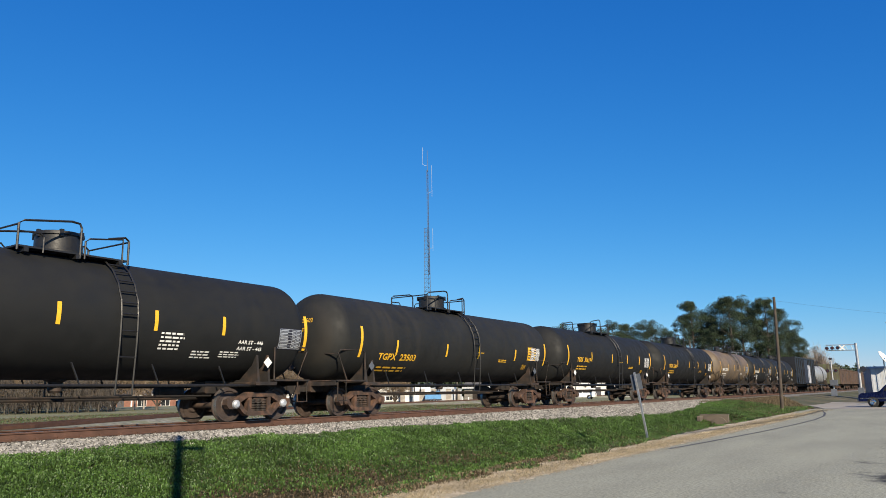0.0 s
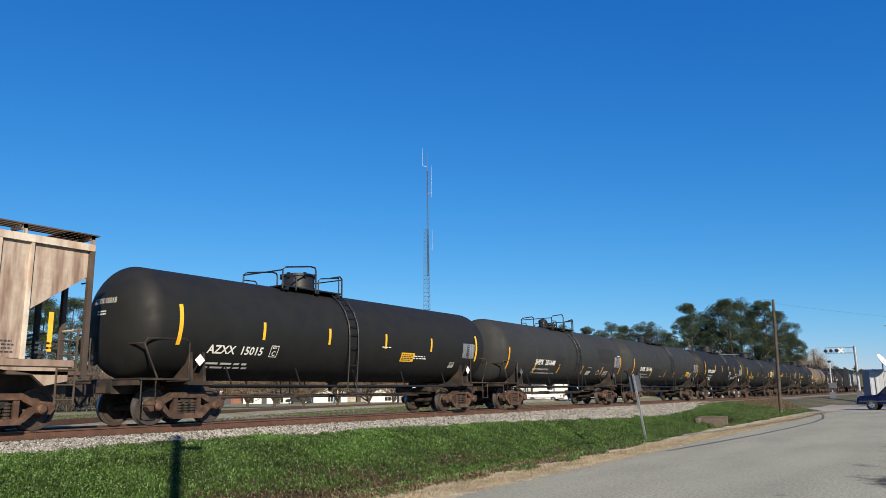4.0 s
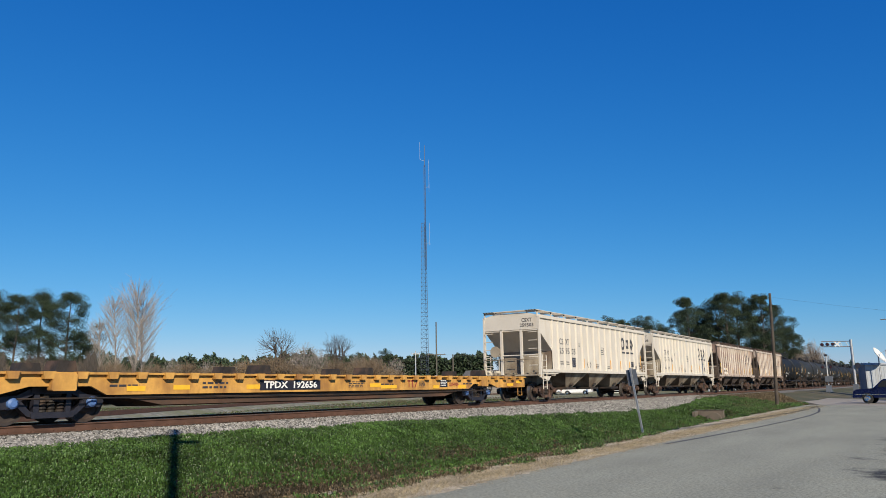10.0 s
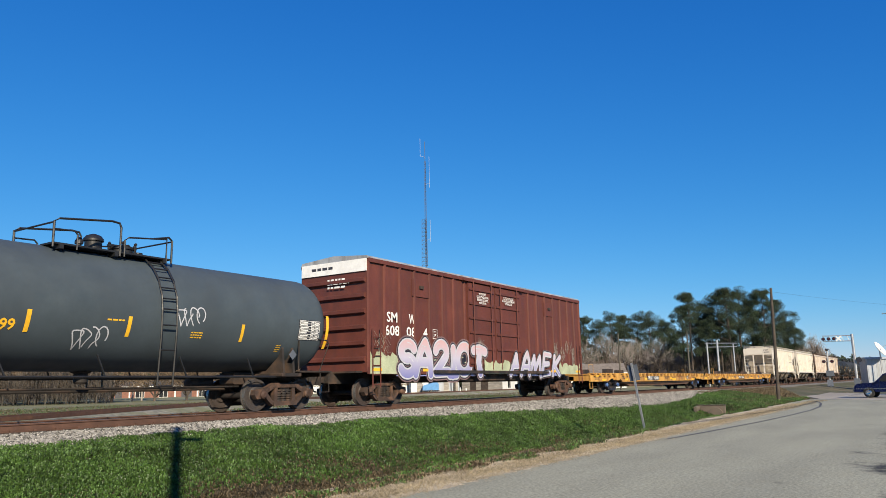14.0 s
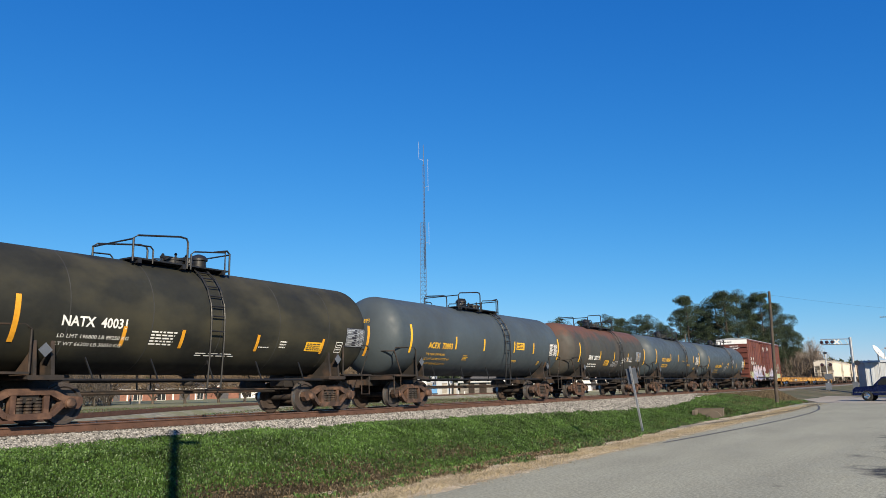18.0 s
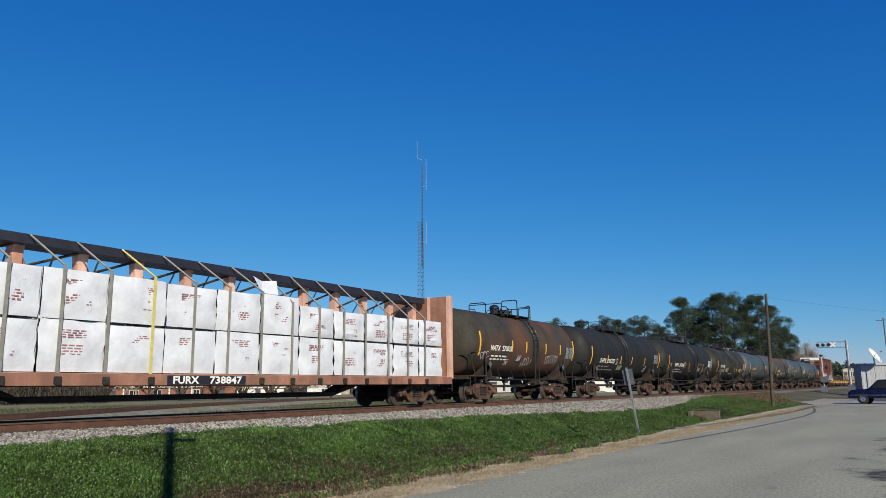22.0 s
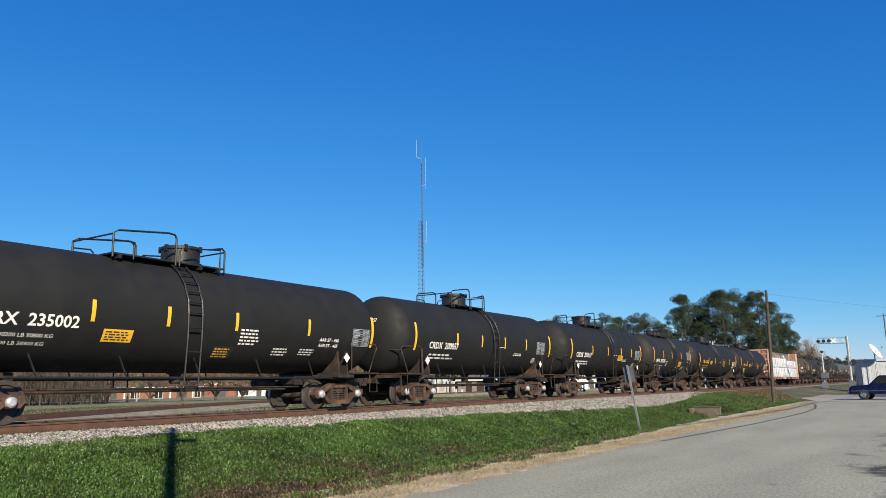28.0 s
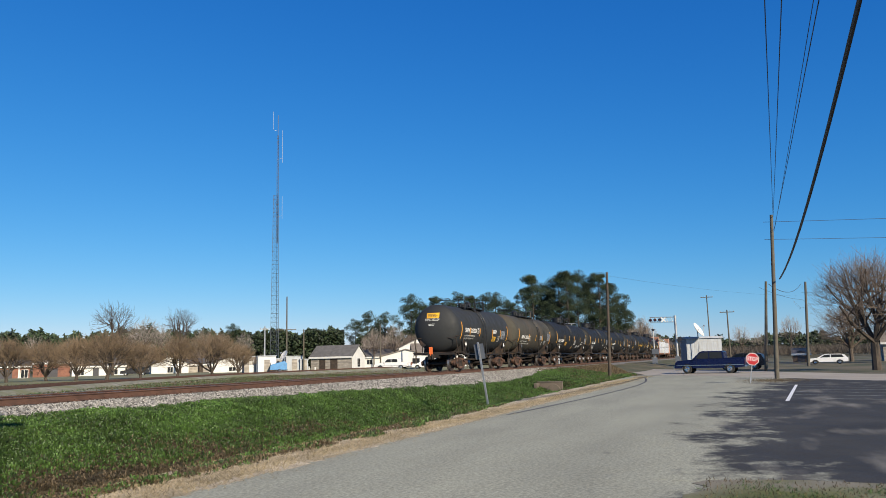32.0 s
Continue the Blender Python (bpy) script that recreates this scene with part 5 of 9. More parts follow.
    part("lettering", bars(0.2, 0.06, 1, "white", 3), None, pb, m=pose(0, -0.002, 0.09))
    for x in (-8.6, -5.6, -3.2, 2.6, 5.4, 8.4):
        part("reflective_strip", panel(0.55, 0.1, "yellow"), None, car, m=pose(x, -W - 0.075, 1.2))
    return car


def flat_car(u0, u1, label, number):
    car, half = new_car("flat_car", u0, u1, label, "flat car")
    hb = half - 0.5
    ins = 3.9
    part("deck", Geo().box(-hb, hb, -1.25, 1.25, 1.0, 1.1), "flat_yellow", car)
    for s in (-1, 1):
        y0, y1 = s * 1.28, s * 1.36
        part("side_sill", Geo().prism([(-hb, 1.1), (-hb, 0.66), (-hb + 2.6, 0.66), (-hb + 3.2, 0.82), (-hb + 4.6, 0.82), (-hb + 5.0, 0.62), (hb - 5.0, 0.62), (hb - 4.6, 0.82), (hb - 3.2, 0.82), (hb - 2.6, 0.66), (hb, 0.66), (hb, 1.1)], y0, y1), "flat_yellow", car)
        part("top_flange", Geo().box(-hb, hb, s * 1.2, s * 1.46, 1.08, 1.13, 0.01), "flat_yellow", car)
        n = 34
        pocket = Geo().prism([(-0.1, 0.0), (0.1, 0.0), (0.14, 0.16), (-0.14, 0.16)], -0.09, 0.05).mesh("stake_pocket", "flat_yellow")
        for i in range(n):
            x = -hb + 0.5 + (2 * hb - 1.0) * i / (n - 1)
            part("stake_pocket", pocket, None, car, m=pose(x, s * 1.42, 0.98, 0, 0, 0 if s < 0 else 180))
        for x, w in ((-hb + 3.9, 0.28), (hb - 3.9, 0.28)):
            part("bolster_end", Geo().box(x - w, x + w, s * 1.3, s * 1.5, 0.72, 1.1, 0.03), "flat_yellow", car)
    part("center_sill", Geo().prism([(-hb + 5.2, 0.78), (-hb + 6.5, 0.32), (hb - 6.5, 0.32), (hb - 5.2, 0.78), (hb - 5.2, 0.98), (-hb + 5.2, 0.98)], -0.5, 0.5), "flat_brown", car)
    part("belly_side", Geo().prism([(-hb + 5.0, 0.66), (-hb + 6.6, 0.36), (hb - 6.6, 0.36), (hb - 5.0, 0.66)], -1.22, -1.18).prism([(-hb + 5.0, 0.66), (-hb + 6.6, 0.36), (hb - 6.6, 0.36), (hb - 5.0, 0.66)], 1.18, 1.22), "flat_brown", car)
    for e in (-1, 1):
        part("draft_sill", Geo().box(e * hb, e * (hb - 5.4), -0.35, 0.35, 0.72, 0.98, 0.02), "under", car)
        part("end_sill", Geo().box(e * hb, e * (hb - 0.12), -1.3, 1.3, 0.7, 1.05, 0.02), "flat_yellow", car)
        add_truck(car, e * (hb - 3.9), "cap_blue")
        g = Geo()
        for y in (-1.25, 1.25):
            if e < 0:
                g.tube([(e * (hb - 0.1), y, 1.05), (e * (hb - 0.1), y, 1.6), (e * (hb - 0.7), y, 1.6), (e * (hb - 0.7), y, 1.05)], 0.015, 6)
            g.tube([(e * (hb - 0.1), y, 0.7), (e * (hb - 0.1), y, 0.3), (e * (hb - 0.5), y, 0.3), (e * (hb - 0.5), y, 0.7)], 0.022, 6)
        part("end_rail", g, "flat_yellow", car)
    for x in (-hb + 4.2, -hb + 10.2, 2.0, hb - 3.2):
        st = part("container_stand", Geo().box(x - 0.32, x + 0.32, -1.1, 1.1, 1.1, 1.17, 0.03), "under", car)
        part("hitch", Geo().prism([(x - 0.26, 1.17), (x + 0.26, 1.17), (x + 0.2, 1.4), (x - 0.2, 1.4)], -1.0, -0.5).prism([(x - 0.26, 1.17), (x + 0.26, 1.17), (x + 0.2, 1.4), (x - 0.2, 1.4)], 0.5, 1.0), "under", st)
    part("brake_pipe", Geo().tube([(-hb + 3, -1.3, 0.56), (0, -1.3, 0.52), (hb - 3, -1.3, 0.56)], 0.02, 5), "under", car)
    part("air_reservoir", Geo().lathe([(-0.5, 0.05), (-0.45, 0.17), (0.45, 0.17), (0.5, 0.05)], 12, (3.4, -1.0, 0.52)), "flat_yellow", car, smooth=True)
    add_couplers(car, half)
    part("number_board", Geo().box(-3.35, -0.85, -1.372, -1.36, 0.68, 0.96), "g_black", car)
    part("reporting_mark", text_mesh("TPDX  " + number, 0.27, "white", 2.2, 0.008), None, car, m=pose(-2.1, -1.376, 0.82))
    for x, w, h, rws in ((-4.85, 1.0, 0.22, 2), (0.95, 0.9, 0.22, 4), (4.72, 0.42, 0.26, 6), (2.66, 0.9, 0.08, 1), (-7.6, 0.8, 0.1, 1), (8.0, 0.8, 0.1, 1), (-12.0, 0.7, 0.14, 2)):
        part("lettering", bars(w, h, rws, "mark_dark", int(x * 11) + 60), None, car, m=pose(x, -1.37, 0.83))
    for k, x in enumerate((3.86, 4.08, 4.3)):
        g = Geo().box(-0.09, 0.09, -0.001, 0.0, 0.08, 0.13).box(-0.025, 0.025, -0.001, 0.0, -0.13, 0.13) if k < 2 else Geo().prism([(-0.1, -0.13), (-0.04, -0.13), (0.1, 0.13), (0.04, 0.13)], -0.001, 0.0)
        part("emblem_block", g, "red_ink", car, m=pose(x, -1.372, 0.84))
    ds = part("data_stencil", panel(0.52, 0.3, "g_black"), None, car, m=pose(6.17, -1.371, 0.86))
    part("lettering", bars(0.44, 0.24, 4, "white", 71), None, ds, m=pose(0, -0.003, 0))
    part("load_code", text_mesh("GSH90A", 0.2, "red_ink", 0.72, 0.004), None, car, m=pose(6.9, -1.372, 0.8))
    for x, z, w in ((-11.9, 1.0, 0.8), (-11.0, 0.74, 0.6), (-7.3, 0.76, 0.5), (-6.0, 0.78, 0.5), (-3.6, 0.78, 0.5), (1.9, 0.8, 0.6), (2.66, 0.74, 0.9), (5.63, 0.72, 0.4), (7.5, 0.72, 0.6), (11.6, 0.78, 0.6), (12.4, 0.9, 0.5)):
        part("reflective_strip", panel(w, 0.12, "yellow"), None, car, m=pose(x, -1.373, z))
    return car


def centerbeam_car(u0, u1, label):
    car, half = new_car("centerbeam_car", u0, u1, label, "flat car")
    hb = half - 0.9
    part("deck", Geo().box(-hb, hb, -1.42, 1.42, 0.96, 1.06), "salmon", car)
    for s in (-1, 1):
        part("side_sill", Geo().box(-hb, hb, s * 1.4, s * 1.5, 0.78, 1.05, 0.02), "salmon_rust", car)
    part("center_sill", Geo().prism([(-hb, 0.96), (-hb + 4.5, 0.96), (-hb + 5.5, 0.55), (hb - 5.5, 0.55), (hb - 4.5, 0.96), (hb, 0.96), (hb, 0.75), (hb - 4.4, 0.75), (hb - 5.8, 0.4), (-hb + 5.8, 0.4), (-hb + 4.4, 0.75), (-hb, 0.75)], -0.35, 0.35), "under", car)
    part("top_chord", Geo().box(-hb + 0.3, hb - 0.3, -0.42, 0.42, 4.0, 4.22, 0.03), "g_black", car)
    for e in (-1, 1):
        b = part("bulkhead", Geo().box(e * hb, e * (hb - 0.12), -1.4, 1.4, 1.06, 4.26), "salmon_rust", car)
        for y in (-1.42, -0.5, 0.5, 1.42):
            part("bulkhead_post", Geo().box(e * (hb + 0.12), e * (hb - 0.14), y - 0.07, y + 0.07, 1.0, 4.28, 0.02), "salmon", b)
        for z in (1.7, 2.4, 3.1, 3.7, 4.2):
            part("bulkhead_beam", Geo().box(e * (hb + 0.08), e * hb, -1.4, 1.4, z - 0.07, z + 0.07, 0.02), "salmon", b)
        part("end_deck", Geo().box(e * hb, e * (hb + 0.6), -1.3, 1.3, 1.0, 1.06), "under", car)
        part("draft_sill", Geo().box(e * (half - 0.4), e * (hb - 4.4), -0.32, 0.32, 0.72, 0.96, 0.02), "under", car)
        part("end_ladder", ladder(0, 0, 0.5, 2.6), "under", car, m=pose(e * (hb + 0.14), -1.2, 0, 0, 0, 90))
        add_truck(car, e * (half - 2.7))
    n = 14
    for i in range(n):
        x = -hb + 0.6 + (2 * hb - 1.2) * i / (n - 1)
        part("beam_post", Geo().box(x - 0.12, x + 0.12, -0.12, 0.12, 1.06, 4.0, 0.02), "salmon", car)
        g = Geo()
        g.prism([(x - 0.14, 3.75), (x + 0.14, 3.75), (x + 0.16, 4.0), (x - 0.16, 4.0)], -0.1, 0.1)
        part("beam_gusset", g, "salmon", car)
        if i < n - 1:
            x1 = x + (2 * hb - 1.2) / (n - 1)
            part("beam_brace", Geo().tube([(x, 0, 3.95), (x1, 0, 1.2)], 0.05, 6), "salmon_rust", car)
            part("top_brace", Geo().tube([(x, -0.1, 3.45), (x1, -0.1, 4.05)], 0.035, 5), "under", car)
    # wrapped stacks, two tiers on each side of the beam
    cols = 13
    w = (2 * hb - 1.0) / cols
    rnd = random.Random(8)
    for s in (-1, 1):
        for tier in (0, 1):
            for i in range(cols):
                x = -hb + 0.5 + w * i
                z0 = 1.08 + tier * 1.17
                z1 = z0 + (1.15 if tier == 0 or i < 8 else 0.95) - rnd.uniform(0, 0.07)
                st = thing("board_stack", "white plastic-wrapped stack of boards strapped on a flat car", "cargo", "wrapped stacks on the flat car", pose((u0 + u1) / 2, TRACK_Y, 0))
                g = Geo()
                nx, nz = 5, 5
                bulge = [[rnd.uniform(0, 0.085) for _ in range(nz + 1)] for _ in range(nx + 1)]
                ys, yb = s * 1.36, s * 0.16
                v, f = [], []
                for a in range(nx + 1):
                    for b in range(nz + 1):
                        edge = a in (0, nx) or b in (0, nz)
                        v.append((x + 0.02 + (w - 0.04) * a / nx, ys + s * (bulge[a][b] - (0.05 if edge else 0)), z0 + (z1 - z0) * b / nz))
                for a in range(nx):
                    for b in range(nz):
                        q = a * (nz + 1) + b
                        f.append((q, q + nz + 1, q + nz + 2, q + 1))
                g.add(v, f)
                g.add([(x + 0.02, ys - s * 0.05, z1), (x + w - 0.02, ys - s * 0.05, z1), (x + w - 0.02, yb, z1), (x + 0.02, yb, z1)], [(0, 1, 2, 3)])
                for xx in (x + 0.02, x + w - 0.02):
                    g.add([(xx, ys - s * 0.05, z0), (xx, yb, z0), (xx, yb, z1), (xx, ys - s * 0.05, z1)], [(0, 1, 2, 3)])
                part("wrapping", g, "wrap", st, smooth=True)
                if s < 0:
                    part("lettering", bars(w * 0.5, 0.2, 4, "lumber_ink", i + tier * 31), None, st, m=pose(x + w * 0.52, ys - 0.04, z1 - 0.3))
                    part("lettering", bars(w * 0.42, 0.26, 4, "lumber_ink", i + 77 + tier * 13), None, st, m=pose(x + w * 0.55, ys - 0.04, z1 - 0.66))
                CARS.append((st, (u0 + u1) / 2))
    for k in range(-6, 11):
        x = -2.77 + 1.19 * k + rnd.uniform(-0.06, 0.06)
        for s in (-1, 1):
            yy = s * 1.44
            top_z = 3.45 if x < 2.0 else 3.25
            g = Geo().box(x - 0.04, x + 0.04, yy - 0.006 + s * 0.02, yy + 0.006 + s * 0.02, 1.0, top_z)
            g.tube([(x, yy, top_z - 0.01), (x - 0.3, s * 0.44, 4.2)], 0.026, 4)
            part("strap", g, "strap_yellow" if k == 0 else "strap", car)
        if not -hb + 8.4 < x < -hb + 11.2:
            part("winch", Geo().box(x - 0.08, x + 0.08, -1.55, -1.45, 0.8, 0.98, 0.02), "under", car)
    part("loose_sheet", Geo().add([(0.9, -1.3, 3.42), (1.5, -1.35, 3.42), (1.55, -1.2, 3.86), (1.0, -1.15, 3.8), (0.6, -1.22, 3.9)], [(0, 1, 2, 3), (0, 3, 4)]), "wrap", car, "torn loose plastic sheet")
    add_couplers(car, half)
    part("number_board", Geo().box(-hb + 8.55, -hb + 11.1, -1.508, -1.5, 0.79, 1.02), "g_black", car)
    part("reporting_mark", text_mesh("FURX", 0.26, "white", 0.8, 0.008), None, car, m=pose(-hb + 9.1, -1.515, 0.9))
    part("car_number", text_mesh("738847", 0.26, "white", 1.1, 0.008), None, car, m=pose(-hb + 10.4, -1.515, 0.9))
    return car


def plain_car(u0, u1, label, material, h, kind):
    """A box-sided car, far ahead in the train."""
    car, half = new_car("open_hopper_car" if kind == "hopper" else "box_car", u0, u1, label, "freight car")
    hb = half - 0.6
    part("body", Geo().box(-hb, hb, -1.5, 1.5, 1.1, h, 0.05), material, car)
    if kind == "hopper":
        part("load", Geo().box(-hb + 0.15, hb - 0.15, -1.35, 1.35, h - 0.3, h + 0.02, 0.05), "g_black", car)
    post = Geo().box(-0.06, 0.06, -0.07, 0.0, 1.1, h).mesh("side_post", material)
    for s in (-1, 1):
        for i in range(12):
            part("side_post", post, None, car, m=pose(-hb + 0.1 + (2 * hb - 0.2) * i / 11, s * 1.5, 0, 0, 0, 0 if s < 0 else 180))
        part("top_chord", Geo().box(-hb, hb, s * 1.5, s * 1.6, h - 0.12, h + 0.04), material, car)
    for e in (-1, 1):
        part("center_sill", Geo().box(e * (half - 0.5), 0, -0.3, 0.3, 0.75, 1.1), "under", car)
        add_truck(car, e * (half - 2.3))
    if kind == "door":
        part("door", Geo().box(-1.5, 1.5, -1.6, -1.5, 1.2, h - 0.2), "g_black", car)
        part("door_patch", Geo().box(1.6, 4.4, -1.545, -1.5, 1.2, h - 0.9), "g_white", car)
    add_couplers(car, half)
    return car


B = [-447.6, -435.1, -422.4, -406.4, -391.9, -377.5, -365.8, -349.4, -333.6, -310.0, -297.6, -282.6, -267.6, -253.4, -237.8, -224.3, -210.0,
     -193.6, -173.4, -146.4, -119.3, -101.8, -84.1, -66.7, -49.5, -31.5, -15.1, 1.9, 17.5, 34.4, 50.6, 66.5, 80.6, 92.5, 107.0, 126.0, 141.0, 158.0, 175.0, 192.0, 209.0]
YP = "yellow"
tank_car(B[0], B[1], "black tank car at the train's end with a red marker", "tank_dusty", mark="SHPX", number="203224", dome="manway", size=0.36, seed=1, placards=((1.84, 2.02, 0.72, 0.34, YP),), tail=True, text_x=-2.98, cx=-1.15, sz=2.4, tz=2.46, lines=("LD LMT 206900 LBS 93800 KGS", "LT WT 57100 LBS 25700 KGS"), strip_x=(-4.62, -3.11, -1.23, 1.38, 3.16, 4.79), lad=-0.49, plat=(-2.5, 1.29), dome_x=0.55, man_x=-0.55, data=(3.76, 2.31), tw=2.1, plate=(-1.57, 2.47), boxes=((2.85, 2.04, 0.42, 0.36),), strips="amber", small_print=((1.95, 2.5, 0.9, 0.3, 4),))
tank_car(B[1], B[2], "brown weathered tank car with white lettering", "tank_brown", mark="SHPX", number="203232", dome="manway", size=0.36, seed=2, placards=((1.86, 2.32, 0.75, 0.3, "cap_white"), (3.38, 1.95, 0.5, 0.34, "cap_white")), dirty="under", text_x=-2.85, cx=-0.55, sz=2.3, tz=2.29, lines=("LD LMT 206100 LB 93500 KG", "LT WT 56900 LB 25800 KG  NEW 4-2002"), strip_x=(-4.65, -1.75, 0.34, 2.51, 5.09), lad=0.88, plat=(-2.47, 1.32), dome_x=-0.8, man_x=0.5, data=(4.48, 2.39), tw=2.2, plate=(-1.46, 2.25), oval=(2.5, 1.85), strips="amber", small_print=((4.5, 2.8, 0.5, 0.06, 1),))
tank_car(B[2], B[3], "clean black tank car with bold white number", "tank_black", mark="IARX", number="235002", size=0.38, seed=3, placards=((-2.59, 1.96, 0.78, 0.32, YP), (0.7, 1.66, 0.7, 0.42, "g_black")), caps="cap_white", text_x=-4.72, cx=-1.97, mid="centre", tz=2.2, lines=("LD LMT 200200 LB 90800 KG", "LT WT 85800 LB 38900 KG"), strip_x=(-6.42, -3.31, -1.27, 0.95, 3.83, 6.95), lad=-0.54, plat=(-2.56, 0.92), dome_x=0.1, data=(6.36, 2.29), small_print=((1.5, 2.1, 0.75, 0.5, 5), (2.87, 1.74, 0.7, 0.3, 3), (4.0, 1.76, 0.75, 0.26, 3)))
tank_car(B[3], B[4], "black tank car with white lettering and valve bonnet", "tank_black", mark="CRDX", number="200057", size=0.36, seed=4, caps="cap_white", text_x=-3.7, cx=-0.8, tz=2.2, strip_x=(-5.68, -2.75, -0.75, 1.3, 3.4, 6.0))
tank_car(B[4], B[5], "black tank car with yellow panel", "tank_black", mark="CRDX", number="200019", size=0.36, seed=5, placards=((1.8, 2.15, 0.8, 0.32, YP),), cx=-0.8, tz=2.2)
tank_car(B[5], B[6], "dark olive-black tank car with white lettering", "tank_worn", mark="SHPX", number="203240", dome="manway", size=0.34, seed=6, placards=((1.89, 1.97, 0.75, 0.4, YP), (2.85, 1.69, 0.5, 0.32, "cap_white")), text_x=-2.95, cx=-0.6, tz=2.14, sz=2.6, lines=("LD LMT 205700 LB 93300 KG", "LT WT 57300 LB 26000 KG"), strip_x=(-4.5, -2.39, -0.31, 2.07, 4.67), lad=0.44, plat=(-2.4, 0.98), dome_x=-0.85, man_x=0.35, data=(4.01, 2.6), tw=2.1, plate=(-1.5, 1.98), oval=(1.25, 1.62), strips="amber", small_print=((3.9, 2.15, 0.2, 0.1, 2),))
tank_car(B[6], B[7], "black tank car with orange lettering", "tank_black", mark="TEIX", number="23612", ink="yellow", dome="bonnet", size=0.34, seed=7, placards=((-2.56, 2.25, 0.62, 0.3, YP),), text_x=-4.41, cx=-1.5, tz=2.29, sz=2.4, lines=("LD LMT 190400 LB 86350 KG", "LT WT 72600 LB 32950 KG", "NEW 06-2004"), strip_x=(-6.37, -3.5, -1.13, 1.69, 4.35, 7.09), lad=-0.36, plat=(-2.5, 0.49), dome_x=0.1, data=(5.93, 2.14), tw=1.76, small_print=((2.25, 2.2, 0.7, 0.5, 5), (0.45, 2.33, 0.9, 0.08, 1), (6.9, 2.25, 0.45, 0.5, 6)))
tank_car(B[7], B[8], "black tank car with orange lettering", "tank_black", mark="TEIX", number="23604", ink="yellow", dome="bonnet", size=0.34, seed=8, placards=((-2.27, 2.21, 0.62, 0.3, YP),), text_x=-4.55, cx=-1.5, tz=2.22, sz=2.4, strip_x=(-6.46, -3.57, -1.25, 1.45, 3.84, 6.96), lad=-0.43, plat=(-2.6, 0.45), dome_x=0.0, data=(5.88, 2.13), tw=1.78, small_print=((2.19, 2.14, 0.7, 0.5, 5), (0.72, 2.32, 0.9, 0.08, 1), (6.75, 2.25, 0.45, 0.5, 6)))
centerbeam_car(B[8], B[9], "salmon centerbeam flat car loaded with white wrapped stacks")
tank_car(B[9], B[10], "rusty brown tank car with scrawled spray paint", "tank_rust", mark="NATX", number="270033", dome="manway", size=0.32, seed=10, scrawls=((-0.1, 1.8, 0.9, 0.5), (2.56, 1.95, 1.3, 0.5), (-4.2, 2.0, 0.7, 0.4)), patch=((-0.95, 1.92, 0.5, 0.36),), text_x=-2.81, cx=-0.7, tz=2.33, sz=2.48, mid=False, strip_x=(-4.73, -1.8, -0.36, 1.77, 3.5, 5.16), lad=0.55, plat=(-1.7, 1.28), dome_x=-0.8, man_x=0.2, data=(4.63, 2.35), tw=1.95, boxes=((-2.05, 1.75, 0.3, 0.3),), small_print=((-0.95, 1.95, 0.4, 0.3, 5),))
tank_car(B[10], B[11], "black riveted-band tank car with white lettering", "tank_worn", mark="SHPX", number="205322", dome="manway", size=0.36, seed=11, bands=7, placards=((-0.92, 1.74, 0.75, 0.3, "g_green"),), text_x=-3.27, cx=-1.5, sz=2.18, tz=2.09, lines=("LD LMT 198600 LB 90050 KG", "LT WT 69400 LB 31500 KG  NEW 09-2002"), strip_x=(-5.82, -3.3, -1.05, 0.97, 3.53, 6.66), lad=-0.27, plat=(-2.58, 1.65), dome_x=0.75, man_x=-0.65, data=(5.9, 2.39), tw=2.39, plate=(-1.7, 2.09), boxes=((4.0, 1.72, 0.4, 0.4),), small_print=((-0.9, 2.02, 0.6, 0.06, 1),))
tank_car(B[11], B[12], "black banded tank car with white lettering", "tank_worn", mark="SHPX", number="205306", dome="manway", size=0.36, seed=12, scrawls=((0.2, 1.72, 0.5, 0.3), (4.9, 1.9, 0.5, 0.5), (-5.5, 1.75, 0.3, 0.5)), bands=7, placards=((5.82, 2.36, 0.7, 0.5, "white"), (2.75, 1.85, 0.7, 0.26, "g_green")), text_x=-3.13, cx=-0.5, sz=2.1, tz=2.13, mid=False, lines=("LD LMT 198700 LB 90100 KG", "LT WT 69300 LB 31450 KG   NEW 10-2002"), strip_x=(-5.84, -1.85, -0.32, 2.23, 3.89, 6.67), lad=0.84, plat=(-2.6, 1.49), dome_x=-0.7, man_x=0.7, data=(6.4, 2.3), tw=2.35, plate=(-1.55, 2.16), boxes=((-5.3, 2.1, 0.3, 0.3), (4.1, 1.75, 0.35, 0.42)), strips="amber", small_print=((3.0, 2.25, 1.2, 0.06, 1),))
tank_car(B[12], B[13], "worn mottled black tank car with white lettering", "tank_mottled", mark="NATX", number="40031", dome="manway", size=0.32, seed=13, placards=((3.71, 1.98, 0.75, 0.3, YP),), bands=5, text_x=-3.61, cx=-1.73, sz=2.0, tz=2.27, lines=("LD LMT 196800 LB 89250 KG", "LT WT 66200 LB 30050 KG"), strip_x=(-5.43, -2.86, -1.19, 1.37, 4.08, 6.26), lad=-0.23, plat=(-2.42, 0.67), dome_x=0.3, man_x=-0.55, data=(5.58, 2.33), tw=1.6, boxes=((4.85, 2.0, 0.3, 0.36),), strips="amber", small_print=((-1.75, 2.0, 0.75, 0.4, 5), (0.2, 1.65, 1.6, 0.14, 2), (1.7, 1.9, 0.5, 0.06, 1), (2.4, 2.0, 0.3, 0.26, 3)))
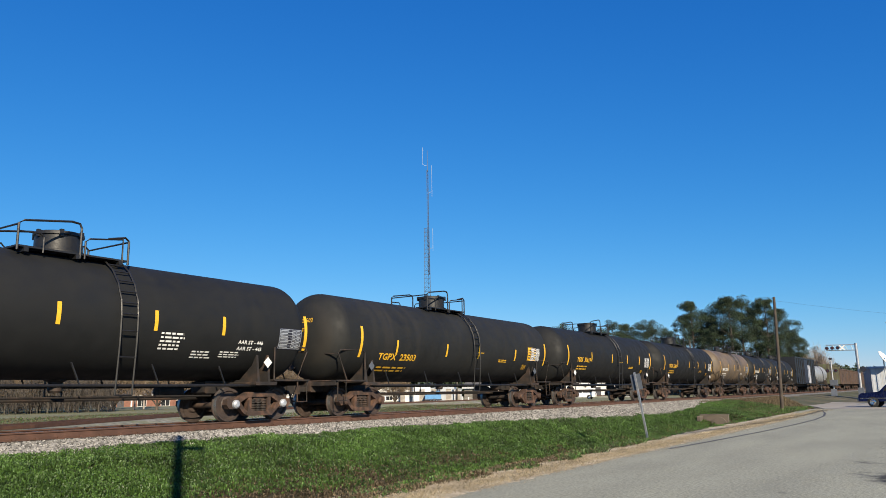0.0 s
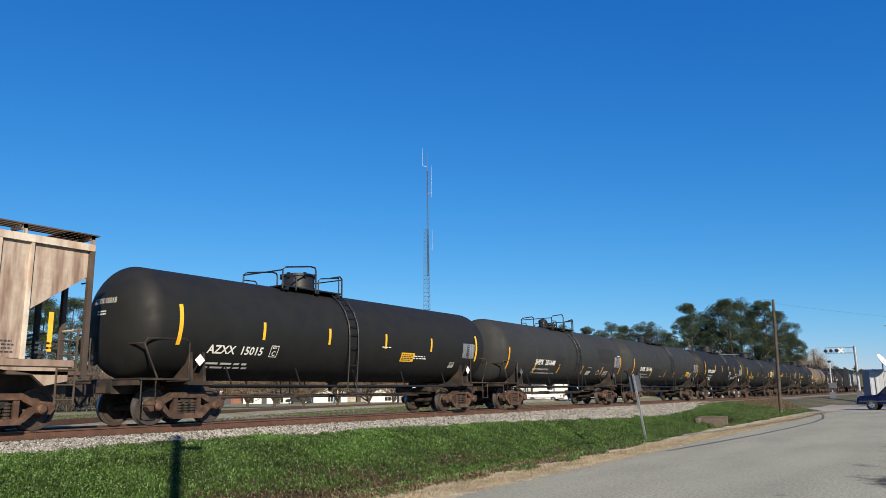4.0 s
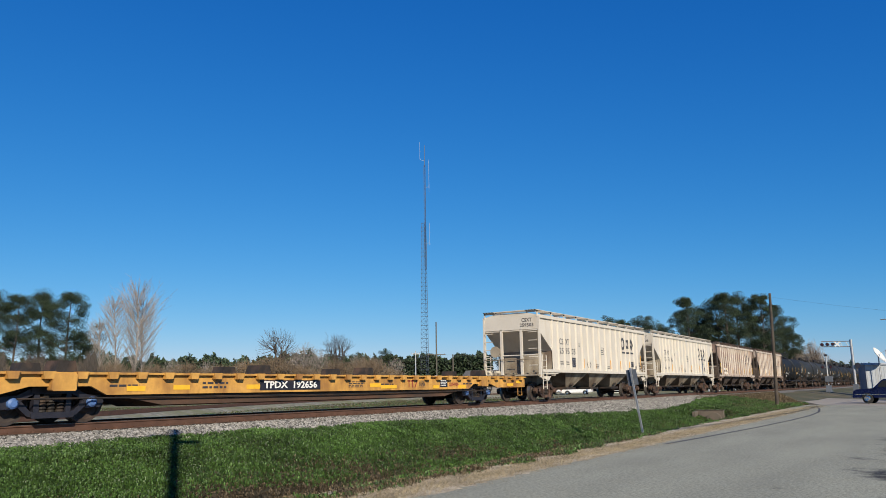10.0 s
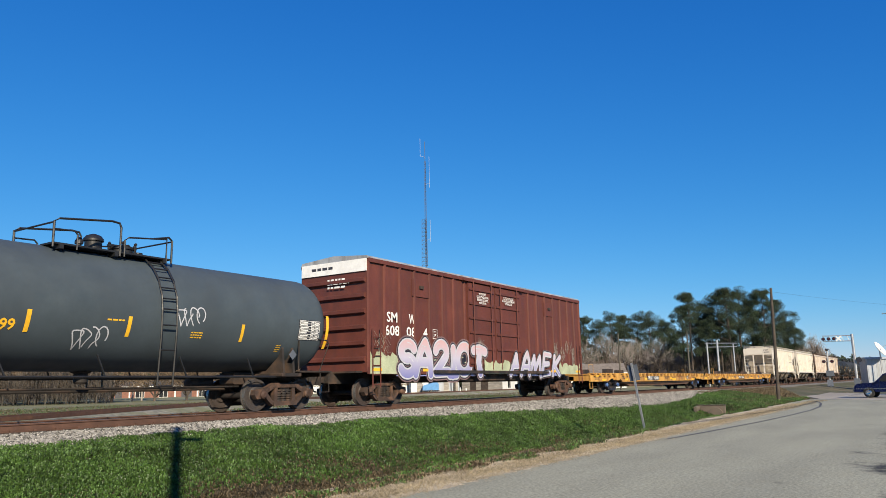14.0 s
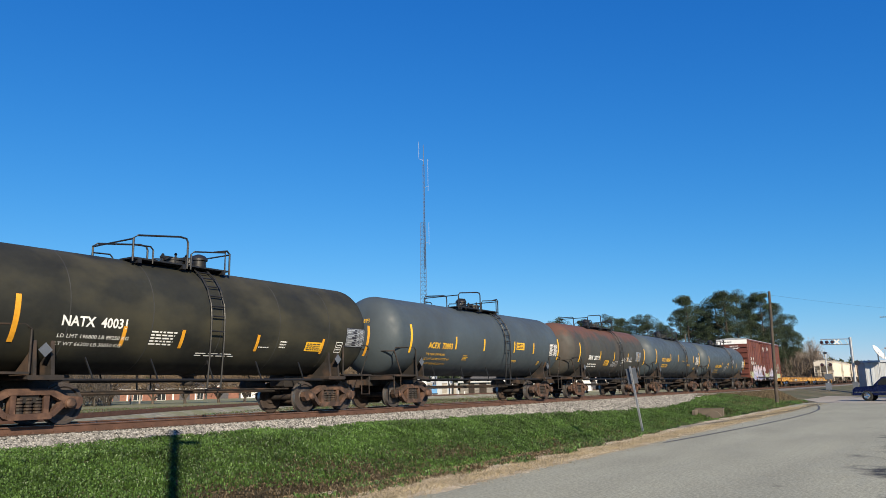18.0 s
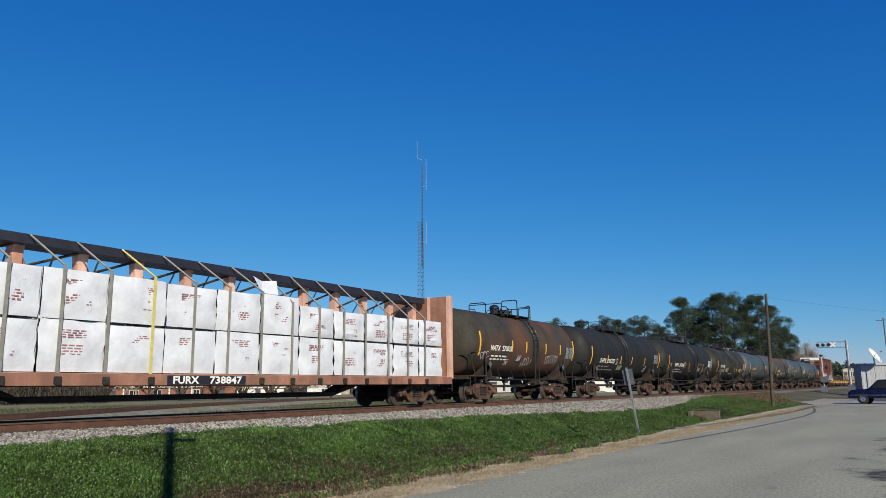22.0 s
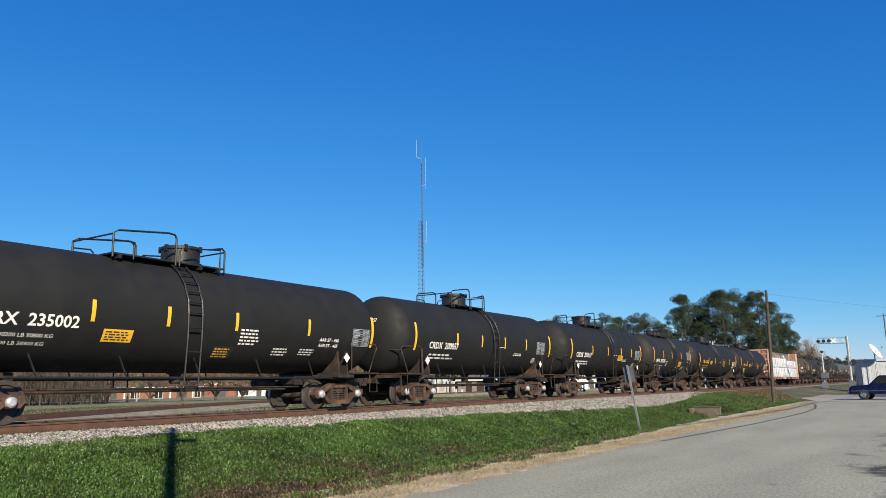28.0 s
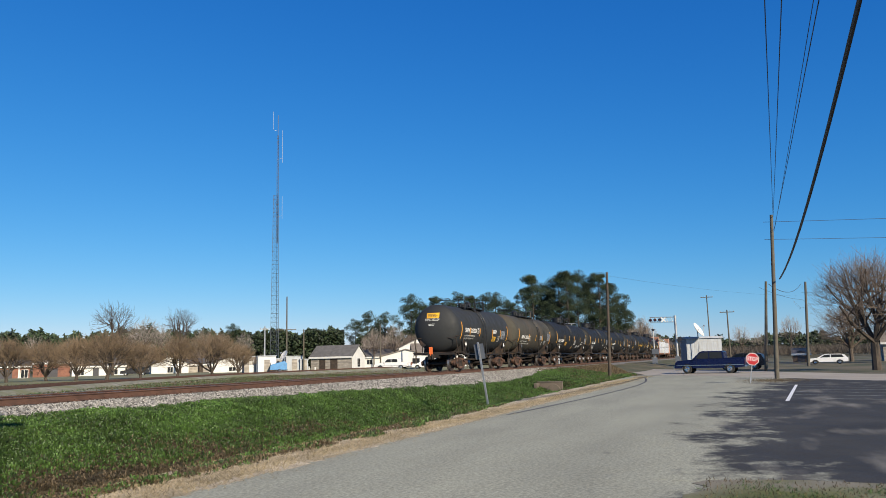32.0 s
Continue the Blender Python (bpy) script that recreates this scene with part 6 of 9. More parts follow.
tank_car(B[13], B[14], "blue-grey tank car with orange lettering", "tank_blue", mark="ACFX", number="73893", ink="yellow", dome="manway", size=0.32, seed=14, placards=((2.54, 2.47, 0.78, 0.32, YP),), text_x=-4.1, cx=0, tz=2.25, sz=2.41, mid=False, lines=("THE TANK CAR PEOPLE", "LD LMT 192300 LB 87250 KG", "LT WT 70700 LB 32050 KG"), strip_x=(-6.12, -3.03, -0.77, 1.96, 3.91, 6.7), lad=1.15, plat=(-1.86, 1.55), dome_x=-0.25, man_x=0.75, data=(6.11, 2.4), small_print=((-2.1, 1.85, 0.4, 0.25, 4), (2.2, 1.8, 0.5, 0.12, 2), (4.75, 1.75, 0.22, 0.25, 4)))
tank_car(B[14], B[15], "rust-streaked brown tank car", "tank_rust_top", mark="SRIX", number="20719", dome="manway", size=0.32, seed=15, scrawls=((0.42, 1.85, 1.0, 0.4), (2.6, 2.15, 1.2, 0.3)), placards=((-0.87, 1.91, 0.7, 0.32, YP),), text_x=-2.92, cx=-0.1, sz=2.29, tz=2.15, mid=False, strip_x=(-5.0, -2.02, 0.21, 2.54, 4.46, 5.7), lad=1.18, plat=(-2.3, 1.6), dome_x=-0.45, man_x=0.65, tw=1.62, small_print=((1.7, 2.0, 0.3, 0.5, 5), (3.2, 2.05, 0.5, 0.1, 1)))
tank_car(B[15], B[16], "blue-grey tank car with orange lettering", "tank_blue", mark="UTLX", number="643068", ink="yellow", dome="manway", size=0.32, seed=16, text_x=-3.4, cx=0.3, mid=False)
tank_car(B[16], B[17], "blue-grey tank car with orange lettering", "tank_blue", mark="UTLX", number="220299", ink="yellow", dome="manway", size=0.34, seed=17, scrawls=((-0.53, 1.85, 0.8, 0.6), (2.13, 2.5, 0.8, 0.5)), text_x=-3.25, cx=0.3, sz=2.16, tz=2.06, mid=False, lines=("THE TANK CAR PEOPLE", "LD LMT 192200 LB 87200 KG", "LT WT 70800 LB 32100 KG"), strip_x=(-6.7, -2.01, 0.39, 3.89, 7.31), lad=1.4, plat=(-1.31, 1.87), dome_x=0.2, man_x=1.0, data=(6.52, 2.37), small_print=((0.05, 2.3, 0.5, 0.08, 1), (2.4, 2.05, 0.4, 0.2, 3), (5.4, 1.8, 0.2, 0.25, 4)))
box_car(B[17], B[18], "tall red-brown box car with spray-painted lettering")
flat_car(B[18], B[19], "empty yellow flat car with stake pockets", "192400")
flat_car(B[19], B[20], "empty yellow flat car with stake pockets", "192656")
hopper_car(B[20], B[21], "clean cream covered hopper car", number="25 95 03", seed=21, strip_x=(-6.3, -2.38, -0.71, 1.59, 3.26, 4.82, 6.97), strips="amber", placards=((-3.76, 1.9, 0.46, 0.5, "mark_dark"), (5.36, 1.96, 0.45, 0.3, "mark_dark")))
hopper_car(B[21], B[22], "clean cream covered hopper car", number="25 93 06", seed=22, strip_x=(-6.3, -3.67, -1.23, 1.4, 3.81, 6.7), strips="amber", placards=((5.3, 1.9, 0.35, 0.25, "mark_dark"),))
hopper_car(B[22], B[23], "rust-streaked cream covered hopper car", "hop_rust", "hop_belly", number="25 93 03", seed=23, strip_x=(-6.53, -4.36, -2.03, 0.65, 3.17, 5.49, 6.9), hazard="dark")
hopper_car(B[23], B[24], "rust-streaked brown covered hopper car", "hop_rust", "hop_belly", number="25 92 52", seed=24, strip_x=(-6.43, -3.43, -1.07, 1.57, 4.0, 6.9), hazard="dark", placards=((-3.95, 1.95, 0.62, 0.72, "mark_dark"), (-2.91, 2.05, 0.4, 0.4, "white"), (1.98, 2.06, 0.6, 0.36, "white"), (2.75, 1.98, 0.55, 0.6, "mark_dark"), (4.34, 1.93, 0.5, 0.5, "mark_dark")))
tank_car(B[24], B[25], "black tank car with white lettering", "tank_black", mark="AZXX", number="15015", size=0.34, seed=25, placards=((2.6, 2.0, 0.8, 0.34, YP),), text_x=-5.34, cx=-1.8, tz=1.92, mid=False, strip_x=(-7.31, -4.47, -1.7, 1.2, 4.0, 7.3), tw=1.95, plate=(-3.95, 1.95))
tank_car(B[25], B[26], "worn black tank car with dark paint patches", "tank_slate", mark="SHPX", number="201648", dome="manway", size=0.36, seed=26, bands=3, patch=((4.85, 2.72, 2.5, 0.78), (-1.5, 2.2, 0.9, 0.5), (2.5, 1.98, 0.7, 0.14)), text_x=-3.2, cx=-0.5, sz=1.86, tz=2.12, lines=("LD LMT 209300 LB 95200 KG", "LT WT 76100 LB 34500 KG  NEW 12-1998"), strip_x=(-7.0, -4.2, -1.5, 1.52, 4.34, 7.03), data=(6.44, 2.38), tw=2.2, boxes=((4.99, 1.72, 0.55, 0.36),), oval=(3.83, 1.76), strips="amber", small_print=((2.5, 1.72, 0.6, 0.3, 4), (2.5, 2.0, 0.55, 0.05, 1), (6.8, 2.75, 0.6, 0.08, 1)))
tank_car(B[26], B[27], "black tank car with dark paint patch", "tank_slate", mark="SHPX", number="201166", dome="manway", size=0.36, seed=27, placards=((4.91, 1.93, 0.8, 0.36, YP),), patch=((-2.65, 1.95, 1.6, 0.55), (-0.25, 2.0, 0.8, 0.15), (2.1, 1.72, 0.6, 0.14)), text_x=-4.81, cx=-0.4, sz=1.88, tz=2.1, mid=False, lines=("LD LMT 210200 LB 95300 KG", "LT WT 75800 LB 34400 KG  NEW 9-1997"), strip_x=(-7.2, -3.6, -0.57, 1.54, 7.57), lad=0.69, plat=(-2.2, 1.1), dome_x=-1.4, man_x=0.2, data=(6.83, 2.38), tw=2.25, boxes=((5.68, 1.86, 0.5, 0.38),), oval=(4.04, 1.7), strips="amber", small_print=((-1.35, 1.7, 0.3, 0.12, 2), (5.9, 1.6, 0.3, 0.06, 1)))
tank_car(B[27], B[28], "clean black tank car with bold white number", "tank_black", mark="IARX", number="235009", size=0.38, seed=28, caps="cap_white", text_x=-4.4, cx=0, tz=2.25, sz=2.55, lines=("LD LMT 198200 LB 90650 KG", "LT WT 88100 LB 39950 KG"), strip_x=(-6.31, -3.1, -0.77, 1.7, 3.8, 6.92), lad=0.9, plat=(-1.5, 1.2), dome_x=-0.1, data=(6.29, 2.32), tw=2.14, small_print=((2.26, 2.07, 0.75, 0.5, 5), (3.28, 1.78, 0.7, 0.26, 3), (4.21, 1.81, 0.75, 0.22, 3)))
tank_car(B[28], B[29], "black tank car with orange lettering and pale streaks", "tank_worn", mark="TGPX", number="23503", ink="yellow", size=0.34, seed=29, placards=((5.8, 2.4, 0.8, 0.6, YP),), text_x=-4.5, cx=-0.5, tz=1.95, sz=2.3, strip_x=(-6.65, -4.66, -1.43, 1.0, 4.2, 7.2), tw=2.2)
tank_car(B[29], B[30], "black tank car with orange lettering", "tank_black", mark="TGIX", number="33619", ink="yellow", size=0.34, seed=30)
tank_car(B[30], B[31], "black tank car with orange lettering", "tank_black", mark="TGIX", number="33601", ink="yellow", size=0.34, seed=31)
tank_car(B[31], B[32], "tan dusty tank car", "tank_tan", mark="SHPX", number="203198", dome="manway", size=0.34, seed=32)
tank_car(B[32], B[33], "black tank car with small lettering", "tank_black", mark="SHPX", number="203011", dome="manway", size=0.34, seed=33)
tank_car(B[33], B[34], "black tank car with small lettering", "tank_black", mark="SHPX", number="203027", dome="manway", size=0.34, seed=34)
plain_car(B[34], B[35], "black box car with white-splashed side", "fit_black", 4.6, "door")
tank_car(B[35], B[36], "pale grey tank car", "tank_grey", seed=36, strips="")
plain_car(B[36], B[37], "olive box-sided freight car", "olive", 4.4, "plain")
for i in range(37, 40):
    plain_car(B[i], B[i + 1], "dark brown open hopper car", "brown_car", 3.9, "hopper")
# end-of-train marker on the last coupler
last = CARS[0][0]
part("marker", Geo().box(-6.2, -6.08, -0.09, 0.09, 0.9, 1.45, 0.03), "orange", last, "red end-of-train marker")


# ---- ground, road, track bed ----
def smooth(a, b, x):
    t = max(0.0, min(1.0, (x - a) / (b - a)))
    return t * t * (3 - 2 * t)


def lerp_table(tab, x):
    if x <= tab[0][0]:
        return tab[0][1]
    for (x0, z0), (x1, z1) in zip(tab, tab[1:]):
        if x <= x1:
            return z0 + (z1 - z0) * (x - x0) / (x1 - x0)
    return tab[-1][1]


DITCH = [(8.0, -0.985), (8.6, -1.03), (9.6, -1.5), (10.6, -1.52), (11.8, -1.1), (13.4, -0.5), (14.2, -0.4), (15.2, -0.27), (15.7, -0.22), (19.4, -0.22), (20.6, -0.5),
         (23.0, -0.55), (29.5, -0.6), (60, -0.6), (4000, -0.6)]
LEVEL = [(8.0, -0.985), (10.0, -0.95), (13.0, -0.55), (15.2, -0.27), (15.7, -0.22), (19.4, -0.22), (20.6, -0.5), (29.5, -0.6), (4000, -0.6)]


def ground_z(x, y):
    if y <= 8.0:
        return -0.985
    k = smooth(42.5, 46.0, x)
    z = lerp_table(DITCH, y) * (1 - k) + lerp_table(LEVEL, y) * k
    return z + 0.05 * noise.noise(Vector((x * 0.35, y * 0.5, 0))) * (1 if 8.6 < y < 14.5 else 0.3 if y > 21 else 0)


TOE = [(4, 14.6), (14, 14.5), (20, 14.2), (26, 13.6), (31, 13.2), (37, 12.9), (46, 12.75), (49, 13.1), (53, 13.9), (60, 14.4)]


def toe(x):
    """Where the ballast ends and the grass begins, across the track."""
    return lerp_table(TOE, x)


def ticks(*spans):
    out = []
    for a, b, s in spans:
        n = max(1, round((b - a) / s))
        out += [a + (b - a) * i / n for i in range(n)]
    return out + [spans[-1][1]]


gx = ticks((-2500, -200, 460), (-200, -20, 30), (-20, 0, 4), (0, 64, 0.5), (64, 130, 3), (130, 400, 30), (400, 2500, 420))
gy = ticks((-2500, -200, 460), (-200, -20, 30), (-20, 6, 6), (6, 16, 0.35), (16, 32, 0.7), (32, 130, 12), (130, 400, 45), (400, 2500, 420))
g = Geo()
g.v = [(x, y, ground_z(x, y)) for x in gx for y in gy]
ny = len(gy)
g.f = [(i * ny + j, (i + 1) * ny + j, (i + 1) * ny + j + 1, i * ny + j + 1) for i in range(len(gx) - 1) for j in range(ny - 1)]
thing("ground", "grassy flat ground with a ditch along the railway", "ground", kind="structure", geo=g, material="ground", smooth=True)


def sheet(name, label, outline, z, material, cat, nx=1):
    """A paved sheet over an outline of (x, y) points."""
    bm = bmesh.new()
    vs = [bm.verts.new((x, y, z)) for x, y in outline]
    f = bm.faces.new(vs)
    r = bmesh.ops.extrude_face_region(bm, geom=[f])
    for v in r["geom"]:
        if isinstance(v, bmesh.types.BMVert):
            v.co.z -= 0.12
    bmesh.ops.recalc_face_normals(bm, faces=bm.faces)
    me = bpy.data.meshes.new(name)
    bm.to_mesh(me)
    bm.free()
    me.materials.append(M[material])
    return tagged(new(name, me), label, cat, kind="structure")


rnd = random.Random(4)
def ragged(p0, p1, n, amp):
    return [(p0[0] + (p1[0] - p0[0]) * i / n + rnd.uniform(-amp, amp) * 0.5, p0[1] + (p1[1] - p0[1]) * i / n + rnd.uniform(-amp, amp)) for i in range(n + 1)]


road_edge = ragged((-40, 6.7), (0, 6.7), 40, 0.06) + ragged((0.1, 6.7), (46, 6.72), 420, 0.09) + [(49, 6.9), (52, 7.5), (54.5, 8.6)]
street_near = [(57.0, 10.5), (70, 16.0)]
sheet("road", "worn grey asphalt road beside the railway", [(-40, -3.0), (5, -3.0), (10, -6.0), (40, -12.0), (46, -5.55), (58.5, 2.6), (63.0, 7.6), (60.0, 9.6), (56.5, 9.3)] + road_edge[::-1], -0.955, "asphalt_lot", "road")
sheet("street", "pale asphalt cross street leading to the level crossing", [(20, -34), (36, -34), (58, -7.5), (78, 3.2), (88, 9.0), (101, 15.2), (93, 15.2), (76, 10.8), (63.05, 7.6), (58.55, 2.6), (46, -5.5)], -0.95, "asphalt_street", "street")
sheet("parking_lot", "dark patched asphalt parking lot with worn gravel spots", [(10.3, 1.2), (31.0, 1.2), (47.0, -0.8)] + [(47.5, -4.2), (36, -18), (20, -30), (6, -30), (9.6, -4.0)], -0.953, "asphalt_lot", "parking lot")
sheet("verge", "strip of dry mown grass and sand along the road", road_edge + [(56, 10.2)] + ragged((54, 8.6), (-40, 7.85), 300, 0.2), -0.962, "dirt", "verge")
sheet("grass_patch", "thin mossy grass and gravel at the lot's edge", ragged((5.0, 0.75), (10.3, 0.65), 20, 0.16) + [(10.5, 0.0), (10.6, -0.6), (10.5, -1.5), (9.9, -6), (8.5, -12), (4, -12)], -0.9485, "moss", "verge")
# sealed crack that swings off along the road
path = [(21.0, 6.5), (24, 6.25), (30, 5.85), (36.5, 5.6), (42, 5.55), (47, 5.75), (52, 6.3), (58, 7.2)]
g = Geo()
for (x0, y0), (x1, y1) in zip(path, path[1:]):
    g.add([(x0, y0 - 0.06, -0.949), (x1, y1 - 0.06, -0.949), (x1, y1 + 0.06, -0.949), (x0, y0 + 0.06, -0.949)], [(0, 1, 2, 3)])
thing("tar_seam", "dark sealed crack running along the road", "seam", kind="structure", geo=g, material="tar")
g = Geo().prism([(27.4, -1.1), (27.4, -1.22), (40.5, -2.24), (40.5, -2.12)], -0.955, -0.949, "z")
thing("parking_line", "white painted parking bay line", "road marking", "parking bay lines", geo=g, material="white", kind="structure")
for k in range(6):
    x = 29 + k * 2.3
    y = -1.35 - (x - 29) * 0.081
    g = Geo().prism([(x, y), (x + 0.09, y), (x - 3.0 + 0.09, y - 7.0), (x - 3.0, y - 7.0)], -0.955, -0.949, "z")
    thing("parking_line", "faded thin parking bay line", "road marking", "parking bay lines", geo=g, material="paint_faded", kind="structure")

# ---- track ----
def rail_thing(y, z, x0, x1, label):
    r = thing("rail", label, "rail", "rails")
    prof = [(y - 0.07, z - 0.18), (y + 0.07, z - 0.18), (y + 0.07, z - 0.16), (y + 0.012, z - 0.14), (y + 0.012, z - 0.05), (y + 0.036, z - 0.035), (y + 0.036, z - 0.004), (y - 0.036, z - 0.004), (y - 0.036, z - 0.035), (y - 0.012, z - 0.05), (y - 0.012, z - 0.14), (y - 0.07, z - 0.16)]
    part("rail_web", Geo().prism(prof, x0, x1, "x"), "rail", r)
    part("rail_head", Geo().box(x0, x1, y - 0.03, y + 0.03, z - 0.004, z), "rail_top", r)
    return r


for s in (-1, 1):
    rail_thing(TRACK_Y + s * 0.755, 0.0, -300, 900, "rusty steel rail with a polished head")
SIDE_Y = 26.4
SPUR = [(-10, 18.2), (2, 21.8), (13.6, 26.6), (24, 33.0), (34, 38.2), (46, 43.0), (60, 47.0), (85, 51.0), (130, 54.0), (300, 57.0), (900, 60.0)]


def spur_strip(off0, off1, z0, z1, geo):
    """A strip along the spur between two offsets across it."""
    row = []
    for i, (x, y) in enumerate(SPUR):
        a, b = Vector(SPUR[max(i - 1, 0)]), Vector(SPUR[min(i + 1, len(SPUR) - 1)])
        d = (b - a).normalized()
        row.append(((x - d.y * off0, y + d.x * off0, z0), (x - d.y * off1, y + d.x * off1, z1)))
    for (a0, b0), (a1, b1) in zip(row, row[1:]):
        geo.add([a0, a1, b1, b0], [(0, 1, 2, 3)])


for s in (-1, 1):
    g = Geo()
    o = s * 0.755
    for p, q, zp, zq in ((o - 0.035, o + 0.035, -0.11, -0.11), (o - 0.035, o - 0.035, -0.24, -0.11), (o + 0.035, o + 0.035, -0.11, -0.24), (o - 0.08, o + 0.08, -0.23, -0.23)):
        spur_strip(p, q, zp, zq, g)
    thing("rail", "dark rusty rail of the spur track", "rail", "rails", geo=g, material="rail")
g = Geo()
for p, q, zp, zq in ((-2.8, -1.5, -0.62, -0.24), (-1.5, 1.5, -0.24, -0.24), (1.5, 2.8, -0.24, -0.62)):
    spur_strip(p, q, zp, zq, g)
thing("spur_bed", "low weedy gravel bed of the spur track", "ballast", kind="structure", geo=g, material="ballast_weedy")
tie_me = Geo().box(-0.11, 0.11, -1.3, 1.3, -0.33, -0.18, 0.02).mesh("tie", "tie")
ties = thing("track_ties", "weathered timber ties under the rails", "railway tie", kind="structure")
for i in range(150):
    part("tie", tie_me, None, ties, m=pose(2 + i * 0.5 + rnd.uniform(-0.04, 0.04), TRACK_Y + rnd.uniform(-0.05, 0.05), rnd.uniform(-0.01, 0.01), 0, 0, rnd.uniform(-1.5, 1.5)))
g = Geo()
for i in range(200):
    g.box(77 + i * 0.5 - 0.11, 77 + i * 0.5 + 0.11, TRACK_Y - 1.3, TRACK_Y + 1.3, -0.33, -0.18)
part("tie", g, "tie", ties)["kind"] = "stuff"
g = Geo()
for i in range(-20, 260):
    for s in (-1, 1):
        x, y = 2 + i * 0.5, TRACK_Y + s * 0.755
        g.box(x - 0.1, x + 0.1, y - 0.17, y + 0.17, -0.185, -0.165)
        g.box(x - 0.03, x + 0.03, y - 0.13, y - 0.08, -0.165, -0.13)
thing("tie_plates", "rusty tie plates and spikes", "tie plate", kind="stuff", geo=g, material="rail")


def stones(n, x0, x1, yfun, size, seed):
    r = random.Random(seed)
    g = Geo()
    base = [(1, 0, 0), (-1, 0, 0), (0, 1, 0), (0, -1, 0), (0, 0, 1), (0, 0, -1)]
    faces = [(0, 2, 4), (2, 1, 4), (1, 3, 4), (3, 0, 4), (2, 0, 5), (1, 2, 5), (3, 1, 5), (0, 3, 5)]
    for _ in range(n):
        t = r.random()
        x = x0 + (x1 - x0) * t ** 1.6
        y = yfun(r, x)
        s = size * r.uniform(0.6, 1.35) * (1 + 0.6 * (x - x0) / (x1 - x0))
        z = ground_z(x, y) + s * 0.25
        if 16.3 < y < 18.6:
            z = -0.24 + s * 0.2
        a = r.uniform(0, 6.28)
        ca, sa = math.cos(a), math.sin(a)
        vv = []
        for p in base:
            q = (p[0] * s * r.uniform(0.7, 1.2), p[1] * s * r.uniform(0.6, 1.1), p[2] * s * r.uniform(0.5, 0.9))
            q = (q[0] + q[2] * 0.3, q[1], q[2] - q[0] * 0.25)
            vv.append((x + q[0] * ca - q[1] * sa, y + q[0] * sa + q[1] * ca, z + q[2]))
        g.add(vv, faces)
    return g


island = mat("stone_island", (0.42, 0.41, 0.385), 0.85, var=0.3, scale=9.0, fine=40, bump=0.2)
nt = island.node_tree
geo_n, rampn, mixn = nt.nodes.new("ShaderNodeNewGeometry"), nt.nodes.new("ShaderNodeValToRGB"), nt.nodes.new("ShaderNodeMix")
rampn.color_ramp.elements[0].color, rampn.color_ramp.elements[1].color = (0.09, 0.09, 0.085, 1), (1, 0.98, 0.95, 1)
mixn.data_type, mixn.blend_type = "RGBA", "MULTIPLY"
mixn.inputs[0].default_value = 1.0
bsdf = nt.nodes["Principled BSDF"]
old = bsdf.inputs["Base Color"].links[0].from_socket
nt.links.new(geo_n.outputs["Random Per Island"], rampn.inputs["Fac"])
nt.links.new(old, mixn.inputs[6])
nt.links.new(rampn.outputs["Color"], mixn.inputs[7])
nt.links.new(mixn.outputs[2], bsdf.inputs["Base Color"])
M["stone_island"] = island


def bed_strip(y0, y1, x0, x1, label, material="ballast_base", lift=0.012):
    """A strip of ground cover between two edges, each a number or a function of x."""
    g = Geo()
    xs = ticks((x0, x1, 1.0 if x1 < 100 else 8.0))
    lo = lambda x: y0(x) if callable(y0) else y0
    hi = lambda x: y1(x) if callable(y1) else y1
    k = 30
    for x in xs:
        for j in range(k):
            y = lo(x) + (hi(x) - lo(x)) * j / (k - 1)
            g.v.append((x, y, ground_z(x, y) + lift + 0.02 * noise.noise(Vector((x * 3, y * 4, 1)))))
    g.f = [(i * k + j, (i + 1) * k + j, (i + 1) * k + j + 1, i * k + j + 1) for i in range(len(xs) - 1) for j in range(k - 1)]
    return thing({"bank": "grass_bank", "field": "field"}.get(material, "ballast_bed"), label, "grass" if material in ("bank", "field") else "ballast", kind="structure", geo=g, material=material, smooth=True)


bed_strip(22.2, 140, -40, 260, "pale dry grass beyond the tracks", "field", 0.04)
bed_strip(toe, 22.2, -40, 99, "grey crushed-stone ballast bed under the track")
bed_strip(8.45, lambda x: toe(x) + 0.2, 2, 64, "green grassy bank of the railway ditch", "bank", 0.004)
bed_strip(14.6, 20.4, 99, 700, "grey crushed-stone ballast bed under the track")
thing("ballast", "loose crushed grey stones of the track bed", "ballast", kind="stuff", geo=stones(56000, 4, 62, lambda r, x: toe(x) - 0.3 + abs(r.gauss(0, 0.22)) if r.random() < 0.1 else r.uniform(toe(x) - 0.05, 16.75), 0.041, 1), material="stone_island")
thing("ballast", "loose crushed grey stones between and behind the rails", "ballast", kind="stuff", geo=stones(34000, 4, 70, lambda r, x: r.uniform(16.7, 22.6), 0.05, 2), material="stone_island")


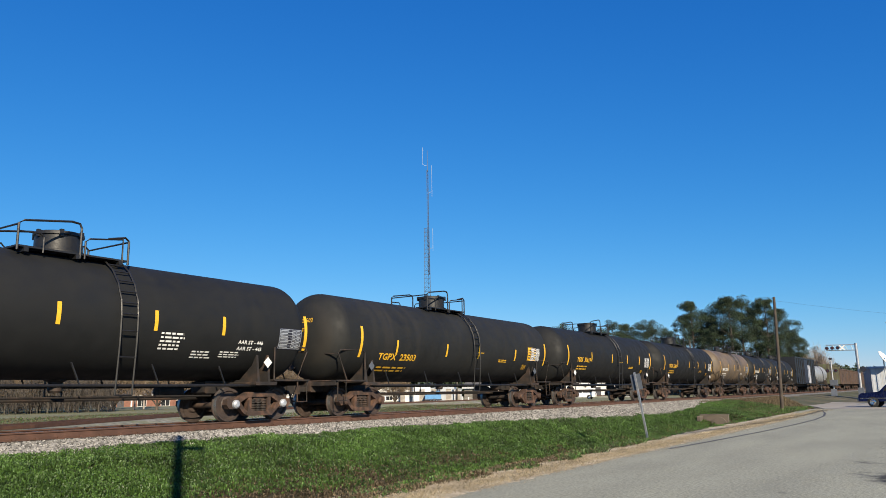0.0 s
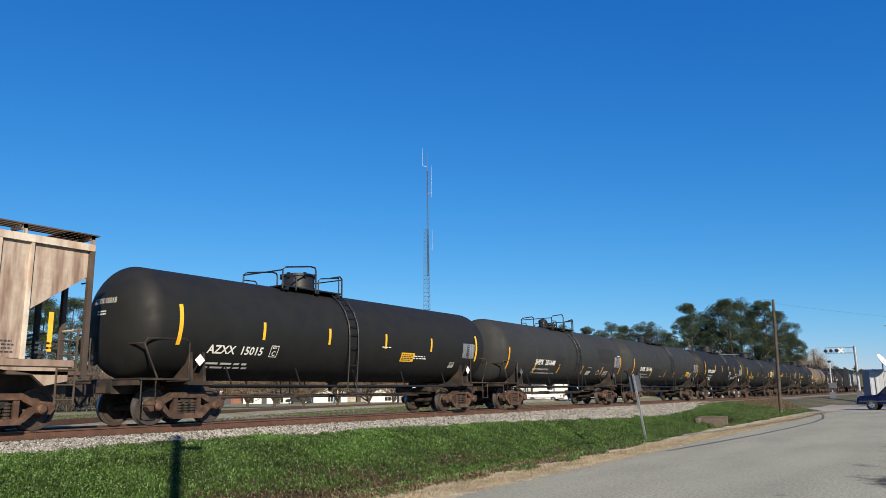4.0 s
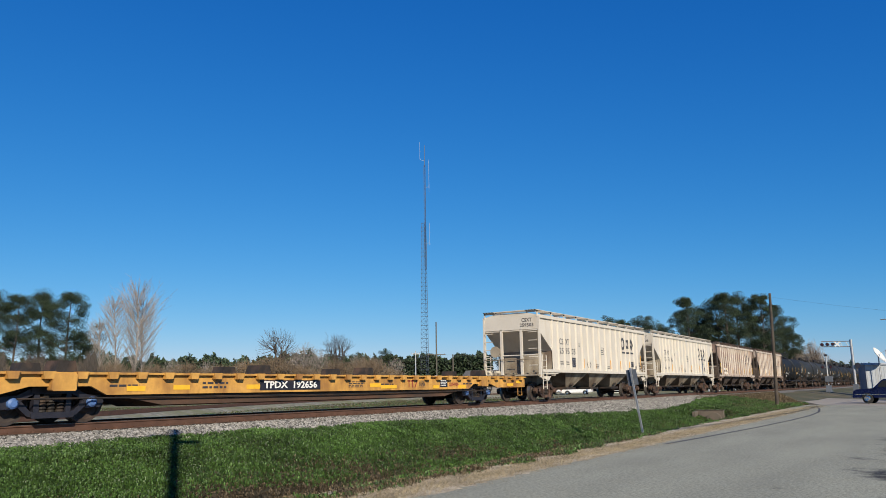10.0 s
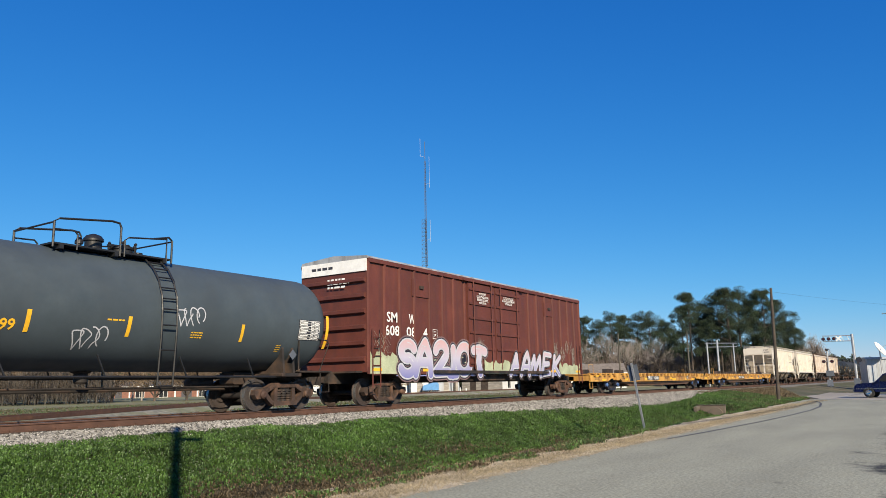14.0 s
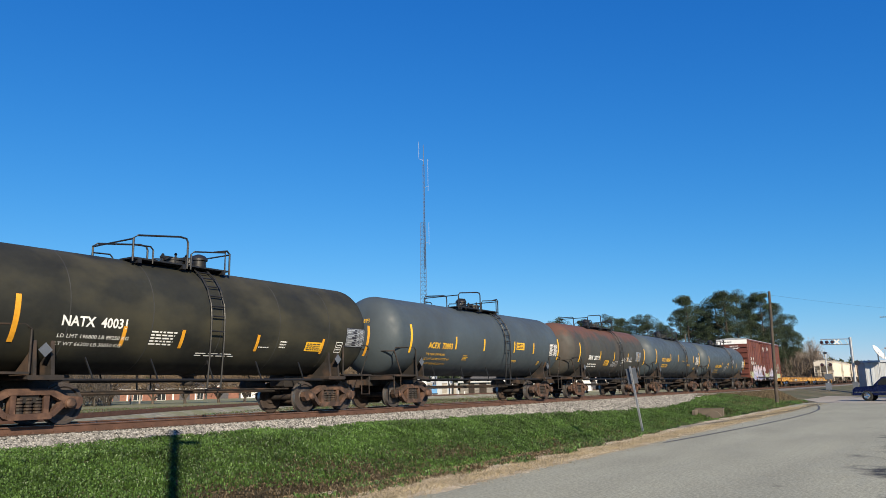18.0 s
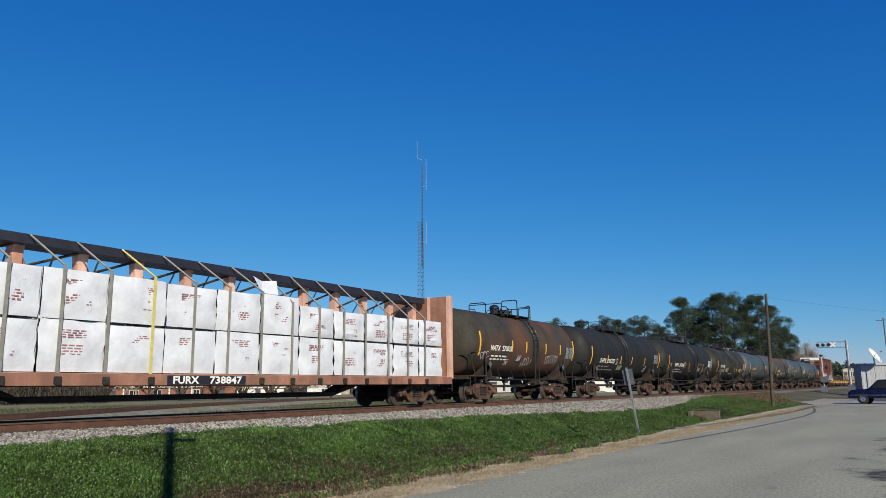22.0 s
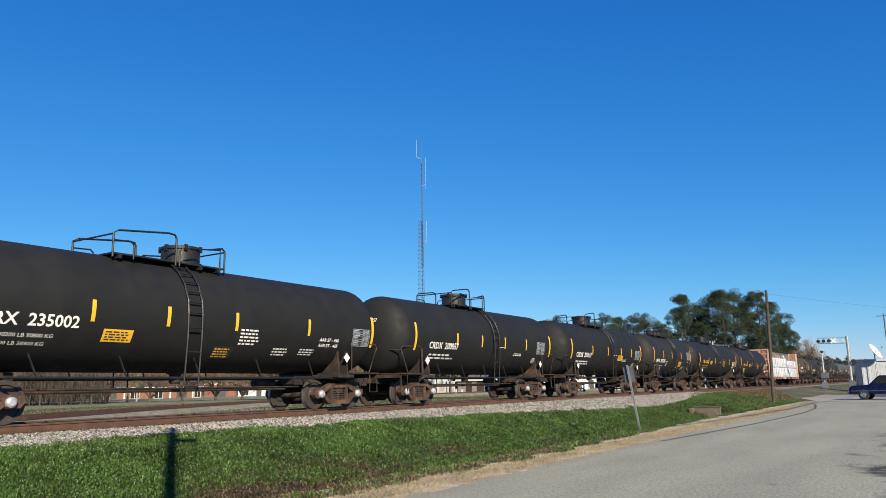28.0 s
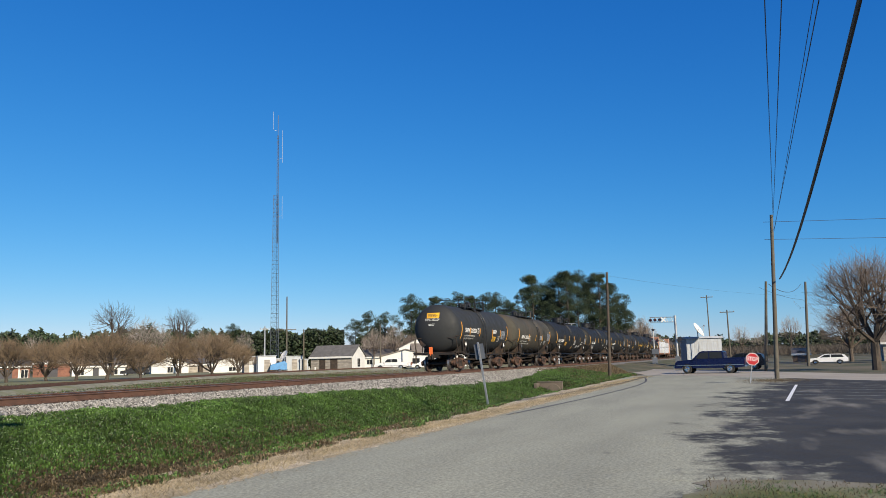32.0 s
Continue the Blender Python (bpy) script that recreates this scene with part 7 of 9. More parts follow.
def tufts(n, x0, x1, y0, y1, h, seed, dry, leaves=4):
    """Low tufts: a few leaves that share one root."""
    r = random.Random(seed)
    g = Geo()
    for _ in range(n):
        x = x0 + (x1 - x0) * r.random() ** 1.5
        y = r.uniform(y0, y1)
        if y > toe(x) + 0.25 * noise.noise(Vector((x * 0.7, y, 9))) + abs(r.gauss(0, 0.08)):
            continue
        patch = noise.noise(Vector((x * 0.28, y * 0.6, 3))) + 0.5 * noise.noise(Vector((x * 1.1, y * 1.6, 7)))
        low = 0.92 * (1 - smooth(11.0, 12.8, y + 1.2 * noise.noise(Vector((x * 0.2, 0, 5))))) * smooth(7.0, 7.8, y) * (1 - 0.42 * smooth(14, 30, x))
        if (patch * 0.5 + low * 1.0 + r.uniform(-0.34, 0.34) > 0.65) != dry:
            continue
        edge = y0 + 0.2 + 0.75 * smooth(14, 36, x)
        if y < edge + 0.4 and r.random() > smooth(edge, edge + 0.4, y + 0.3 * noise.noise(Vector((x * 0.9, 2, 1)))):
            continue
        z = max(ground_z(x, y), -0.975 if y < 8.2 else -9)
        lump = 0.75 + 0.9 * max(0.0, noise.noise(Vector((x * 2.2, y * 2.2, 11))))
        grow = 1 + 0.018 * x
        o = len(g.v)
        g.v.append((x, y, z - 0.01))
        for _k in range(leaves):
            a, e = r.uniform(0, 6.283), (r.uniform(0.1, 1.1) if dry else r.uniform(0.45, 1.45))
            ln = h * r.uniform(0.6, 1.5) * lump * grow
            w = h * r.uniform(0.1, 0.22) * grow
            cx_, cy_, cz_ = x + math.cos(a) * math.cos(e) * ln, y + math.sin(a) * math.cos(e) * ln, z + math.sin(e) * ln
            dx, dy = -math.sin(a) * w, math.cos(a) * w
            g.v += [(cx_ - dx, cy_ - dy, cz_), (cx_ + dx, cy_ + dy, cz_ - 0.2 * w)]
            g.f.append((o, len(g.v) - 2, len(g.v) - 1))
    return g


def fast_mesh(name, g, material):
    me = bpy.data.meshes.new(name)
    me.from_pydata(g.v, [], g.f)
    me.materials.append(M[material])
    return me


def stuff(name, label, cat, g, material):
    return tagged(new(name, fast_mesh(name, g, material)), label, cat, kind="stuff")


stuff("grass", "short green grass on the ditch bank", "grass", tufts(300000, 4, 64, 7.4, 14.8, 0.062, 1, False), "grass_blade")
stuff("dry_grass", "brown dead grass in the ditch", "grass", tufts(130000, 4, 64, 7.4, 14.3, 0.066, 2, True), "grass_dry")
g = Geo()
r = random.Random(9)
for _ in range(60000):
    x, y = 4 + 56 * r.random() ** 1.4, min(8.0, r.gauss(7.3, 0.33))
    a, k, b = r.uniform(0, 6.28), r.uniform(0.01, 0.045), r.uniform(0, 6.28)
    g.v += [(x, y, -0.97), (x + 0.012 * math.cos(a) * (1 + x * 0.04), y + 0.012 * math.sin(a), -0.97), (x + math.cos(b) * 0.06, y + math.sin(b) * 0.06, -0.96 + k)]
    o = len(g.v)
    g.f.append((o - 3, o - 2, o - 1))
stuff("verge_straw", "dry clippings on the road verge", "grass", g, "straw")
g = Geo()
for _ in range(26000):
    if r.random() < 0.5:
        x, y = r.uniform(56, 100), r.uniform(9.5, 15)
        if y < 8 + (x - 62) * 0.25 and x > 60:
            continue
    else:
        x, y = r.uniform(8, 90), r.uniform(20.6, 60)
    z = ground_z(x, y)
    a, k, b = r.uniform(0, 6.28), r.uniform(0.05, 0.22), r.uniform(0, 6.28)
    g.v += [(x, y, z), (x + 0.08 * math.cos(a), y + 0.08 * math.sin(a), z), (x + math.cos(b) * 0.1, y + math.sin(b) * 0.1, z + k)]
    o = len(g.v)
    g.f.append((o - 3, o - 2, o - 1))
for _ in range(9000):
    x, y = r.uniform(8.2, 10.5), r.uniform(-9, 0.6)
    if r.random() < 0.5:
        x, y = r.gauss(47, 1.6), r.gauss(-1.4, 0.9)
    a, k, b = r.uniform(0, 6.28), r.uniform(0.01, 0.05), r.uniform(0, 6.28)
    g.v += [(x, y, -0.96), (x + 0.02 * math.cos(a), y + 0.02 * math.sin(a), -0.96), (x + math.cos(b) * 0.03, y + math.sin(b) * 0.03, -0.955 + k)]
    o = len(g.v)
    g.f.append((o - 3, o - 2, o - 1))
g2 = Geo()
for _ in range(16000):
    x, y = r.uniform(7.5, 10.4), r.uniform(-6, 0.65)
    if noise.noise(Vector((x * 1.3, y * 0.9, 2))) + r.uniform(-0.3, 0.3) < 0.0:
        continue
    a, k, b = r.uniform(0, 6.28), r.uniform(0.006, 0.03), r.uniform(0, 6.28)
    g2.v += [(x, y, -0.95), (x + 0.014 * math.cos(a), y + 0.014 * math.sin(a), -0.95), (x + math.cos(b) * 0.035, y + math.sin(b) * 0.035, -0.945 + k)]
    o = len(g2.v)
    g2.f.append((o - 3, o - 2, o - 1))
stuff("grass", "thin short green grass at the lot's edge", "grass", g2, "grass_blade")
g3 = Geo()
for _ in range(170000):
    x = 6 + 60 * r.random() ** 1.3
    y = 22.0 + 32 * r.random() ** 1.2
    if noise.noise(Vector((x * 0.25, y * 0.35, 4))) + r.uniform(-0.35, 0.35) < -0.12:
        continue
    z = max(ground_z(x, y), -0.45 if r.random() < 0.5 else -9)
    a, k, b = r.uniform(0, 6.28), r.uniform(0.03, 0.1), r.uniform(0, 6.28)
    w_ = 0.03 * (1 + 0.02 * x)
    gq = g if r.random() < 0.55 else g3
    gq.v += [(x, y, z), (x + w_ * math.cos(a), y + w_ * math.sin(a), z), (x + math.cos(b) * 0.12, y + math.sin(b) * 0.12, z + k)]
    o = len(gq.v)
    gq.f.append((o - 3, o - 2, o - 1))
stuff("grass", "thin green grass between the tracks", "grass", g3, "grass_blade")
stuff("tall_grass", "dry wild grass beyond the tracks and by the crossing", "grass", g, "grass_dry")

# ---- roadside things ----
cul = thing("culvert_headwall", "stained concrete culvert headwall at the ditch's end", "culvert")
part("wall_slab", Geo().box(43.6, 43.85, 10.1, 11.6, -1.75, -0.78, 0.03), "concrete", cul)
part("wing_wall", Geo().box(42.9, 43.6, 11.45, 11.6, -1.75, -0.82, 0.03), "concrete", cul)
part("pipe_mouth", Geo().lathe([(-0.1, 0.36), (-0.1, 0.42), (0.05, 0.42), (0.05, 0.36)], 20, (43.6, 10.6, -1.3)), "concrete", cul)
part("coping", Geo().box(43.58, 43.88, 10.08, 11.62, -0.78, -0.74, 0.02), "concrete", cul)

sign = thing("traffic_sign", "back of a road sign on a leaning metal post", "road sign", m=pose(25.3, 8.5, -1.15, -7, -3.5, 0))
part("post", Geo().box(-0.03, 0.03, -0.03, 0.03, -0.05, 2.42, 0.008), "galv", sign)
part("panel", Geo().box(0.035, 0.043, -0.18, 0.18, 1.82, 2.36, 0.01), "galv_dull", sign, "bare grey back of the sign panel")
part("bolt", Geo().lathe([(-0.03, 0.02), (0.05, 0.02)], 8, (0, 0, 2.2)).lathe([(-0.03, 0.02), (0.05, 0.02)], 8, (0, 0, 1.9)), "galv", sign)


def utility_pole(x, y, z0, h, label, lean=(0, 0), arm=0.0, arm_z=None, r0=0.15, arm_rot=0, extra=None, mat_="wood_pole"):
    p = thing("utility_pole", label, "utility pole", "utility poles", pose(x, y, z0, lean[0], lean[1], 0))
    part("pole", Geo().tube([(0, 0, -0.3), (0, 0, h * 0.5), (0, 0, h)], r0, 12, True, r0 * 0.68), mat_, p, smooth=True)
    if arm:
        a = part("crossarm", Geo().box(-arm / 2, arm / 2, -0.06, 0.06, -0.06, 0.06, 0.01), mat_, p, m=pose(0, 0, arm_z or h - 0.4, 0, 0, arm_rot))
        for k in (-0.45, -0.2, 0.2, 0.45):
            part("insulator", Geo().lathe([(0.0, 0.03), (0.05, 0.06), (0.1, 0.03), (0.15, 0.05), (0.18, 0.02)], 8, (arm * k, 0, 0.05), "z"), "cap_white", a)
    else:
        for k in range(2):
            part("insulator", Geo().lathe([(0.0, 0.03), (0.06, 0.06), (0.12, 0.03)], 8, (0.12, 0, h - 0.3 - 0.5 * k), "z"), "cap_white", p)
    return p


def wire(p0, p1, sag, r, name="wire", label="thin black overhead cable between poles", n=24):
    a, b = Vector(p0), Vector(p1)
    pts = []
    for i in range(n + 1):
        t = i / n
        q = a.lerp(b, t)
        q.z -= sag * 4 * t * (1 - t)
        pts.append(q)
    return thing(name, label, "cable", "overhead cables", geo=Geo().tube(pts, r, 5), material="wire")


p1 = polar(9.5, 59)
utility_pole(p1[0], p1[1], -0.98, 8.1, "dark wooden pole beside the road", lean=(1.5, 0), r0=0.13, mat_="wood_dark")
p2 = polar(-1.9, 50)
utility_pole(p2[0], p2[1], -0.98, 10.1, "tall weathered wooden utility pole by the corner", lean=(2.9, 0), r0=0.14)
p3 = polar(-1.25, 72)
utility_pole(p3[0], p3[1], -0.98, 7.9, "weathered wooden pole across the street", lean=(4.5, 0), r0=0.15)
p4 = polar(-3.95, 93)
utility_pole(p4[0], p4[1], -0.98, 9.4, "leaning wooden utility pole across the street", lean=(2.9, 0), r0=0.17)
p5 = polar(1.0, 140)
utility_pole(p5[0], p5[1], -0.8, 9.0, "distant wooden utility pole with crossarm", arm=2.4, arm_rot=90, r0=0.15)
p6 = polar(2.3, 150)
utility_pole(p6[0], p6[1], -0.8, 12.5, "distant thin utility pole with crossarm", arm=2.2, arm_rot=90, r0=0.13)
# pole behind the camera, whose shadow lies over the ditch
bp = utility_pole(-0.95, -1.3, -0.98, 11.4, "wooden utility pole at the road's edge", r0=0.16)
part("bracket", Geo().box(0.1, 0.55, -0.06, 0.06, 10.2, 10.42), "wood_pole", bp, m=pose(0, 0, 0, 0, 0, -37))
part("brace", Geo().box(-0.55, -0.1, -0.06, 0.06, 10.65, 10.85), "wood_pole", bp, m=pose(0, 0, 0, 0, 0, -37))
top2 = Vector((p2[0], p2[1] - 0.5, 9.0))
for (az, el), zo, rr in (((-3.4, 25.0), 0.0, 0.011), ((-4.6, 25.0), -0.02, 0.011), ((-7.3, 25.0), -0.8, 0.011), ((-6.9, 25.0), -0.9, 0.008)):
    d = Vector(polar(az, 14.0, 0.64 + 14.0 * math.tan(radians(el + 0.3))))
    a = top2 + Vector((0, -0.1, zo))
    b = d + (d - a) * 0.9
    wire(a, b, 0.15, rr)
a = top2 + Vector((0, -0.15, -3.9))
wire(a, Vector(polar(-14.2, 9.0, 6.9)), 0.75, 0.045, label="thick drooping black service cable")
wire((p2[0], p2[1], 8.7), (62, -60, 8.6), 0.4, 0.012)
wire((p2[0], p2[1], 7.6), (70, -60, 8.0), 0.4, 0.012)
wire((p4[0], p4[1], 8.2), (p2[0], p2[1], 4.8), 0.7, 0.02)
wire((p4[0], p4[1], 7.2), (80, -60, 7.4), 0.4, 0.012)
wire((p1[0], p1[1], 6.9), (95, -6, 7.0), 0.3, 0.005)
wire((p4[0], p4[1], 6.4), (p3[0], p3[1], 6.4), 0.2, 0.012)


def octagon(r, n=8):
    return [(r * math.cos(radians(22.5 + 45 * k)), r * math.sin(radians(22.5 + 45 * k))) for k in range(n)]


stp = thing("stop_sign", "red octagonal stop sign on a thin leaning post", "stop sign", m=pose(43.4, -0.12, -0.98, 9, 0, 0))
part("post", Geo().box(-0.03, 0.03, -0.03, 0.03, -0.1, 1.65, 0.008), "galv", stp)
pl = part("panel", Geo().prism(octagon(0.345), -0.045, -0.03, "x"), "white", stp, m=pose(0, 0, 1.3))
part("face", Geo().prism(octagon(0.316), -0.05, -0.045, "x"), "stop_red", pl)
part("lettering", text_mesh("STOP", 0.3, "white", 0.51, 0.008), None, pl, m=pose(-0.053, 0, 0, 0, 0, -90))

# level crossing signals
cm = thing("cantilever_signal", "silver cantilever level crossing signal with flashers", "crossing signal", m=pose(*polar(4.6, 105)[:2], -0.35))
part("mast", Geo().tube([(0, 0, -0.2), (0, 0, 6.2)], 0.16, 10), "galv", cm)
part("base_box", Geo().box(-0.3, 0.3, -0.3, 0.3, -0.1, 0.8, 0.03), "galv_dull", cm)
arm = part("arm", Geo().tube([(0, 0, 6.0), (0, 3.3, 6.1)], 0.06, 6).tube([(0, 0, 5.35), (0, 3.3, 5.45)], 0.06, 6), "galv", cm)
for k in range(5):
    part("arm_strut", Geo().tube([(0, 0.3 + k * 0.65, 5.37), (0, 0.6 + k * 0.65, 6.05)], 0.035, 5), "galv", arm)
for y in (2.0, 2.6, 3.2):
    fl = part("flasher", Geo().lathe([(-0.05, 0.21), (0.02, 0.21), (0.08, 0.12)], 16, (-0.15, y, 5.7)), "g_black", cm)
    part("flasher_lens", Geo().lathe([(-0.09, 0.09), (-0.05, 0.1)], 14, (-0.15, y, 5.7)), "lamp_red", fl)
part("crossbuck", Geo().box(-0.12, -0.1, -0.4, 0.4, -0.08, 0.08), "white", cm, m=pose(0, 1.5, 5.7, 45, 0, 0))
part("crossbuck", Geo().box(-0.14, -0.12, -0.4, 0.4, -0.08, 0.08), "white", cm, m=pose(0, 1.5, 5.7, -45, 0, 0))
part("side_flasher", Geo().lathe([(-0.05, 0.3), (0.02, 0.3), (0.08, 0.16)], 16, (-0.3, -0.5, 3.0)).tube([(-0.3, -0.5, 3.0), (0, 0, 3.1)], 0.05, 5), "g_black", cm)
sg = thing("crossing_signal", "silver crossing signal post with lamps and bell", "crossing signal", m=pose(*polar(6.2, 104)[:2], -0.35))
part("mast", Geo().tube([(0, 0, -0.2), (0, 0, 4.2)], 0.09, 8), "galv", sg)
part("bell", Geo().lathe([(0, 0.05), (0.1, 0.22), (0.22, 0.22), (0.28, 0.08)], 12, (0, 0, 4.2), "z"), "g_black", sg)
part("base_box", Geo().prism([(-0.5, -0.1), (0.5, -0.1), (0.25, 0.7), (-0.25, 0.7)], -0.3, 0.3), "galv_dull", sg)
part("gate_box", Geo().box(-0.4, 0.4, -0.5, 0.3, 1.1, 1.8, 0.03), "galv_dull", sg)
for y in (-0.45, 0.45):
    fl = part("flasher", Geo().lathe([(-0.05, 0.21), (0.02, 0.21), (0.08, 0.12)], 16, (-0.15, y, 2.9)), "g_black", sg)
    part("flasher_lens", Geo().lathe([(-0.09, 0.09), (-0.05, 0.1)], 14, (-0.15, y, 2.9)), "lamp_red", fl)
part("lamp_arm", Geo().tube([(0, -0.5, 2.9), (0, 0.5, 2.9)], 0.04, 5), "galv", sg)
gt = thing("signal_bridge", "grey signal frame beside the far tracks", "railway signal", m=pose(*polar(13.0, 120)[:2], -0.4))
part("mast", Geo().tube([(0, 1.9, 0), (0, 1.9, 6.6)], 0.12, 8), "galv", gt)
part("mast", Geo().tube([(0, -1.9, 0), (0, -1.9, 6.2)], 0.1, 8), "galv", gt)
part("cross_beam", Geo().tube([(0, -2.4, 6.3), (0, 2.2, 6.5)], 0.07, 6).tube([(0, -2.4, 5.8), (0, 2.2, 5.9)], 0.07, 6), "galv", gt)
part("mast", Geo().tube([(0, 0.4, 0), (0, 0.4, 6.9)], 0.16, 8), "galv", gt)

# ---- vehicles ----
def wheel_parts(v, xs, ys, r):
    for x in xs:
        for s in (-1, 1):
            t = part("wheel", Geo().lathe([(-0.1, r * 0.62), (-0.11, r * 0.9), (-0.08, r), (0.08, r), (0.11, r * 0.9), (0.1, r * 0.62)], 22, (x, s * ys, r), "y"), "tyre", v, smooth=True)
            part("rim", Geo().lathe([(-0.05, 0.03), (-0.07, r * 0.3), (-0.03, r * 0.5), (-0.095, r * 0.6), (0.05, r * 0.62)], 18, (x, s * ys - 0.07, r), "y") if s < 0 else Geo().lathe([(0.05, 0.03), (0.07, r * 0.3), (0.03, r * 0.5), (0.095, r * 0.6), (-0.05, r * 0.62)], 18, (x, s * ys + 0.07, r), "y"), "chrome", t, smooth=True)


def arch(cx, r, z0, n=8):
    return [(cx + r * math.cos(math.pi * i / n), max(z0, r * math.sin(math.pi * i / n) + 0.3)) for i in range(n + 1)]


def pickup(m, body, label):
    v = thing("pickup_truck", label, "pickup truck", m=m)
    W = 0.95
    low = [(2.75, 0.42)] + arch(1.75, 0.46, 0.42) + arch(-1.6, 0.46, 0.42) + [(-2.75, 0.5), (-2.78, 1.14), (-1.2, 1.14), (1.35, 1.1), (2.5, 1.02), (2.72, 0.85)]
    part("body", Geo().prism(low, -W, W), body, v)
    part("bed_rail", Geo().box(-2.75, -1.2, -W, -W + 0.1, 1.12, 1.19, 0.02).box(-2.75, -1.2, W - 0.1, W, 1.12, 1.19, 0.02), body, v)
    cab = part("cab", Geo().prism([(-1.2, 1.1), (1.35, 1.1), (0.72, 1.68), (0.55, 1.75), (-1.0, 1.75), (-1.16, 1.66)], -0.82, 0.82), body, v)
    for s in (-1, 1):
        part("window", Geo().prism([(0.02, 1.16), (1.12, 1.16), (0.64, 1.63), (0.02, 1.66)], s * 0.825, s * 0.835), "glass_dark", cab)
        part("window", Geo().prism([(-1.08, 1.16), (-0.06, 1.16), (-0.06, 1.66), (-1.0, 1.66)], s * 0.825, s * 0.835), "glass_dark", cab)
        part("door_line", Geo().box(-0.05, -0.03, s * (W + 0.001), s * (W + 0.006), 0.5, 1.08).box(0.98, 1.0, s * (W + 0.001), s * (W + 0.006), 0.5, 1.08), "g_black", v)
        part("mirror", Geo().box(0.95, 1.09, s * 0.96, s * 1.16, 1.12, 1.3, 0.03), body, v)
        part("headlight", Geo().box(2.66, 2.745, s * 0.6, s * 0.9, 0.72, 0.86, 0.02), "white", v)
        part("tail_light", Geo().box(-2.8, -2.76, s * 0.78, s * 0.94, 0.72, 1.02, 0.02), "lamp_red", v)
        part("trim_strip", Geo().box(-2.7, 2.6, s * (W + 0.002), s * (W + 0.012), 0.62, 0.67), "chrome", v)
    part("windscreen", Geo().add([(1.33, -0.74, 1.13), (1.33, 0.74, 1.13), (0.76, 0.7, 1.66), (0.76, -0.7, 1.66)], [(0, 1, 2, 3)]), "glass_dark", cab)
    part("bumper", Geo().box(2.72, 2.86, -0.92, 0.92, 0.42, 0.62, 0.03), "chrome", v)
    part("bumper", Geo().box(-2.9, -2.76, -0.92, 0.92, 0.42, 0.6, 0.03), "chrome", v)
    wheel_parts(v, (1.75, -1.6), 0.84, 0.37)
    return v


def wagon(m, body, label, name="car"):
    v = thing(name, label, "car", m=m)
    W = 0.9
    low = [(2.3, 0.35)] + arch(1.4, 0.4, 0.35) + arch(-1.35, 0.4, 0.35) + [(-2.3, 0.4), (-2.34, 0.95), (-2.0, 1.0), (1.1, 0.98), (2.1, 0.86), (2.3, 0.65)]
    part("body", Geo().prism(low, -W, W), body, v)
    cab = part("cabin", Geo().prism([(-2.2, 0.98), (1.2, 0.97), (0.4, 1.48), (0.0, 1.56), (-1.5, 1.56), (-1.95, 1.45)], -0.78, 0.78), body, v)
    for s in (-1, 1):
        part("window", Geo().prism([(-0.3, 1.03), (0.85, 1.03), (0.3, 1.43), (-0.3, 1.48)], s * 0.785, s * 0.795), "glass_dark", cab)
        part("window", Geo().prism([(-1.85, 1.05), (-0.4, 1.03), (-0.4, 1.48), (-1.6, 1.46)], s * 0.785, s * 0.795), "glass_dark", cab)
        part("headlight", Geo().box(2.1, 2.28, s * 0.55, s * 0.85, 0.68, 0.8, 0.02), "chrome", v)
        part("tail_light", Geo().box(-2.36, -2.28, s * 0.55, s * 0.85, 0.75, 0.95, 0.02), "lamp_red", v)
    part("windscreen", Geo().add([(1.17, -0.7, 1.0), (1.17, 0.7, 1.0), (0.44, 0.66, 1.47), (0.44, -0.66, 1.47)], [(0, 1, 2, 3)]), "glass_dark", cab)
    wheel_parts(v, (1.4, -1.35), 0.8, 0.33)
    return v


blue = pickup(pose(*polar(2.35, 66.5)[:2], -0.95, 0, 0, 82), "truck_blue", "dark blue pickup truck waiting at the crossing")
blue.scale = (1.0, 1.0, 1.04)
wagon(pose(*polar(0.3, 80)[:2], -0.95, 0, 0, 80), "car_dark", "dark car waiting behind the pickup")
wagon(pose(*polar(-5.15, 104)[:2], -0.95, 0, 0, 84), "car_white", "white hatchback on the far road").scale = (0.97, 1.0, 0.78)
pickup(pose(*polar(25.8, 120)[:2], -0.6, 0, 0, 100), "car_white", "white pickup truck parked by the houses")
wagon(pose(*polar(23.2, 121)[:2], -0.6, 0, 0, 105), "car_white", "white car parked by the houses")
wagon(pose(*polar(44.2, 140)[:2], -0.6, 0, 0, 130), "car_dark", "dark car parked by a white house")


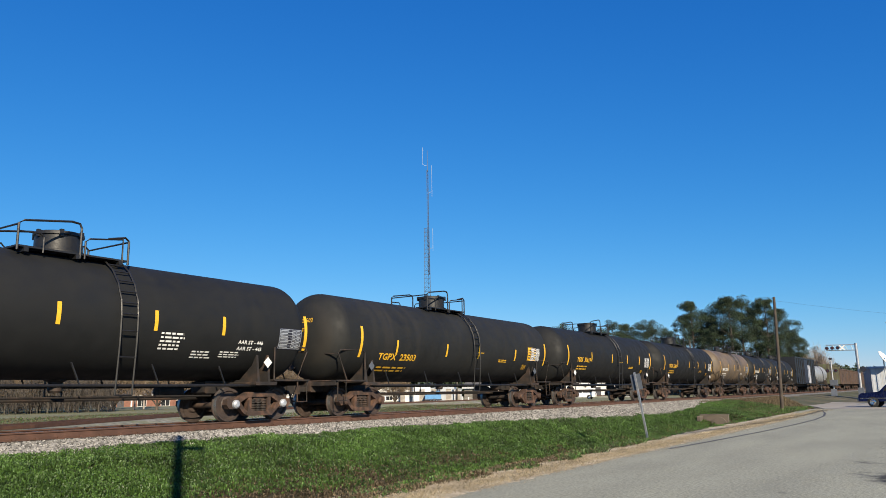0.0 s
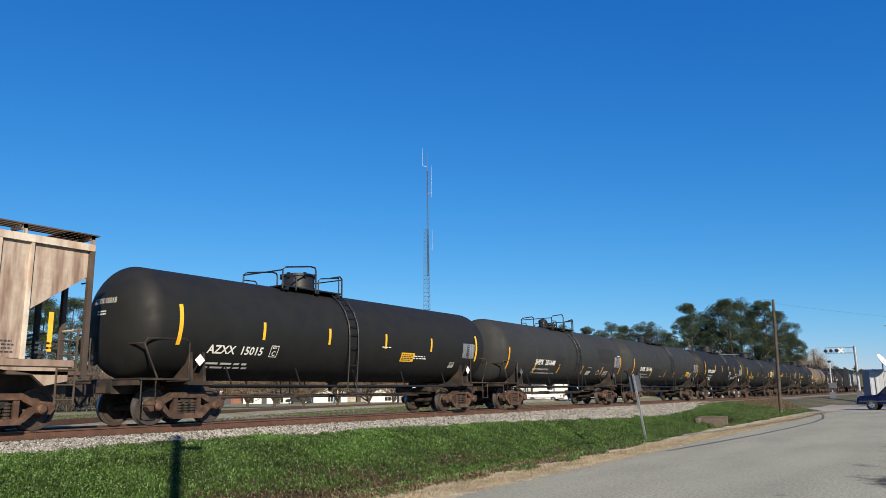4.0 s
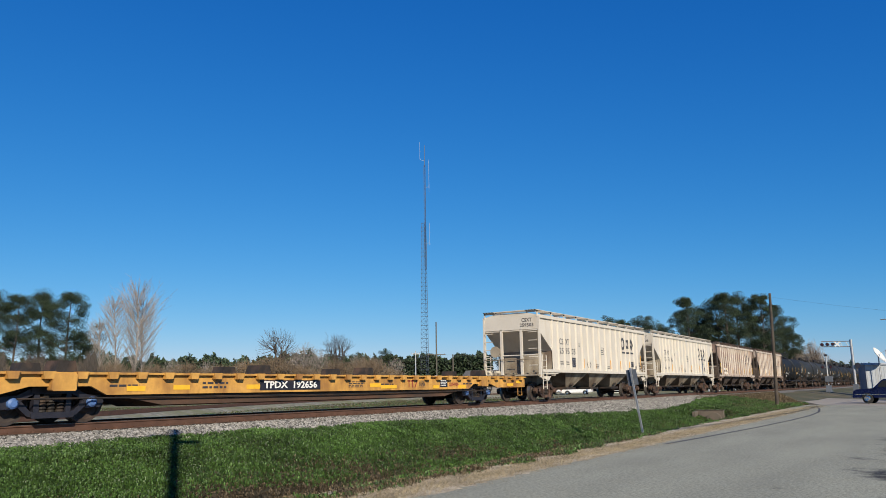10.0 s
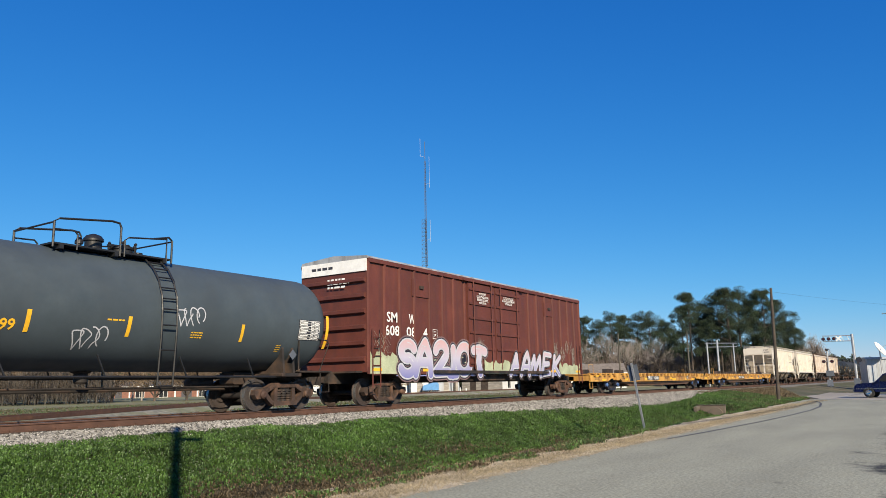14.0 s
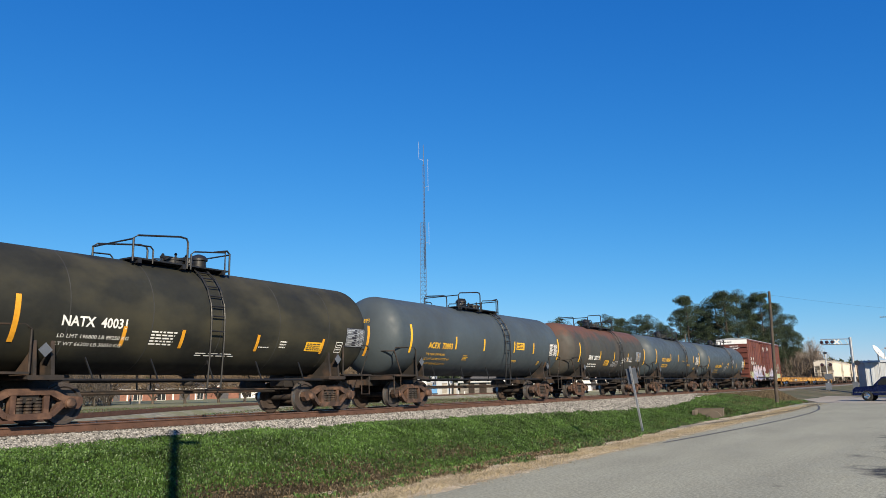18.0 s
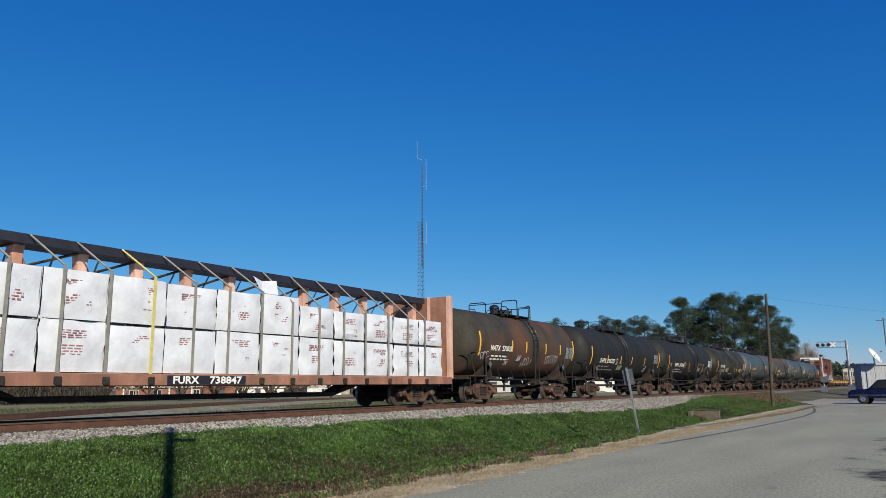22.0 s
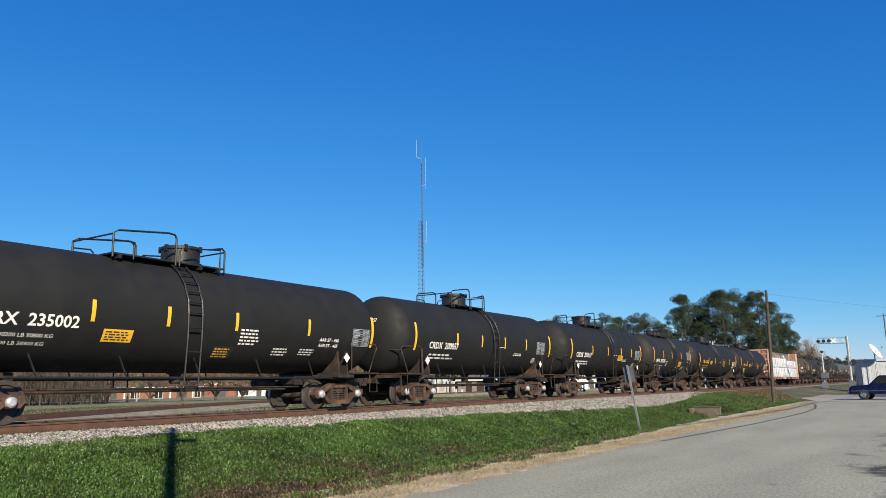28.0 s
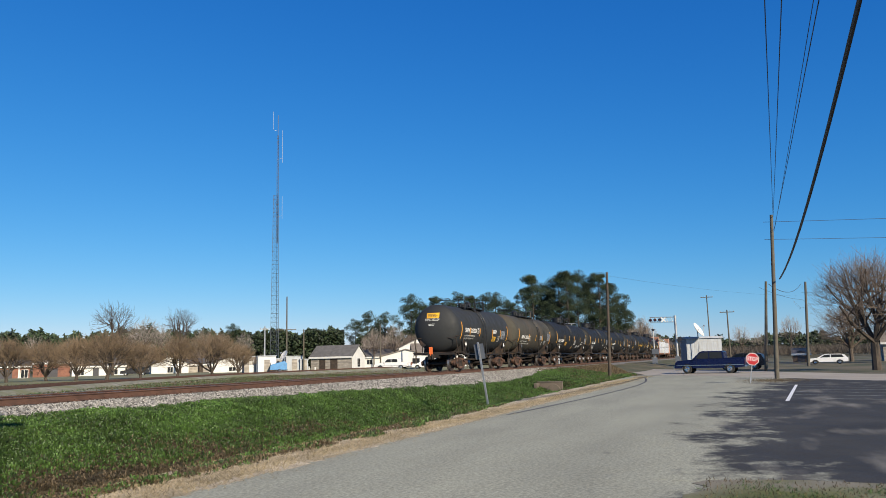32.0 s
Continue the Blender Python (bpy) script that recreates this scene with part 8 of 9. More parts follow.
# ---- buildings ----
def house(x, y, z0, rot, w, d, h, roof_h, wall, roof, label, openings=(), gable=True, over=0.35, name="house", gable_mat=None):
    """w along x, d along y, ridge along x; the front looks to -y."""
    v = thing(name, label, "house", "houses beyond the tracks", pose(x, y, z0, 0, 0, rot))
    part("wall", Geo().box(-w / 2, w / 2, -d / 2, d / 2, -0.4, h), wall, v)
    if roof_h:
        e, t = d / 2 + over, roof_h / (d / 2)
        gx_ = w / 2 + over * 0.8
        for s in (-1, 1):
            part("roof", Geo().prism([(s * e, h - over * t), (0, h + roof_h), (0, h + roof_h + 0.16), (s * e, h - over * t + 0.16)], -gx_, gx_, "x"), roof, v)
            part("gable", Geo().prism([(-d / 2, h), (d / 2, h), (0, h + roof_h - 0.02)], s * (w / 2 - 0.15), s * w / 2, "x"), gable_mat or wall, v)
            part("fascia", Geo().prism([(s * e, h - over * t - 0.12), (s * (e + 0.03), h - over * t - 0.12), (s * (e + 0.03), h - over * t + 0.17), (s * e, h - over * t + 0.17)], -gx_, gx_, "x"), "siding_white", v)
    else:
        part("roof", Geo().box(-w / 2 - 0.15, w / 2 + 0.15, -d / 2 - 0.15, d / 2 + 0.15, h, h + 0.25), roof, v)
    for side, a, z, ww, hh, kind in openings:
        if side == "f":
            m_ = pose(a, -d / 2, z)
        elif side == "r":
            m_ = pose(w / 2, a, z, 0, 0, 90)
        else:
            m_ = pose(-w / 2, a, z, 0, 0, -90)
        if kind == "door":
            o = part("door", Geo().box(-ww / 2, ww / 2, -0.05, 0.02, 0, hh, 0.01), "tie" if wall == "siding_old" else "mark_dark", v, m=m_)
        else:
            o = part("window", Geo().box(-ww / 2 - 0.08, ww / 2 + 0.08, -0.06, 0.02, -0.08, hh + 0.08), "siding_white", v, m=m_)
            part("pane", Geo().box(-ww / 2, -0.03, -0.07, -0.06, 0, hh).box(0.03, ww / 2, -0.07, -0.06, 0, hh), "glass_dark", o)
    return v


h = polar(54.2, 152)
hh = house(h[0], h[1], -1.2, -36, 18, 10, 2.6, 0.9, "brick", "shingle", "long low red brick house with white trim",
      [("f", -8.2, 0.7, 1.0, 1.3, "w"), ("f", -6.0, 0.0, 1.1, 2.0, "door"), ("f", -2.5, 0.7, 1.4, 1.3, "w"), ("f", 1.5, 0.7, 1.4, 1.3, "w"), ("f", 5.5, 0.0, 1.8, 2.1, "door"), ("f", 8.2, 0.7, 1.0, 1.3, "w"), ("r", 0, 0.7, 1.2, 1.2, "w")])
for x, w_, z, hgt in ((-4.2, 0.25, 0, 2.6), (-7.6, 0.25, 0, 2.6), (3.5, 0.25, 0, 2.6), (7.4, 0.25, 0, 2.6)):
    part("pilaster", Geo().box(x - w_ / 2, x + w_ / 2, -5.18, -5.0, z, hgt), "siding_white", hh)
h = polar(49.4, 160)
house(h[0], h[1], -1.2, -41, 6, 9, 3.1, 0.4, "brick", "shingle_brown", "tan brick outbuilding with brown door", [("f", 0, 0, 2.0, 2.2, "door")], over=0.2)
h = polar(46.5, 158)
house(h[0], h[1], -1.2, -44, 9, 8, 2.4, 1.5, "siding_white", "shingle", "white single-storey house with grey roof", [("f", -3, 0.8, 1.0, 0.9, "w"), ("f", -0.5, 0, 1.0, 2.0, "door"), ("f", 2.6, 0.8, 1.2, 0.9, "w")])
h = polar(42.0, 165)
house(h[0], h[1], -1.2, 46, 10, 7, 2.5, 1.6, "siding_white", "shingle", "white gabled house among bare trees", [("l", 0, 0.8, 1.0, 1.1, "w"), ("f", 0, 0, 1, 2, "door")])
h = polar(39.8, 172)
house(h[0], h[1], -1.2, -50, 22, 8, 2.3, 1.2, "siding_old", "shingle", "low grey house with long roof", [("f", -4, 0.8, 1.4, 1.1, "w"), ("f", 3, 0.8, 1.4, 1.1, "w"), ("f", 0, 0, 1, 2, "door")])
h = polar(37.5, 150)
house(h[0], h[1], -1.2, 37, 6, 8.6, 2.2, 1.6, "siding_white", "shingle", "small white gabled house with a black window", [("l", 0.2, 0.9, 1.2, 0.7, "w")])
# weathered shed
h = polar(29.9, 124)
shed = house(h[0], h[1], -0.6, -88, 7.4, 4.6, 2.35, 1.65, "siding_old", "shingle", "weathered plank shed with a shingle roof", [("f", -1.6, 0, 1.1, 1.9, "door"), ("f", 0.5, 0, 1.3, 2.0, "door"), ("r", 0, 0.6, 0.9, 1.3, "w")], name="shed", over=0.3)
for s in range(9):
    z = s * 0.26
    part("plank", Geo().box(-3.7, 3.7, -2.33, -2.3, z, z + 0.24), "siding_old", shed)
part("wall_face", Geo().box(3.7, 3.73, -2.3, 2.3, 0, 2.35).prism([(-2.3, 2.35), (2.3, 2.35), (0, 3.95)], 3.7, 3.73, "x"), "siding_white", shed, "whitewashed gable wall")
h = polar(26.9, 170)
house(h[0], h[1], -0.6, -60, 9, 8, 2.4, 1.6, "siding_white", "shingle", "house with dark hip roof behind the shed", [("f", -2, 0.8, 1.2, 1.0, "w"), ("f", 2, 0, 1, 2, "door")])
h = polar(24.8, 150)
wh = house(h[0], h[1], -0.6, 25, 10, 9.5, 2.3, 1.2, "siding_white", "shingle_brown", "white house with low gable and brick base", [("l", -2, 0.8, 1.4, 1.0, "w"), ("l", 2, 0.8, 1.4, 1.0, "w")])
part("brick_base", Geo().box(-5.06, -5.0, -4.6, 4.6, -0.3, 1.1), "brick", wh)
h = polar(23.7, 160)
house(h[0], h[1], -0.6, 26, 9, 9, 4.0, 2.1, "siding_white", "shingle", "taller white gabled house", [("l", 0, 3.0, 0.9, 1.2, "w"), ("l", -2.5, 0.8, 1.0, 1.2, "w"), ("l", 2.5, 0.8, 1.0, 1.2, "w")])
h = polar(22.1, 150)
house(h[0], h[1], -0.6, -62, 11.5, 8, 2.9, 1.7, "siding_white", "shingle_brown", "white house with brown gabled roof", [("f", -3.5, 0.9, 1.2, 1.1, "w"), ("f", 0, 0, 1, 2.0, "door"), ("f", 3.5, 0.9, 1.2, 1.1, "w"), ("l", 0, 0.9, 1.2, 1.2, "w")])
h = polar(-10.4, 128)
house(h[0], h[1], -0.98, -96, 9, 8, 2.6, 1.5, "siding_old", "shingle_brown", "brown house behind the leafless street trees", [("f", -3, 0.8, 1.2, 1.1, "w"), ("f", 0.5, 0, 1, 2, "door")])
h = polar(-3.55, 128)
house(h[0], h[1], -0.98, -93, 2.4, 2.2, 1.3, 0.7, "brown_car", "shingle_brown", "small brown shed across the street", [("f", 0, 0, 1, 1.7, "door")], name="shed", over=0.2)
# equipment cabins below the mast
for az, r, w, d, hgt, mt, lab in ((36.3, 118, 2.2, 2.4, 2.5, "siding_old", "grey plank cabin"), (35.2, 116, 2.6, 2.4, 2.5, "siding_white", "white equipment cabin with a door"), (33.2, 119, 2.6, 2.6, 2.4, "metal_shed", "grey metal cabin"), (34.3, 120, 2.2, 1.8, 2.1, "metal_shed", "metal equipment cabinet"), (32.45, 118, 1.2, 1.2, 1.9, "metal_shed", "small grey cabinet")):
    p = polar(az, r)
    cb = thing("equipment_cabin", lab + " below the radio mast", "cabin", "cabins below the mast", pose(p[0], p[1], -0.6, 0, 0, az - 90 + 8))
    part("wall", Geo().box(-w / 2, w / 2, -d / 2, d / 2, 0, hgt), mt, cb)
    part("roof", Geo().box(-w / 2 - 0.1, w / 2 + 0.1, -d / 2 - 0.1, d / 2 + 0.1, hgt, hgt + 0.12), "metal_shed", cb)
    part("door", Geo().box(-0.4, 0.4, -d / 2 - 0.04, -d / 2, 0.1, 2.0), "siding_old" if mt != "siding_old" else "siding_white", cb)
    if az == 35.2:
        part("air_conditioner", Geo().box(0.5, 1.1, -d / 2 - 0.4, -d / 2, 1.0, 1.6, 0.03), "galv", cb)
p = polar(34.3, 114)
tk = thing("blue_trailer", "blue tarpaulin-covered trailer by the cabins", "trailer", m=pose(p[0], p[1], -0.6, 0, 0, -52))
part("cover", Geo().prism([(-1.2, 0.5), (1.2, 0.5), (1.2, 1.4), (0.9, 1.75), (-0.9, 1.3), (-1.2, 1.1)], -0.7, 0.7), "blue_box", tk)
part("frame", Geo().box(-1.3, 1.3, -0.7, 0.7, 0.35, 0.5), "under", tk)
wheel_parts(tk, (0.1,), 0.75, 0.3)


def dish(x, y, z, r, az, el, label, mast_h):
    d = thing("satellite_dish", label, "satellite dish", "satellite dishes", pose(x, y, z))
    part("mast", Geo().tube([(0, 0, 0), (0, 0, mast_h)], 0.07, 8), "galv", d)
    prof = [(0.0, 0.02)] + [(0.22 * r * (k / 6) ** 2, r * k / 6) for k in range(1, 7)]
    prof2 = prof + [(a - 0.03, q) for a, q in prof[::-1]]
    b = part("bowl", Geo().lathe(prof2, 26), "siding_white", d, smooth=True, m=pose(0, 0, mast_h, 0, -el, az))
    part("feed_arm", Geo().tube([(0.2 * r, 0, -r * 0.9), (r * 1.0, 0, 0)], 0.03, 5).tube([(0.2 * r, r * 0.85, 0.3), (r * 1.0, 0, 0)], 0.025, 5).box(r * 0.95, r * 1.1, -0.1, 0.1, -0.1, 0.1), "galv", b)
    return d


pd = polar(33.85, 116)
dish(pd[0], pd[1], -0.6, 0.75, 155, 30, "white satellite dish on a short mast beside the cabins", 2.6)
# metal building with dish beyond the crossing
h = polar(2.95, 112)
bl = thing("metal_building", "pale grey corrugated metal equipment building", "building", m=pose(h[0], h[1], -0.9, 0, 0, -72))
part("wall", Geo().box(-2.4, 2.4, -1.7, 1.7, 0, 3.7), "metal_shed", bl)
part("roof", Geo().prism([(-1.9, 3.7), (1.9, 3.7), (1.7, 3.95), (-1.7, 3.95)], -2.6, 2.6, "x"), "metal_shed", bl)
for i in range(15):
    part("wall_rib", Geo().box(-2.3 + i * 0.328, -2.22 + i * 0.328, -1.718, -1.7, 0, 3.65), "metal_shed", bl)
part("door", Geo().box(2.4, 2.45, -0.5, 0.5, 0, 2.1), "siding_old", bl)
for i in range(10):
    part("wall_rib", Geo().box(-2.418, -2.4, -1.6 + i * 0.34, -1.52 + i * 0.34, 0, 3.65), "metal_shed", bl)
pd = polar(3.1, 109)
dish(pd[0], pd[1], -0.9, 1.08, -105, 32, "large white satellite dish on a mast over the metal building", 4.8)

# ---- radio mast ----
tb = polar(34.55, 130)
tw = thing("radio_mast", "tall thin steel lattice radio mast with whip antennas", "radio mast", m=pose(tb[0], tb[1], -0.6))
RIGHT = Vector((0.567, -0.824, 0))
def leg_at(k, z):
    r = 0.86 - 0.36 * z / 30.4
    a = radians(20 + 120 * k)
    return (r * math.cos(a), r * math.sin(a), z)
def slim_at(k, z):
    a = radians(20 + 120 * k)
    return (RIGHT.x * 0.22 + 0.17 * math.cos(a), RIGHT.y * 0.22 + 0.17 * math.sin(a), z)
for k in range(3):
    part("leg", Geo().tube([leg_at(k, z) for z in (0, 10, 20, 30.4)], 0.034, 5), "galv_dull", tw)
    part("upper_leg", Geo().tube([slim_at(k, z) for z in (22.0, 30.4, 36, 41.2)], 0.024, 5), "galv_dull", tw)
for at, z_lo, z_hi, nlev, rr in ((leg_at, 0.0, 30.4, 40, 0.019), (slim_at, 22.0, 41.2, 38, 0.013)):
    for i in range(nlev):
        z0, z1 = z_lo + (z_hi - z_lo) * i / nlev, z_lo + (z_hi - z_lo) * (i + 1) / nlev
        g = Geo()
        for k in range(3):
            g.tube([at(k, z0), at((k + 1) % 3, z1)], rr, 4)
            g.tube([at(k, z1), at((k + 1) % 3, z1)], rr, 4)
        part("lattice_bay", g, "galv_dull", tw)
part("top_pole", Geo().tube([(RIGHT.x * 0.22, RIGHT.y * 0.22, 41.0), (RIGHT.x * 0.22, RIGHT.y * 0.22, 45.0)], 0.05, 6), "galv_dull", tw)
for dx, z0, z1, za in ((-0.62, 42.4, 45.6, 42.0), (0.98, 36.3, 42.2, 36.9), (1.0, 26.4, 30.4, 26.6)):
    v, c0 = RIGHT * dx, RIGHT * 0.22
    g = Geo().tube([(v.x, v.y, z0), (v.x, v.y, z1)], 0.028, 6).tube([(c0.x, c0.y, za), (v.x, v.y, za + 0.3)], 0.025, 5).tube([(v.x, v.y, za + 0.3), (v.x, v.y, z0)], 0.025, 5)
    part("whip_antenna", g, "cap_white", tw)
for az, r, hgt, arm_, az_ in ((33.7, 124, 12.2, 3.0, 5.6), (35.3, 116, 7.0, 1.4, None), (32.45, 117, 6.5, 0, None), (26.7, 126, 7.6, 0, None), (24.0, 140, 9.0, 0, None), (20.1, 112, 8.2, 0, None), (15.2, 118, 8.5, 0, None)):
    p = polar(az, r)
    utility_pole(p[0], p[1], -0.6, hgt, "wooden utility pole beyond the tracks", arm=arm_, arm_z=(az_ and 6.8) or None, arm_rot=az + 90, r0=0.14, mat_="galv" if az in (35.3,) else "wood_pole")
pa, pb = polar(33.7, 124), polar(26.7, 126)
wire((pa[0], pa[1], 6.3), (pb[0], pb[1], 6.4), 0.4, 0.012)
wire((pb[0], pb[1], 6.4), (*polar(20.1, 112)[:2], 7.0), 0.4, 0.012)
pc = polar(46, 130)
wire((pa[0], pa[1], 6.0), (pc[0], pc[1], 5.6), 0.8, 0.012)
for az, zt in ((32.05, 0.9), (31.6, 0.8)):
    p = polar(az, 96)
    thing("marker_post", "short white marker post in the grass", "post", "marker posts", pose(p[0], p[1], -0.6), geo=Geo().box(-0.05, 0.05, -0.05, 0.05, -0.1, zt, 0.01), material="white")


# ---- trees ----
def pine_meshes(seed, h, crown0, rad, clumps=50, per=420):
    r = random.Random(seed)
    t = Geo()
    bend = [(r.uniform(-0.4, 0.4) * k, r.uniform(-0.4, 0.4) * k) for k in (0, 0.3, 0.7, 1)]
    spine = [(bend[k][0], bend[k][1], h * z) for k, z in enumerate((0, 0.35, 0.7, 0.97))]
    t.tube(spine, 0.24, 8, True, 0.06)
    c = Geo()
    centres = []
    for i in range(clumps):
        f = r.random() ** 0.8
        z = crown0 + (h - crown0) * f
        shape = math.sin(min(1, (1 - f) * 1.6 + 0.16) * 1.45) * (0.75 + 0.5 * r.random())
        a = r.uniform(0, 6.28)
        d = rad * shape * (0.15 + 0.95 * r.random() ** 0.7)
        k = min(0.999, z / h / 0.97) * 3
        b0, b1 = spine[int(k)], spine[min(3, int(k) + 1)]
        bx, by = b0[0] + (b1[0] - b0[0]) * (k - int(k)), b0[1] + (b1[1] - b0[1]) * (k - int(k))
        p = (bx + math.cos(a) * d, by + math.sin(a) * d, z + d * 0.12)
        if i % 2 == 0:
            t.tube([(bx, by, z - d * 0.25), ((bx + p[0]) / 2, (by + p[1]) / 2, z - d * 0.02), p], 0.05, 4, False, 0.02)
        s = r.uniform(0.65, 1.25) * (rad / 3.6)
        for _ in range(per):
            u, v, w = r.gauss(0, 1), r.gauss(0, 1), r.gauss(0, 1)
            k_ = r.random() ** 0.4 / max(0.01, math.sqrt(u * u + v * v + w * w))
            u, v, w = u * k_, v * k_, w * k_ * 0.68
            q = Vector((p[0] + u * s, p[1] + v * s, p[2] + w * s))
            a1 = Vector((r.uniform(-1, 1), r.uniform(-1, 1), r.uniform(-0.3, 1))).normalized()
            a2 = a1.cross(Vector((r.uniform(-1, 1), r.uniform(-1, 1), r.uniform(-1, 1)))).normalized()
            L, wd = r.uniform(0.12, 0.26), r.uniform(0.03, 0.065)
            o = len(c.v)
            c.v += [tuple(q - a2 * wd), tuple(q + a2 * wd), tuple(q + a1 * L)]
            c.f.append((o, o + 1, o + 2))
    return t.mesh("trunk", "bark", True), fast_mesh("crown", c, "needles")


def bare_meshes(seed, h, trunk_h, rx, stems, branches, twigs, sprigs, twig_mat, base_r, twig_r, lean_up=0.35, open_=1.0):
    """A leafless tree: trunk, stems, branches, twigs and sprigs that fill a domed crown."""
    r = random.Random(seed)
    t, c = Geo(), Geo()
    z0 = trunk_h + (h - trunk_h) * 0.22
    rz = h - z0

    def spot(d, f):
        return Vector((d.x * rx * f, d.y * rx * f, z0 + d.z * rz * f))

    def turned(d, s):
        q = Vector((d.x + r.gauss(0, s), d.y + r.gauss(0, s), d.z + r.gauss(0, s * 0.8)))
        if q.z < -0.12:
            q.z = -q.z * 0.5
        return q.normalized()

    def limb(p, q, rad, g_, n=3, sides=4):
        mid = p.lerp(q, 0.5) + Vector((r.gauss(0, 0.05), r.gauss(0, 0.05), -lean_up * 0.22)) * (q - p).length
        pts = [p.lerp(mid, 2 * i / n).lerp(mid.lerp(q, 2 * i / n - 1) if 2 * i > n else p.lerp(mid, 2 * i / n), 1.0) for i in range(n + 1)]
        g_.tube(pts, rad, sides, False, rad * 0.55)
        return pts

    def along(pts, f):
        k = f * (len(pts) - 1)
        i = min(int(k), len(pts) - 2)
        return pts[i].lerp(pts[i + 1], k - i)

    root = Vector((0, 0, -0.2))
    fork = Vector((r.uniform(-0.1, 0.1), r.uniform(-0.1, 0.1), trunk_h))
    t.tube([root, root.lerp(fork, 0.6), fork], base_r, 8, False, base_r * 0.8)
    for i in range(stems):
        a = 2 * math.pi * (i + r.uniform(-0.3, 0.3)) / stems
        d = Vector((math.cos(a), math.sin(a), r.uniform(0.2, 1.6) if i % 3 else 2.4)).normalized()
        s = limb(fork, spot(d, r.uniform(0.4, 0.6)), base_r * 0.5, t, 4, 5)
        for _ in range(branches):
            d1 = turned(d, 0.42)
            s1 = limb(along(s, r.uniform(0.35, 1.0)), spot(d1, r.uniform(0.6, 0.82) * open_), max(base_r * 0.22, twig_r * 1.5), t, 3, 4)
            for _ in range(twigs):
                d2 = turned(d1, 0.3)
                s2 = limb(along(s1, r.uniform(0.2, 1.0)), spot(d2, r.uniform(0.78, 1.0)), twig_r * 1.3, c, 3, 3)
                for _ in range(sprigs):
                    p = along(s2, r.uniform(0.25, 1.0))
                    e = p + Vector((r.gauss(0, 0.5) + d2.x * 0.6, r.gauss(0, 0.5) + d2.y * 0.6, 0.4 + r.random() * 0.9)).normalized() * rx * r.uniform(0.1, 0.22)
                    limb(p, e, twig_r, c, 2, 3)
    return t.mesh("trunk", "bark", True), fast_mesh("crown", c, twig_mat)


def tree(name, meshes, label, pos, scale=1.0, rot=0.0, group="", names=("trunk", "crown")):
    v = thing(name, label, "tree", group, pose(*pos, 0, 0, rot))
    v.scale = (scale,) * 3
    for nm, me in zip(names, meshes):
        part(nm, me, None, v)
    return v


P = [pine_meshes(s, 18.0, c0, rad) for s, c0, rad in ((1, 7.0, 4.1), (2, 5.5, 3.9), (3, 8.5, 4.4))] + [pine_meshes(4, 18.0, 2.5, 4.4, 70, 380), pine_meshes(5, 18.0, 5.0, 4.6, 70, 420), pine_meshes(6, 18.0, 4.0, 4.8, 70, 420)]
rt = random.Random(12)
for az, top_el, r0, k in ((14.95, 6.35, 162, 1), (15.5, 5.3, 166, 0), (14.3, 5.6, 168, 2), (13.5, 5.0, 172, 3), (12.95, 6.1, 166, 0), (12.3, 6.55, 160, 1), (11.6, 6.35, 166, 2), (10.8, 5.6, 170, 0), (10.0, 6.25, 163, 1), (9.3, 5.4, 168, 0), (8.7, 4.2, 172, 3), (8.1, 3.4, 176, 2), (14.4, 4.2, 178, 3), (12.3, 4.6, 178, 3), (10.5, 4.4, 178, 3), (9.4, 3.8, 178, 3)):
    hgt = r0 * math.tan(radians(top_el)) + 1.24
    tree("pine_tree", P[k], "tall dark green pine with clumped crown", (*polar(az, r0)[:2], -0.6), hgt / 18.4, rt.uniform(0, 360), "pines behind the train")
for az, top_el, r0, k in ((24.3, 5.15, 185, 3), (23.7, 4.5, 190, 3), (22.6, 4.9, 192, 1), (21.7, 4.6, 196, 3), (20.6, 5.2, 188, 3), (19.6, 4.9, 194, 1), (18.6, 5.1, 190, 3), (17.8, 5.1, 186, 3), (16.9, 4.5, 194, 3), (16.3, 4.0, 198, 3), (23.1, 4.2, 196, 3), (20.1, 4.3, 198, 3), (26.3, 3.8, 200, 3), (27.6, 3.9, 205, 3), (27.0, 3.0, 205, 3), (28.6, 3.3, 215, 3), (37.6, 3.1, 215, 3)):
    hgt = r0 * math.tan(radians(top_el)) + 1.24
    tree("pine_tree", P[k], "dark green pine in the far wood", (*polar(az, r0)[:2], -0.6), hgt / 18.4, rt.uniform(0, 360), "pines behind the houses")
for az, top_el, r0, k in ((64.5, 6.6, 120, 4), (63.0, 6.6, 118, 5), (61.5, 6.8, 122, 4), (59.9, 6.9, 118, 5), (59.0, 4.2, 124, 4), (58.2, 3.4, 130, 5), (66.5, 6.0, 124, 4)):
    hgt = r0 * math.tan(radians(top_el)) + 1.24
    tree("pine_tree", P[k], "dark green pine at the field's edge", (*polar(az, r0)[:2], -0.6), hgt / 18.4, rt.uniform(0, 360), "pines at the field's edge")


